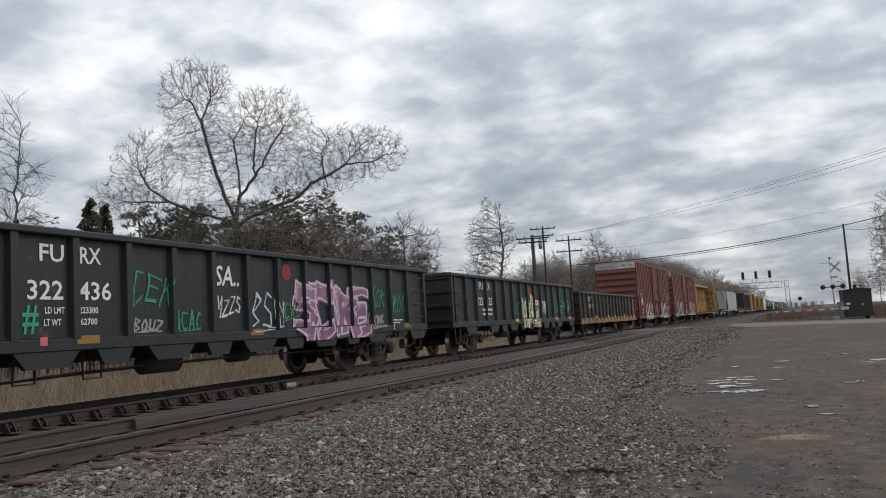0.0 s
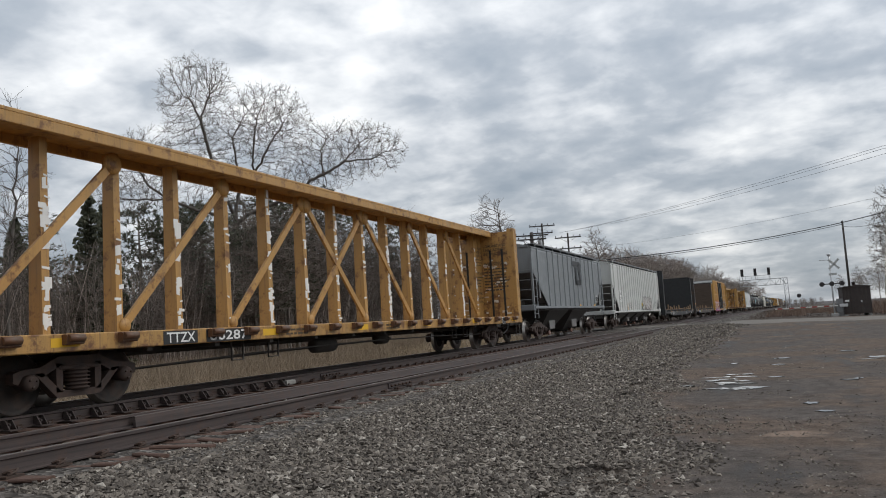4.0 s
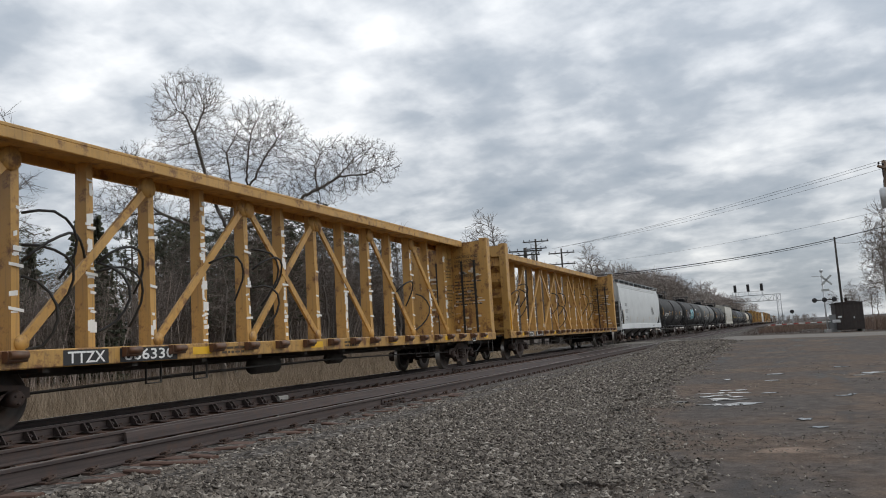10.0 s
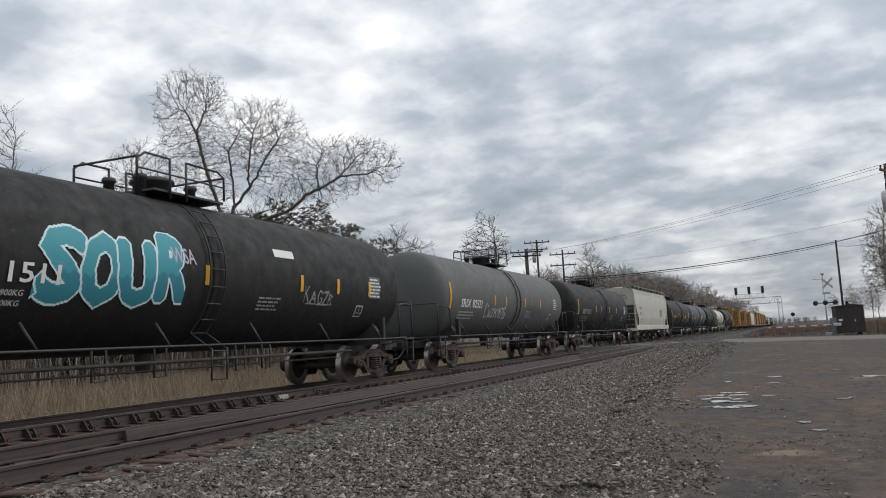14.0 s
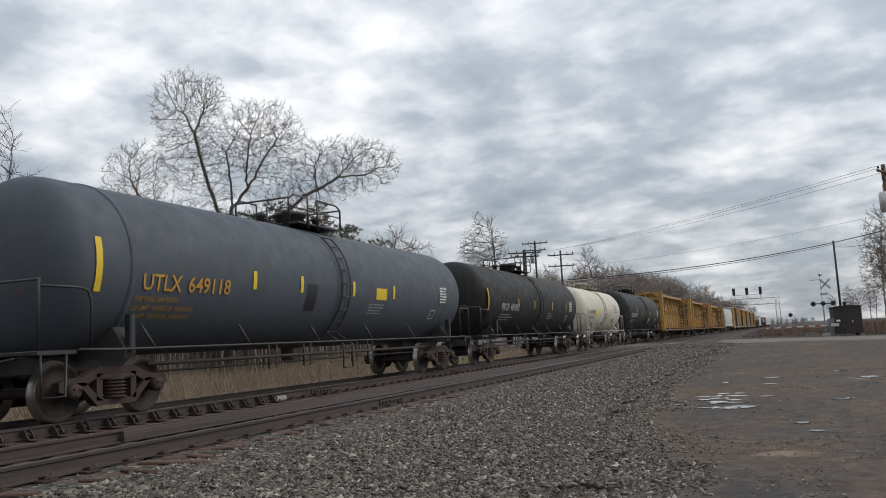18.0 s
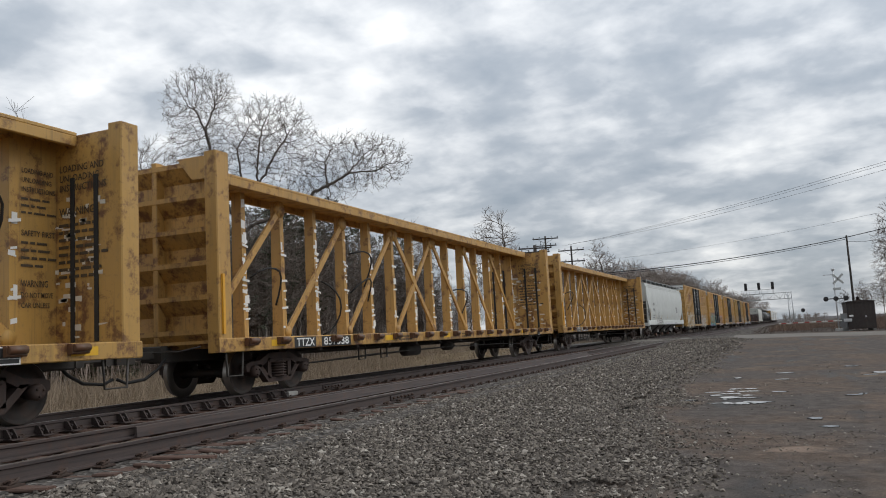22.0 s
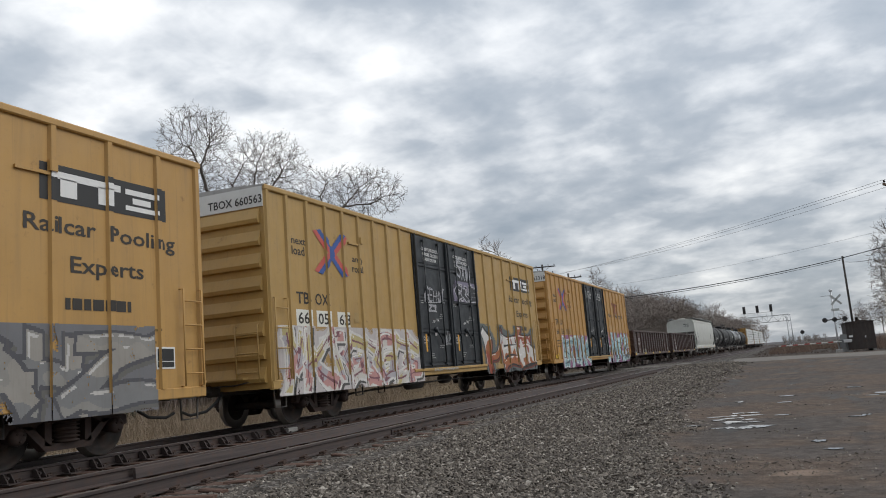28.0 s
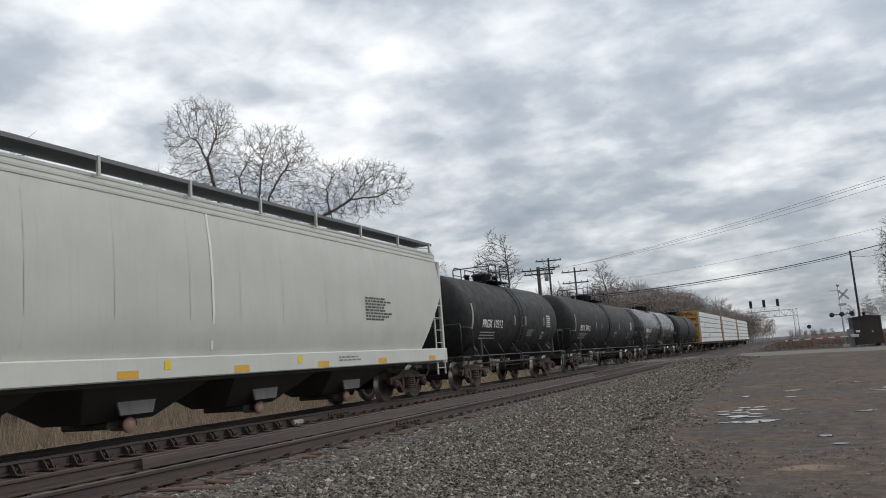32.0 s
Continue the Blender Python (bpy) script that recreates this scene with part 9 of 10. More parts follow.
def colony(seed, limbs, blobs, count, step, reach, tip, twigs, bark, twig, flow=1.25):
    """A bare crown that grows into the free air: from the given limbs towards points spread through its lobes.
    limbs: lists of points, the first from the foot up; blobs: (centre, half sizes, share of the points)."""
    rng = np.random.default_rng(seed)
    pos, parent = [], []

    def add(p, k):
        pos.append(np.array(p, float))
        parent.append(k)
        return len(pos) - 1

    for pts in limbs:
        pts = [np.array(p, float) for p in pts]
        if pos:
            k = int(np.argmin([np.linalg.norm(q - pts[0]) for q in pos]))
        else:
            k = add(pts[0], -1)
        for a, b in zip(pts, pts[1:]):
            n = max(1, int(np.linalg.norm(b - a) / step))
            for i in range(n):
                k = add(a + (b - a) * (i + 1) / n + rng.normal(0, step * 0.10, 3), k)
    goal = []
    for c, r, part in blobs:
        m = int(count * part)
        d = rng.normal(0, 1, (m, 3))
        d *= (rng.random(m) ** 0.42 / np.linalg.norm(d, axis=1))[:, None]
        goal.append(d * np.array(r) + np.array(c))
    goal = np.concatenate(goal)
    near = np.full(len(goal), 1e9)
    who = np.zeros(len(goal), int)

    def meet(first):
        for i in range(first, len(pos), 400):
            q = np.array(pos[i:i + 400])
            d = np.linalg.norm(goal[:, None] - q[None], axis=2)
            k = d.argmin(1)
            v = d[np.arange(len(goal)), k]
            better = v < near
            near[better], who[better] = v[better], k[better] + i

    meet(0)
    for turn in range(90):
        live = near < reach
        if turn > 4:
            live &= rng.random(len(goal)) < 0.9
        if not live.any():
            break
        first = len(pos)
        pull = {}
        for k, w in zip(who[live], goal[live]):
            pull.setdefault(int(k), []).append(w)
        for k, ws in pull.items():
            d = np.mean([(w - pos[k]) / (np.linalg.norm(w - pos[k]) + 1e-6) for w in ws], 0)
            if parent[k] >= 0:
                o = pos[k] - pos[parent[k]]
                d = d + 0.35 * o / (np.linalg.norm(o) + 1e-6)
            d = d + rng.normal(0, 0.20, 3) + np.array((0, 0, 0.06))
            add(pos[k] + d / (np.linalg.norm(d) + 1e-6) * step, k)
        meet(first)
        keep = near > step * flow
        goal, near, who = goal[keep], near[keep], who[keep]
        if not len(goal):
            break
    # thickness flows together from the tips
    n = len(pos)
    load_of = np.zeros(n)
    kids = np.zeros(n, int)
    for k in range(n - 1, 0, -1):
        load_of[k] = load_of[k] if kids[k] else 1.0
        load_of[parent[k]] += load_of[k]
        kids[parent[k]] += 1
    rad = tip * np.maximum(load_of, 1) ** (1 / 2.25)
    wood_g, twig_g = Geo(), Geo()

    def rod(g, a, b, ra, rb, sides):
        a, b = Vector(a), Vector(b)
        d = b - a
        if d.length < 1e-5:
            return
        u = d.orthogonal().normalized()
        v = d.normalized().cross(u)
        k = len(g.v)
        for c, r in ((a, ra), (b, rb)):
            for i in range(sides):
                t = 6.2832 * i / sides
                g.v.append(tuple(c + u * (r * math.cos(t)) + v * (r * math.sin(t))))
        for i in range(sides):
            j = (i + 1) % sides
            g.face((k + i, k + j, k + sides + j, k + sides + i), 0, sides > 4)

    for k in range(1, n):
        p = parent[k]
        r1 = rad[k]
        r0 = min(rad[p], r1 * 1.6)
        rod(wood_g if r1 > 0.03 else twig_g, pos[p], pos[k], r0, r1, 8 if r1 > 0.12 else 5 if r1 > 0.03 else 3)
        if load_of[k] < 5:
            d = pos[k] - pos[p]
            d = d / (np.linalg.norm(d) + 1e-6)
            for i in range(twigs):
                w = d + rng.normal(0, 0.40, 3) + np.array((0, 0, 0.22))
                w = w / np.linalg.norm(w) * step * rng.uniform(0.9, 2.4)
                a = pos[p] + (pos[k] - pos[p]) * rng.random()
                rod(twig_g, a, a + w, tip * 0.9, tip * 0.5, 3)
                for q in (0.45,):
                    b = a + w * q
                    u = w * 0.45 + rng.normal(0, 0.3, 3) * step + np.array((0, 0, 0.12 * step))
                    rod(twig_g, b, b + u, tip * 0.8, tip * 0.4, 3)
    return wood_g.mesh("trunk", bark), twig_g.mesh("crown", twig)


def great_tree():
    """The spreading old tree behind the line: three leaders, a long arm on either side."""
    limbs = [
        [(0, 0, -0.8), (-0.1, 0.1, 3), (0.0, 0, 6.6), (0.0, 0, 8.6)],
        [(0, 0, 8.6), (-0.6, -0.4, 9.9), (-1.4, -0.9, 12.5), (-1.9, -1.0, 14.7), (-2.5, -1.2, 16.0)],
        [(-1.9, -1.0, 14.7), (-1.3, -0.6, 16.5)],
        [(0, 0, 8.6), (0.3, 0.5, 10.5), (0.2, 0.7, 12.2), (0.0, 0.8, 14.0), (0.7, 1.2, 15.3)],
        [(0.3, 0.5, 10.2), (1.6, 0.2, 12.0), (2.4, 0.2, 13.5), (3.2, 0.6, 14.7)],
        [(1.2, 0.3, 11.6), (1.3, -0.6, 13.4), (1.6, -1.0, 15.0)],
        [(0, 0, 8.2), (1.1, -0.7, 8.8), (3.7, -1.4, 9.7), (4.7, -1.6, 10.6), (5.8, -1.6, 11.1), (7.0, -1.3, 11.9), (8.8, -1.2, 12.1)],
        [(5.5, -1.6, 11.0), (5.5, -1.3, 12.6), (6.0, -1.1, 13.6)],
        [(7.0, -1.3, 11.9), (8.1, -0.9, 13.2)],
        [(0, 0, 8.0), (-0.8, -0.6, 8.6), (-2.7, -1.3, 9.1), (-4.0, -1.5, 9.6), (-5.1, -1.3, 10.6), (-5.7, -1.2, 11.8)],
        [(-4.0, -1.5, 9.6), (-5.8, -1.8, 9.6)],
        [(0.2, 0, 8.4), (1.8, 0.6, 9.9), (3.6, 1.2, 10.4)],
    ]
    blobs = [
        ((-2.3, -0.9, 16.2), (2.3, 2.2, 2.7), 0.15), ((-1.0, -0.6, 17.4), (1.1, 1.6, 1.2), 0.04),
        ((2.2, 0.3, 14.6), (3.0, 2.9, 2.9), 0.22), ((-1.9, -0.3, 13.4), (2.8, 2.4, 2.2), 0.12),
        ((7.6, -1.2, 12.7), (3.6, 2.3, 2.0), 0.18), ((4.7, -0.6, 11.2), (3.0, 2.2, 1.9), 0.09),
        ((-5.3, -1.4, 11.8), (2.0, 1.9, 2.3), 0.08), ((-6.2, -1.6, 9.8), (2.6, 1.8, 1.5), 0.07), ((-2.0, 0.0, 10.6), (4.6, 1.8, 1.8), 0.05),
    ]
    return colony(11, limbs, blobs, 8000, 0.25, 2.6, 0.0072, 2, M_OLDBARK, M_OLDTWIG, 1.1)


def round_tree(seed, height, wide, low=0.30, count=900, step=0.40, tip=0.011, bark=None, twig=None, twigs=3, trunks=1):
    """A smaller bare tree with an uneven rounded crown."""
    rng = random.Random(seed)
    limbs = []
    for k in range(trunks):
        a = 6.283 * k / trunks + rng.random()
        o = (0.25 * math.cos(a), 0.25 * math.sin(a)) if trunks > 1 else (0, 0)
        limbs.append([(o[0] * 0.3, o[1] * 0.3, -0.4), (o[0] + rng.gauss(0, 0.1), o[1] + rng.gauss(0, 0.1), height * low), (o[0] * 3 + rng.gauss(0, 0.25), o[1] * 3 + rng.gauss(0, 0.25), height * 0.62), (o[0] * 4 + rng.gauss(0, 0.35), o[1] * 4 + rng.gauss(0, 0.35), height * 0.86)])
    blobs = [((0, 0, height * (0.5 + low * 0.5)), (wide * 0.62, wide * 0.62, height * (0.5 - low * 0.5)), 0.4)]
    for k in range(4):
        a = rng.uniform(0, 6.283)
        z = height * rng.uniform(low + 0.15, 0.82)
        blobs.append(((wide * 0.42 * math.cos(a), wide * 0.42 * math.sin(a), z), (wide * 0.45, wide * 0.45, height * 0.16), 0.15))
    return colony(seed, limbs, blobs, count, step, 3.5, tip, twigs, bark or M_BARK, twig or M_TWIG, 1.2)


def conifer(seed, height, wide=0.26):
    """A spruce: whorls of boughs that sag and lift again at the tip, each a fan of needled side twigs."""
    rng = random.Random(seed)
    t, n = Geo(), Geo()
    t.tube([(0, 0, -0.5), (0, 0, height * 0.6), (0, 0, height)], 0.15, 6, 0, 0.015)
    z = height * 0.10
    while z < height - 0.12:
        q = 1 - z / height
        reach = height * wide * q * 1.0 + 0.05
        for b in range(6 + int(7 * q)):
            a = rng.uniform(0, 6.283)
            ln = reach * rng.uniform(0.6, 1.18)
            side = Vector((-math.sin(a), math.cos(a), 0))
            out = Vector((math.cos(a), math.sin(a), 0))
            z0 = z + rng.uniform(-0.18, 0.18)
            k = max(3, int(ln * 3.4))
            for i in range(k):
                u = (i + 0.5) / k
                c = out * ln * u + Vector((0, 0, z0 - ln * 0.42 * u + ln * 0.24 * u * u + 0.25 * (1 - q) * u))
                w = (0.07 + 0.30 * ln * (1 - u) ** 0.7) * rng.uniform(0.7, 1.2)
                for e in (-1, 1):
                    tipv = c + side * (e * w) + out * (0.08 + 0.16 * rng.random()) + Vector((0, 0, -0.05 - 0.12 * rng.random()))
                    n.poly([c - out * 0.09, c + out * 0.13 + Vector((0, 0, 0.03)), tipv])
                    n.poly([c + Vector((0, 0, 0.07)), tipv, c + side * (e * w * 0.35) + Vector((0, 0, -0.20))])
            e = out * ln * 1.0 + Vector((0, 0, z0 - ln * 0.18 + 0.25 * (1 - q)))
            n.poly([e - out * 0.3 + side * 0.10, e - out * 0.3 - side * 0.10, e + out * 0.12 + Vector((0, 0, 0.05))])
        z += 0.17 + 0.15 * q
    n.poly([(0.07, 0, height - 0.4), (-0.05, 0.06, height - 0.4), (0, 0, height + 0.25)])
    n.poly([(-0.05, -0.06, height - 0.4), (0.06, 0.03, height - 0.4), (0, 0, height + 0.25)])
    return t.mesh("trunk", M_BARK), n.mesh("needles", M_NEEDLE)


def pine(seed, height):
    """A shaggy pine: bare lower trunk, loose tufted boughs in tiers and a flat, open top."""
    rng = random.Random(seed)
    t, n = Geo(), Geo()
    t.tube([(0, 0, -0.5), (0.1, 0, height * 0.55), (0.05, 0.1, height * 0.97)], 0.17, 7, 0, 0.03)
    z = height * 0.36
    while z < height:
        q = (z / height - 0.36) / 0.64
        for b in range(4):
            a = rng.uniform(0, 6.283)
            ln = height * 0.20 * (1 - 0.55 * q) * rng.uniform(0.5, 1.2) + 0.3
            d = Vector((math.cos(a), math.sin(a), rng.uniform(-0.02, 0.32)))
            p = Vector((0.06, 0.05, z + rng.uniform(-0.2, 0.2)))
            t.tube([p, p + d * ln * 0.6, p + d * ln], 0.035, 4, 0, 0.012)
            for i in range(7):
                c = p + d * ln * rng.uniform(0.35, 1.05) + Vector((rng.gauss(0, 0.22), rng.gauss(0, 0.22), rng.gauss(0.05, 0.13)))
                for j in range(14):
                    v = Vector((rng.gauss(0, 1), rng.gauss(0, 1), rng.gauss(0.35, 0.8))).normalized() * rng.uniform(0.14, 0.30)
                    o = v.orthogonal().normalized() * 0.030
                    n.poly([c + o, c - o, c + v])
        z += 0.34
    return t.mesh("trunk", M_BARK), n.mesh("needles", M_NEEDLE)


def plant(name, meshes, x, y, label, category, group, scale=1.0, turn=0.0, leaf="crown", z=None):
    ob = empty(name, Matrix.Translation((x, y, ground_z(x, y) if z is None else z)) @ pose(0, 0, 0, 0, 0, turn), label, category, group)
    for part_name, me in zip(("trunk", leaf), meshes):
        p = put(part_name, me, ob)
        p.scale = (scale, scale, scale)
    return ob


def joined(name, kinds, spots, mat, label, category):
    """Far trees that nobody could count, in one mesh."""
    vs, ls, ps = [], [], []
    off = 0
    data = []
    for pair in kinds:
        for me in pair:
            v = np.zeros(len(me.vertices) * 3)
            me.vertices.foreach_get("co", v)
            li = np.zeros(len(me.loops), dtype=np.int32)
            me.loops.foreach_get("vertex_index", li)
            lt = np.zeros(len(me.polygons), dtype=np.int32)
            me.polygons.foreach_get("loop_total", lt)
            data.append((v.reshape(-1, 3), li, lt))
    for x, y, k, scale, turn in spots:
        c, s = math.cos(turn), math.sin(turn)
        for v, li, lt in (data[2 * k], data[2 * k + 1]):
            w = np.stack([v[:, 0] * c - v[:, 1] * s, v[:, 0] * s + v[:, 1] * c, v[:, 2]], 1) * scale + np.array((x, y, ground_z(x, y)))
            vs.append(w)
            ls.append(li + off)
            ps.append(lt)
            off += len(v)
    v, li, lt = np.concatenate(vs), np.concatenate(ls).astype(np.int32), np.concatenate(ps)
    me = bpy.data.meshes.new(name)
    me.vertices.add(len(v))
    me.vertices.foreach_set("co", v.reshape(-1))
    me.loops.add(len(li))
    me.loops.foreach_set("vertex_index", li)
    me.polygons.add(len(lt))
    me.polygons.foreach_set("loop_start", np.concatenate([[0], np.cumsum(lt)[:-1]]).astype(np.int32))
    me.materials.append(mat)
    me.update(calc_edges=True)
    return tagged(new(name, me), label, category, kind="stuff")


def build_woods():
    rng = random.Random(21)
    plant("tree", great_tree(), -31.2, 41.8, "great spreading bare tree with long low limbs at the wood's edge", "tree", "", 1.0, 36.7, z=0.0)
    kinds = [round_tree(100 + i, 9.5 + 0.8 * i, 2.2 + 0.22 * i, 0.30, 800, 0.38) for i in range(5)]
    slim = round_tree(202, 11.5, 1.8, 0.24, 620, 0.36, 0.0085, M_OLDBARK, M_OLDTWIG, 3)
    oval = round_tree(231, 12.0, 2.8, 0.26, 1200, 0.36, 0.014)
    thin = [bare_tree(500 + i, 10.0 + i, 0.75, stout=2.2) for i in range(4)]
    firs = [conifer(300 + i, 10.0, 0.29 + 0.03 * i) for i in range(3)]
    pines = [pine(340 + i, 10.0) for i in range(3)]
    woods = "trees of the roadside wood"
    # the front rows of the wood; its edge drops towards the road
    for i in range(70):
        y = 3 + 79 * (i + rng.random()) / 70
        x = -29.5 - 0.03 * y - 9 * rng.random() ** 1.5
        h = rng.uniform(0.40, 0.58) if y < 40 else rng.uniform(0.62, 0.9) if y < 56 else rng.uniform(0.7, 0.95) if y < 70 else rng.uniform(0.5, 0.75)
        plant("tree", rng.choice(kinds), x, y, "bare grey-brown woodland tree without leaves", "tree", woods, h, rng.uniform(0, 360))
    for i in range(20):
        y = 8 + 66 * (i + rng.random()) / 20
        plant("tree", rng.choice(kinds), -28.6 - 0.03 * y - 2.5 * rng.random(), y, "small bare tree in the front of the wood", "tree", woods, rng.uniform(0.34, 0.60), rng.uniform(0, 360))
    joined("woodland", thin, [(-39 - 16 * rng.random(), 86 * (i + rng.random()) / 90, i % 4, rng.uniform(0.45, 0.75), rng.uniform(0, 6)) for i in range(90)] + [(-31 - 13 * rng.random(), 57 + 34 * (i + rng.random()) / 56, i % 4, rng.uniform(0.72, 1.0) - 0.3 * i / 56, rng.uniform(0, 6)) for i in range(56)], M_STEM, "depth of the leafless wood behind its front rows", "woodland")
    for i in range(56):
        y = 27 + 50 * (i + rng.random()) / 56
        h = rng.uniform(0.44, 0.60) if y < 37 else rng.uniform(0.5, 0.7) if y < 40 else rng.uniform(0.72, 1.0) if y < 60 else rng.uniform(0.6, 0.85)
        plant("tree", rng.choice(kinds), -29.6 - 0.03 * y - 5.5 * rng.random(), y, "bare grey-brown woodland tree without leaves", "tree", woods, h, rng.uniform(0, 360))
    for x, y, h in ((-28.6, 37.6, 0.80), (-29.2, 39.6, 0.92), (-29.0, 41.2, 0.90), (-29.6, 42.6, 0.98), (-29.2, 44.4, 0.84), (-29.8, 46.5, 0.90), (-30.2, 41.0, 0.95), (-30.0, 43.6, 0.92)):
        plant("tree", kinds[int(y * 10) % 5], x, y, "bushy bare tree before the great tree's trunk", "tree", woods, h, y * 40)
    # spruces with pointed tops at the near end of the wood
    for x, y, h in ((-32.2, 30.9, 9.4), (-33.4, 33.1, 9.5), (-36.0, 29.6, 8.3), (-37.6, 31.0, 8.8), (-35.0, 26.0, 7.0), (-40, 34.5, 8.6), (-43, 33, 8.8), (-41, 24, 7.6), (-38, 14, 8.6), (-36, 8, 7.8)):
        plant("conifer", rng.choice(firs), x, y, "dark green pointed spruce standing among bare trees", "conifer", "spruces in the wood", h / 10.0, rng.uniform(0, 360), "needles")
    # shaggy pines behind the great tree
    for x, y, h in ((-38.5, 46.0, 11.0), (-39.5, 48.5, 11.8), (-38.0, 52.0, 12.6), (-37.2, 56.5, 13.4), (-36.0, 60.2, 13.6), (-39, 58, 13.0), (-35, 64.5, 12.6), (-42, 45, 11.4), (-43, 51, 12.5), (-37, 42.5, 10.0), (-30.0, 39.2, 8.8), (-29.4, 41.0, 8.2), (-29.8, 43.4, 9.2), (-30.2, 46.8, 9.6), (-46, 40, 10.6), (-39, 66, 12.2), (-33, 67.0, 11.0), (-32.5, 73, 9.0)):
        plant("pine", rng.choice(pines), x, y, "dark shaggy pine among the bare trees", "pine", "pines in the wood", h / 10.0, rng.uniform(0, 360), "needles")
    # trees that stand out from the rest
    plant("tree", slim, -29.8, 24.3, "slim bare young tree with upright twigs", "tree", "", 1.14, 40)
    plant("tree", round_tree(221, 12.0, 4.2, 0.2, 1600, 0.38), -30.0, 64.0, "broad dense bare tree with drooping branches", "tree", "", 1.0, 30)
    plant("tree", round_tree(222, 10.4, 3.8, 0.2, 1400, 0.38), -30.5, 68.5, "broad dense bare tree with drooping branches", "tree", "", 1.0, 130)
    plant("tree", oval, -26.2, 77.6, "slim bare tree with a narrow upright crown", "tree", "", 1.24, 80)
    plant("tree", oval, -24.0, 119.0, "tall slim bare tree with a narrow upright crown", "tree", "", 1.25, 10)
    plant("tree", oval, -26.5, 123.0, "tall slim bare tree with a narrow upright crown", "tree", "", 1.05, 60)
    for i in range(14):
        y = rng.uniform(74, 108)
        plant("tree", rng.choice(kinds), -25.5 - 12 * rng.random(), y, "low bare tree in the brush behind the line", "tree", "low trees behind the line", rng.uniform(0.5, 0.8), rng.uniform(0, 360))
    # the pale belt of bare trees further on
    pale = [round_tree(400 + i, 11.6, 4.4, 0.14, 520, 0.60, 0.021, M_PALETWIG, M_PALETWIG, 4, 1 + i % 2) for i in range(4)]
    spots = []
    for i in range(100):
        y = 135 + 215 * rng.random()
        x = -10.85 + bend(y) - 7 - 34 * rng.random() ** 1.3
        spots.append((x, y, i % 4, rng.uniform(0.85, 1.2), rng.uniform(0, 6)))
    for i in range(44):
        y = 350 + 250 * rng.random()
        spots.append((-10.85 + bend(y) - 8 - 60 * rng.random(), y, i % 4, rng.uniform(0.9, 1.3), rng.uniform(0, 6)))
    for i in range(60):
        y = 122 + 60 * rng.random()
        spots.append((-10.85 + bend(y) - 9 - 20 * rng.random(), y, i % 4, rng.uniform(0.85, 1.15), rng.uniform(0, 6)))
    # low far trees past the crossing
    for i in range(26):
        y = 260 + 230 * rng.random()
        spots.append((y * (0.004 + 0.05 * rng.random()), y, i % 4, rng.uniform(0.2, 0.34), rng.uniform(0, 6)))
    for i in range(30):
        y = 128 + 60 * rng.random()
        spots.append((-10.85 + bend(y) - 5.5 - 3 * rng.random(), y, i % 4, rng.uniform(0.25, 0.42), rng.uniform(0, 6)))
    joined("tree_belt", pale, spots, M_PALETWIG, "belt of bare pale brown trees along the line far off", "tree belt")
    # across the road
    for x, y, s in ((11.8, 96, 0.95), (12.6, 100, 1.1), (13.2, 92, 1.0), (15.5, 88, 1.0), (13.6, 104, 1.05), (14.9, 97, 1.1), (16.5, 99, 1.15), (18, 92, 1.1), (20, 88, 1.1), (11.6, 132, 0.6), (13.0, 136, 0.66), (14.4, 133, 0.62), (10.4, 150, 0.5), (16, 140, 0.8), (12.4, 146, 0.55), (18, 130, 0.8), (12.4, 90, 0.8), (14.2, 94, 0.9)):
        plant("tree", rng.choice(kinds), x, y, "bare tree in the thicket across the road", "tree", "thicket across the road", s, rng.uniform(0, 360))


def blades(name, count, spot, h, w, mat, label, category, seed):
    """Stalks joined into one mesh: each a narrow leaning triangle pair."""
    rng = np.random.default_rng(seed)
    p = np.array([spot(rng) for _ in range(count)])
    hh = rng.uniform(h[0], h[1], count)
    a = rng.uniform(0, 6.283, count)
    ww = rng.uniform(w[0], w[1], count)
    lean = rng.normal(0, 0.60 if h[1] < 0.5 else 0.30 if h[1] < 3 else 0.16, (count, 2)) * hh[:, None]
    v = np.zeros((count, 4, 3))
    dx, dy = np.cos(a) * ww, np.sin(a) * ww
    v[:, 0] = p + np.stack([-dx, -dy, 0 * dx], 1)
    v[:, 1] = p + np.stack([dx, dy, 0 * dx], 1)
    v[:, 2] = p + np.stack([dx * 0.6 + lean[:, 0] * 0.585, dy * 0.6 + lean[:, 1] * 0.585, hh * 0.6], 1)
    v[:, 3] = p + np.stack([lean[:, 0], lean[:, 1], hh], 1)
    f = (np.array([(0, 1, 2), (0, 2, 3)])[None] + (np.arange(count) * 4)[:, None, None]).reshape(-1, 3)
    me = bpy.data.meshes.new(name)
    me.vertices.add(count * 4)
    me.vertices.foreach_set("co", v.reshape(-1))
    me.loops.add(len(f) * 3)
    me.loops.foreach_set("vertex_index", f.reshape(-1).astype(np.int32))
    me.polygons.add(len(f))
    me.polygons.foreach_set("loop_start", np.arange(0, len(f) * 3, 3, dtype=np.int32))
    me.materials.append(mat)
    me.update(calc_edges=True)
    return tagged(new(name, me), label, category, kind="stuff")


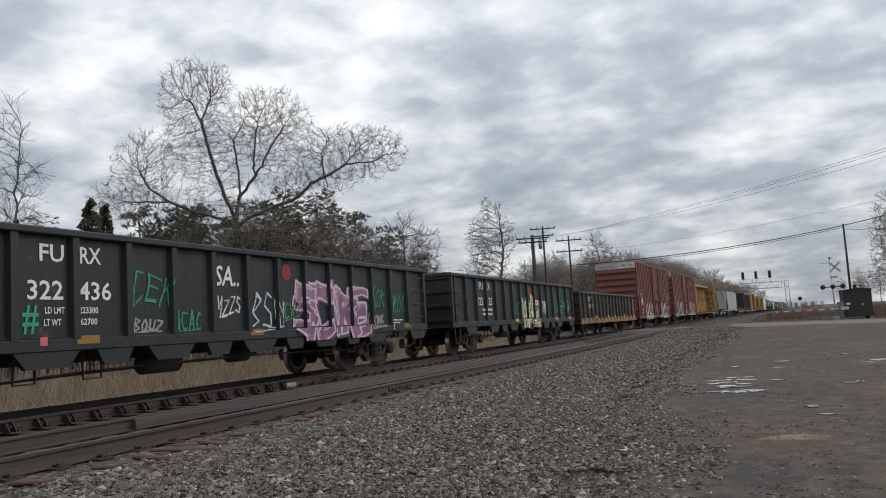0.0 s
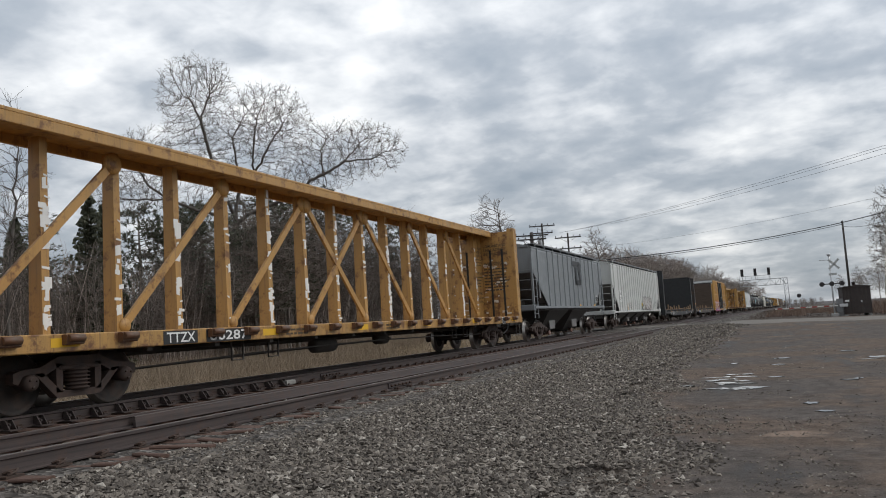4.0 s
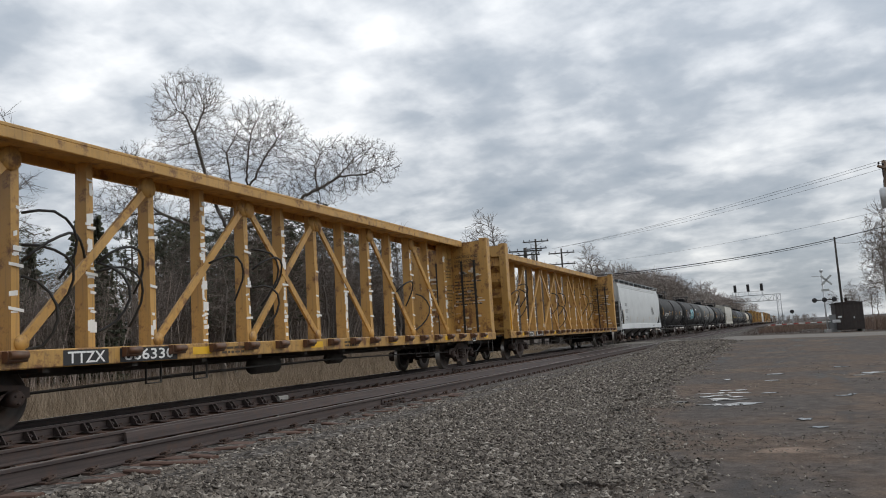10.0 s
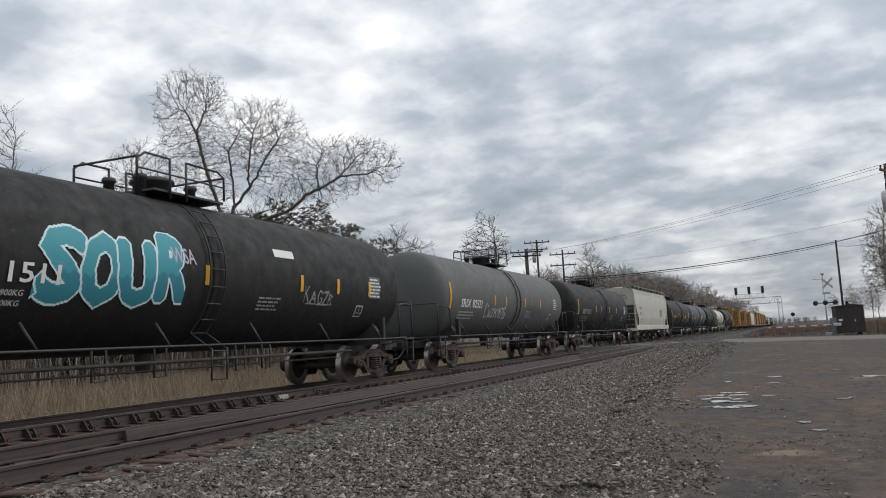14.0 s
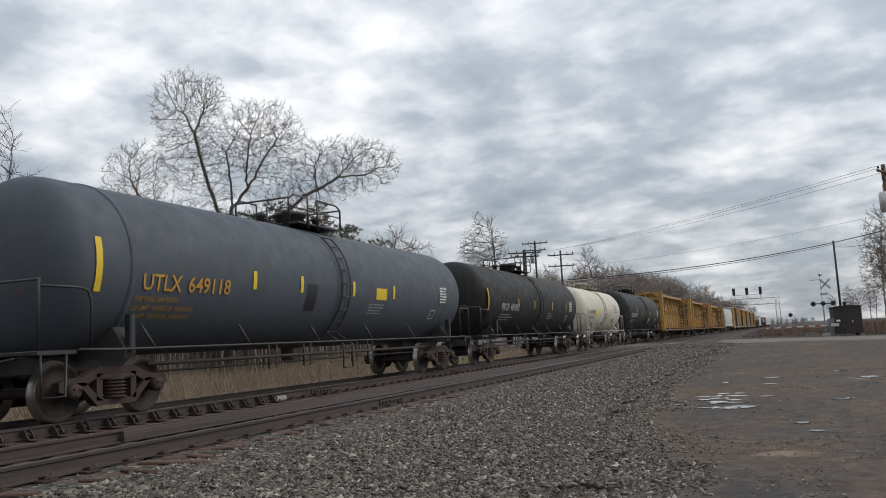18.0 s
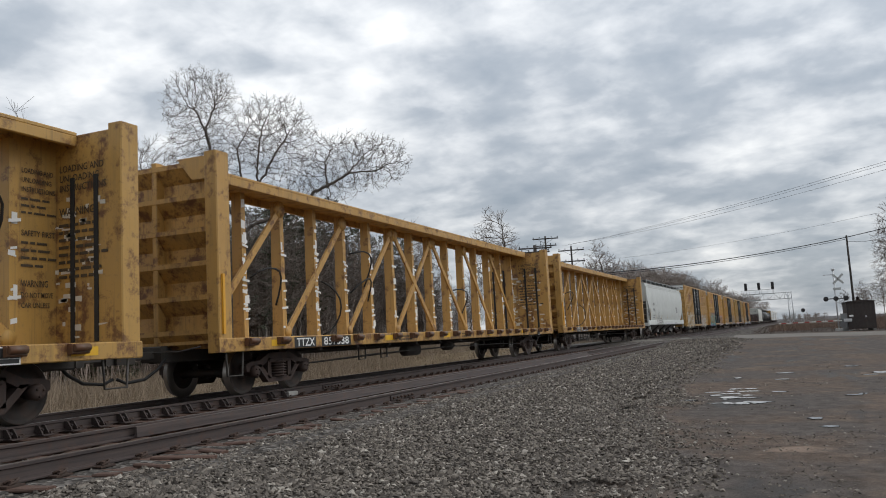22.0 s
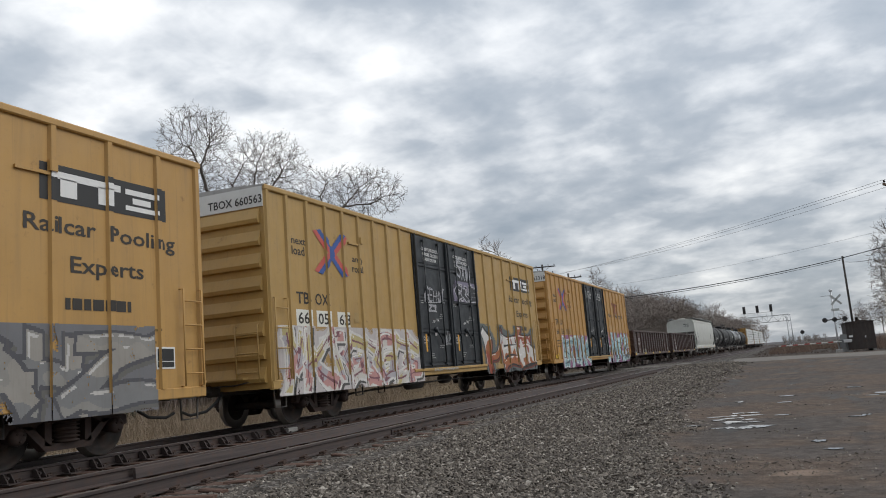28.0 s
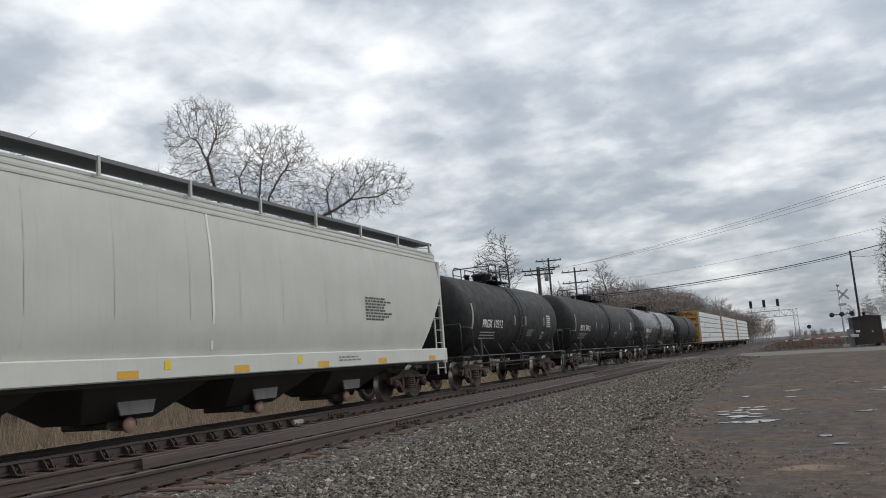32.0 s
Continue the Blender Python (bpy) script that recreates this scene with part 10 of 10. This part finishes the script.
def build_grass():
    def meadow(rng):
        y = 3 + 62 * rng.random() ** 1.3
        x = -13.5 - 16 * rng.random() ** 1.3 + bend(y)
        return (x, y, ground_z(x, y) - 0.02)

    def slope(rng):
        y = 2 + 80 * rng.random()
        x = -17 - 10.5 * rng.random() + bend(y)
        return (x, y, ground_z(x, y) - 0.02)

    def edge(rng):
        y = -2 + 92 * rng.random()
        x = -29.0 - 8 * rng.random() - 0.03 * y
        return (x, y, ground_z(x, y) - 0.05)

    def thicket(rng):
        y = -4 + 92 * rng.random()
        x = -28.5 - 22 * rng.random() ** 1.2 - 0.05 * y
        return (x, y, ground_z(x, y) - 0.05)

    def deep(rng):
        y = -6 + 104 * rng.random()
        x = -48 - 14 * rng.random() - 0.05 * y
        return (x, y, ground_z(x, y) - 0.05)

    def right(rng):
        y = 76 + 45 * rng.random()
        x = 8.5 + 16 * rng.random()
        return (x, y, ground_z(x, y) - 0.02)

    def far(rng):
        y = 72 + 120 * rng.random()
        x = -2 + bend(y) + 14 * rng.random() - 0.02 * y
        return (x, y, ground_z(x, y) - 0.02)

    def clumps(rng):
        while True:
            y = 84 + 60 * rng.random()
            x = -1.5 + bend(y) * 0.6 + 10.5 * rng.random()
            if noise.noise(Vector((x * 0.35, y * 0.12, 3))) > 0.05:
                return (x, y, ground_z(x, y) - 0.02)

    blades("brush", 5000, clumps, (0.15, 0.85), (0.010, 0.022), M_BRUSH, "clumps of red-brown brush past the crossing", "brush", 8)
    def stand(rng):
        y = 1 + 84 * rng.random()
        x = -20.5 - 9.0 * rng.random() ** 0.8 - 0.02 * y
        return (x, y, ground_z(x, y) - 0.02)

    blades("dry_grass", 34000, stand, (0.30, 1.15), (0.006, 0.013), M_GRASS, "tall tan grass standing before the wood", "grass", 9)
    blades("saplings", 9000, deep, (2.5, 6.5), (0.05, 0.11), M_STEM, "close-set trunks in the depth of the wood", "thicket", 6)
    blades("dry_grass", 46000, meadow, (0.06, 0.27), (0.006, 0.013), M_GRASS, "tall dry tan grass beyond the tracks", "grass", 1)
    blades("dry_grass", 22000, slope, (0.08, 0.36), (0.008, 0.017), M_GRASS, "tall pale dry grass before the wood", "grass", 7)
    blades("brush", 20000, edge, (0.2, 1.9), (0.005, 0.012), M_BRUSH, "leafless red-brown brush along the wood's edge", "brush", 2)
    blades("saplings", 16000, thicket, (2.0, 7.5), (0.010, 0.026), M_STEM, "thicket of thin leafless saplings filling the wood", "thicket", 5)
    blades("brush", 5000, right, (0.5, 1.7), (0.02, 0.045), M_BRUSH, "red-brown brush beside the road", "brush", 3)
    blades("brush", 7000, far, (0.04, 0.22), (0.012, 0.03), M_WEED, "low brown weeds beyond the crossing", "brush", 4)


def build_horizon():
    """A low wooded rise far off, all round."""
    g = Geo()
    n = 180
    for ring, (r, k) in enumerate(((1100, 0.0), (1130, 1.0), (1400, 1.0))):
        for i in range(n):
            a = 2 * math.pi * i / n
            h = 2.0 + 2.0 * noise.noise(Vector((math.cos(a) * 9, math.sin(a) * 9, 1))) + 2.0 * noise.noise(Vector((math.cos(a) * 40, math.sin(a) * 40, 2)))
            g.v.append((r * math.sin(a), r * math.cos(a), -2 if k == 0 else h))
    for ring in range(2):
        for i in range(n):
            j = (i + 1) % n
            g.face((ring * n + i, ring * n + j, (ring + 1) * n + j, (ring + 1) * n + i)[::-1])
    tagged(g.make("backdrop", leafy("distant_woodland", (0.085, 0.080, 0.080), (0.11, 0.10, 0.10))), "low grey wooded rise on the horizon", "horizon", kind="structure")


# ---- poles and wires ----
def utility_pole(x, y, height, arms, mat, label, r=0.14, extras=False, turn=0.0):
    """A round pole; arms: (height, length) of its crossarms, each with insulators and braces."""
    z0 = ground_z(x, y)
    ob = empty("utility_pole", pose(x, y, z0, 0, 0, turn), label, "utility pole", "utility poles")
    Geo().tube([(0, 0, -0.5), (0, 0, height * 0.5), (0, 0, height)], r, 12, 0, r * 0.7).make("pole", mat, parent=ob)
    for h, w in arms:
        arm = Geo().box(-w / 2, w / 2, -0.19, -0.08, h - 0.06, h + 0.06, 0, 0.012).make("crossarm", mat, parent=ob)
        for k in range(5):
            px = -w / 2 + 0.1 + (w - 0.2) * k / 4
            if abs(px) < 0.12:
                continue
            Geo().lathe([(h + 0.06, 0.02), (h + 0.12, 0.02), (h + 0.13, 0.055), (h + 0.20, 0.05), (h + 0.24, 0.03), (h + 0.24, 0.002)], 2, px, -0.135, 8).make("insulator", M_DARKMETAL, parent=arm)
        for s in (-1, 1):
            Geo().tube([(s * w * 0.3, -0.13, h - 0.06), (0, -0.10, h - 0.55)], 0.02, 4).make("arm_brace", M_DARKMETAL, parent=arm)
    if extras:
        Geo().lathe([(height - 2.55, 0.002), (height - 2.55, 0.22), (height - 1.6, 0.24), (height - 1.5, 0.18), (height - 1.5, 0.002)], 2, -0.38, 0.0, 14).make("transformer", M_GALV, parent=ob)
        Geo().tube([(-0.38, 0, height - 1.5), (-0.34, 0, height - 1.1), (-0.1, -0.1, height - 0.7)], 0.015, 5).make("lead_wire", M_CABLE, parent=ob)
        Geo().lathe([(height - 0.9, 0.03), (height - 0.5, 0.03), (height - 0.5, 0.002)], 2, -0.55, -0.1, 8).make("fuse_holder", M_DARKMETAL, parent=ob)
    return ob


def wire(a, b, sag, r, label, name="overhead_wire"):
    pts = []
    for i in range(25):
        t = i / 24
        p = Vector(a).lerp(Vector(b), t)
        p.z -= 4 * sag * t * (1 - t)
        pts.append(p)
    ob = Geo().tube(pts, r, 5).make(name, M_CABLE)
    tagged(ob, label, "wire", "overhead wires")


def build_poles():
    big = (6.45, 47.0)
    top = 9.25
    utility_pole(*big, top, ((top - 0.45, 2.3),), M_POLE, "brown wooden utility pole with a transformer beside the lot", 0.15, True, 62)
    utility_pole(7.9, 100.0, 10.3, (), M_POLEDARK, "dark plain wooden pole that carries the cable", 0.14)
    utility_pole(-19.8, 70.0, 9.4, ((9.1, 3.0), (8.75, 2.6)), M_POLEDARK, "dark wooden pole with heavy double crossarms", 0.22, False, 20)
    utility_pole(-23.6, 88.0, 12.6, ((12.3, 2.9), (11.5, 2.4)), M_POLEDARK, "dark wooden pole with crossarms and a transformer", 0.15, True, 15)
    utility_pole(-20.0, 85.0, 10.9, ((10.4, 2.8), (9.2, 2.8)), M_POLEDARK, "dark weathered pole with two crossarms", 0.13, False, 10)
    zt = ground_z(*big) + top
    for k, dx in enumerate((-1.0, -0.35, 1.0)):
        wire((big[0] + dx * 0.47, big[1] + dx * 0.88, zt - 0.2), (-20.0 + dx, 85.0, 10.2 + 0.1 * k), 0.3 + 0.05 * k, 0.009, "thin overhead wire that spans the tracks")
        wire((big[0] + dx * 0.47, big[1] + dx * 0.88, zt - 0.2), (34.0 + dx, 24.0, zt - 0.2), 0.5, 0.009, "thin overhead wire along the road")
    wire((big[0], big[1], zt - 2.6), (-20.0, 85.0, 8.4), 0.5, 0.006, "thin overhead wire that spans the tracks")
    wire((7.9, 100, 9.75), (-20.0, 85.0, 6.9), 0.55, 0.045, "thick black cable bundle across the tracks")
    wire((7.9, 100, 9.55), (-20.0, 85.0, 6.7), 0.55, 0.025, "thick black cable bundle across the tracks")
    wire((7.9, 100, 9.75), (32.0, 84.0, 14.2), 0.5, 0.045, "thick black cable bundle along the road")
    wire((7.9, 100, 9.3), (14.5, 92.0, 10.6), 0.9, 0.02, "slack black guy cable")


# ---- signals and shelter ----
def build_gantry():
    y = 210.0
    zb = ground_z(3.4, y)
    ob = empty("signal_bridge", pose(3.0, y, zb), "galvanised steel cantilever signal bridge over both tracks", "signal bridge")
    top, depth, reach, w = 7.5 - zb, 1.5, 10.4, 0.9

    def rod(name, a, b, r, parent=ob):
        return Geo().tube([a, b], r, 5).make(name, M_GALV, parent=parent)

    for s in (-w / 2, w / 2):
        for x in (-w / 2, w / 2):
            rod("leg_post", (x, s, -0.3), (x, s, top), 0.09)
        for z in (top, top - depth):
            rod("chord", (w / 2, s, z), (-reach, s, z), 0.075)
        n = 9
        for i in range(n):
            a, b = -reach * i / n, -reach * (i + 1) / n
            za, zb2 = (top, top - depth) if i % 2 else (top - depth, top)
            rod("lattice", (a, s, za), (b, s, zb2), 0.045)
            rod("lattice", (b, s, top - depth), (b, s, top), 0.04)
    for i in range(7):
        z = top * i / 7
        for s in (-w / 2, w / 2):
            rod("lattice", (-w / 2, s, z), (w / 2, s, z + top / 7), 0.045)
            rod("lattice", (s, -w / 2, z), (s, w / 2, z + top / 7), 0.045)
    Geo().box(-reach, 0.6, -w / 2, w / 2, top + 0.02, top + 0.07).make("walkway", M_GALV, parent=ob)
    for s in (-w / 2, w / 2):
        rod("handrail", (-reach, s, top + 1.0), (-3.2, s, top + 1.0), 0.035)
        for i in range(6):
            x = -reach + 1.4 * i
            rod("rail_post", (x, s, top), (x, s, top + 1.0), 0.035)
    for x in (-9.7, -6.7, -3.6):
        mast = rod("signal_mast", (x, -0.3, top), (x, -0.3, top + 2.6), 0.07)
        Geo().box(x - 0.33, x + 0.33, -0.52, -0.44, top + 1.0, top + 2.75, 0, 0.06).make("target_board", M_DARKMETAL, parent=mast)
        for k in range(3):
            Geo().lathe([(-0.85, 0.15), (-0.5, 0.13), (-0.5, 0.002)], 1, x, top + 1.3 + 0.55 * k, 10).make("signal_hood", M_DARKMETAL, parent=mast)
    Geo().box(-0.8, 0.8, -0.8, 0.8, -0.4, 0.15).make("footing", M_CONCRETE, parent=ob)


def build_crossing():
    x, y = 4.55, 74.0
    z = ground_z(x, y)
    top = 4.75 - z
    ob = empty("crossing_signal", pose(x, y, z, 0, 0, 4), "level-crossing signal with white crossbuck and dark twin lights", "crossing signal")
    Geo().tube([(0, 0, -0.3), (0, 0, top)], 0.065, 10).make("mast", M_GALV, parent=ob)
    Geo().box(-0.25, 0.25, -0.25, 0.25, -0.2, 0.25, 0, 0.03).make("mast_base", M_CONCRETE, parent=ob)
    for a in (45, -45):
        Geo().box(-0.56, 0.56, -0.10, -0.07, -0.085, 0.085, 0, 0.01).make("crossbuck_arm", ink((0.42, 0.43, 0.42)), parent=ob, at=pose(0.30, 0, 4.05 - z, 0, a, 0))
    Geo().box(-0.15, 0.45, -0.10, -0.07, 3.12 - z, 3.32 - z).make("sign_plate", ink((0.42, 0.43, 0.42)), parent=ob)
    Geo().lathe([(top, 0.10), (top + 0.14, 0.16), (top + 0.22, 0.06), (top + 0.22, 0.002)], 2, 0, 0, 10).make("bell", M_GALV, parent=ob)
    Geo().box(-0.8, 0.1, -0.03, 0.03, top - 0.35, top - 0.3).make("side_arm", M_GALV, parent=ob)
    lz = 2.42 - z
    Geo().tube([(-0.78, 0, lz), (0.78, 0, lz)], 0.045, 6).make("light_bar", M_DARKMETAL, parent=ob)
    for px in (-0.76, 0.0, 0.76):
        lamp = Geo().lathe([(-0.10, 0.20), (-0.06, 0.20), (-0.02, 0.14), (0.12, 0.12), (0.12, 0.002)], 1, px, lz, 16).make("flasher", M_DARKMETAL, parent=ob)
        Geo().lathe([(-0.30, 0.12), (-0.105, 0.13), (-0.105, 0.002)], 1, px, lz, 14).make("lamp_hood", M_DARKMETAL, parent=lamp)
    Geo().box(0.12, 0.55, -0.2, 0.25, 0.35, 1.0, 0, 0.04).make("gate_mechanism", ink((0.12, 0.12, 0.12)), parent=ob)
    gate = Geo().box(-4.6, 0.25, -0.26, -0.22, 0.84, 0.92, 0, 0.008).make("gate_arm", ink((0.66, 0.65, 0.62)), parent=ob)
    for k in range(5):
        Geo().box(-4.4 + 0.9 * k, -4.0 + 0.9 * k, -0.266, -0.214, 0.835, 0.925).make("red_stripe", ink((0.35, 0.05, 0.04)), parent=gate)
    Geo().box(0.4, 1.0, -0.26, -0.05, 0.75, 1.0, 0, 0.03).make("counterweight", ink((0.5, 0.5, 0.5)), parent=gate)
    # relay shelter beside it
    sx, sy = 6.35, 74.5
    sz = ground_z(sx, sy)
    sh = empty("relay_shelter", pose(sx, sy, sz, 0, 0, 2), "dark brown steel signal relay shelter beside the crossing", "shelter")
    dm = car_paint("shelter_brown", (0.035, 0.026, 0.023), 0.4, 0.15, 0.7)
    hh = 2.12 - sz
    Geo().box(-1.05, 1.05, 0, 3.0, 0.18, hh - 0.08, 0, 0.02).make("wall", dm, parent=sh)
    Geo().sweep([(-1.14, hh - 0.10), (1.14, hh - 0.10), (1.14, hh - 0.03), (0, hh + 0.10), (-1.14, hh - 0.03)], 1, -0.08, 3.08).make("roof", dm, parent=sh)
    door = Geo().box(-0.45, 0.45, -0.03, 0.0, 0.25, hh - 0.25, 0, 0.01).make("door", dm, parent=sh)
    Geo().box(0.28, 0.36, -0.08, -0.03, 1.1, 1.25).make("door_handle", M_GALV, parent=door)
    Geo().box(-0.9, -0.6, -0.02, 0.0, 1.2, 1.35).make("name_plate", ink(WHITE), parent=sh)
    for a in (-0.9, 0.9):
        Geo().box(a - 0.12, a + 0.12, 0.1, 2.9, -0.2, 0.19).make("skid", M_CONCRETE, parent=sh)
    Geo().lathe([(hh, 0.12), (hh + 0.3, 0.12), (hh + 0.34, 0.2), (hh + 0.42, 0.02), (hh + 0.42, 0.002)], 2, 0, 1.2, 10).make("vent", dm, parent=sh)
    g = Geo().box(-0.3, 0.3, 0, 0.35, -0.1, 1.45, 0, 0.02)
    tagged(g.make("signal_case", ink((0.22, 0.22, 0.22)), at=pose(5.1, 74.6, ground_z(5.0, 74.6))), "small grey signal equipment case on the ground", "equipment case")
    # a lone dwarf signal further on
    dx, dy = 4.0, 150.0
    dz = ground_z(dx, dy)
    ds = empty("track_signal", pose(dx, dy, dz), "single dark railway signal on a thin mast", "railway signal")
    Geo().tube([(0, 0, -0.3), (0, 0, 2.9)], 0.07, 8).make("mast", M_GALV, parent=ds)
    Geo().lathe([(-0.12, 0.34), (-0.08, 0.34), (-0.08, 0.002)], 1, 0, 2.6, 14).make("target_board", M_DARKMETAL, parent=ds)


build_woods()
build_grass()
build_horizon()
build_poles()
build_gantry()
build_crossing()


# ---- what moves: the train rolls past at a steady pace ----
def rolled(t):
    return 22.45387 * t + 0.0080339 * (t - 16) ** 2


def on_line(s):
    return FAR_X + bend(s), s


def motions():
    for car, q0, ln in CARS:
        rows = []
        for i in range(33):
            s = q0 - rolled(i)
            x0, y0 = on_line(s)
            x1, y1 = on_line(s + ln)
            rows.append((i, pose(x0, y0, 0, 0, 0, -math.degrees(math.atan2(x1 - x0, y1 - y0)))))
        walk(car, rows)


motions()
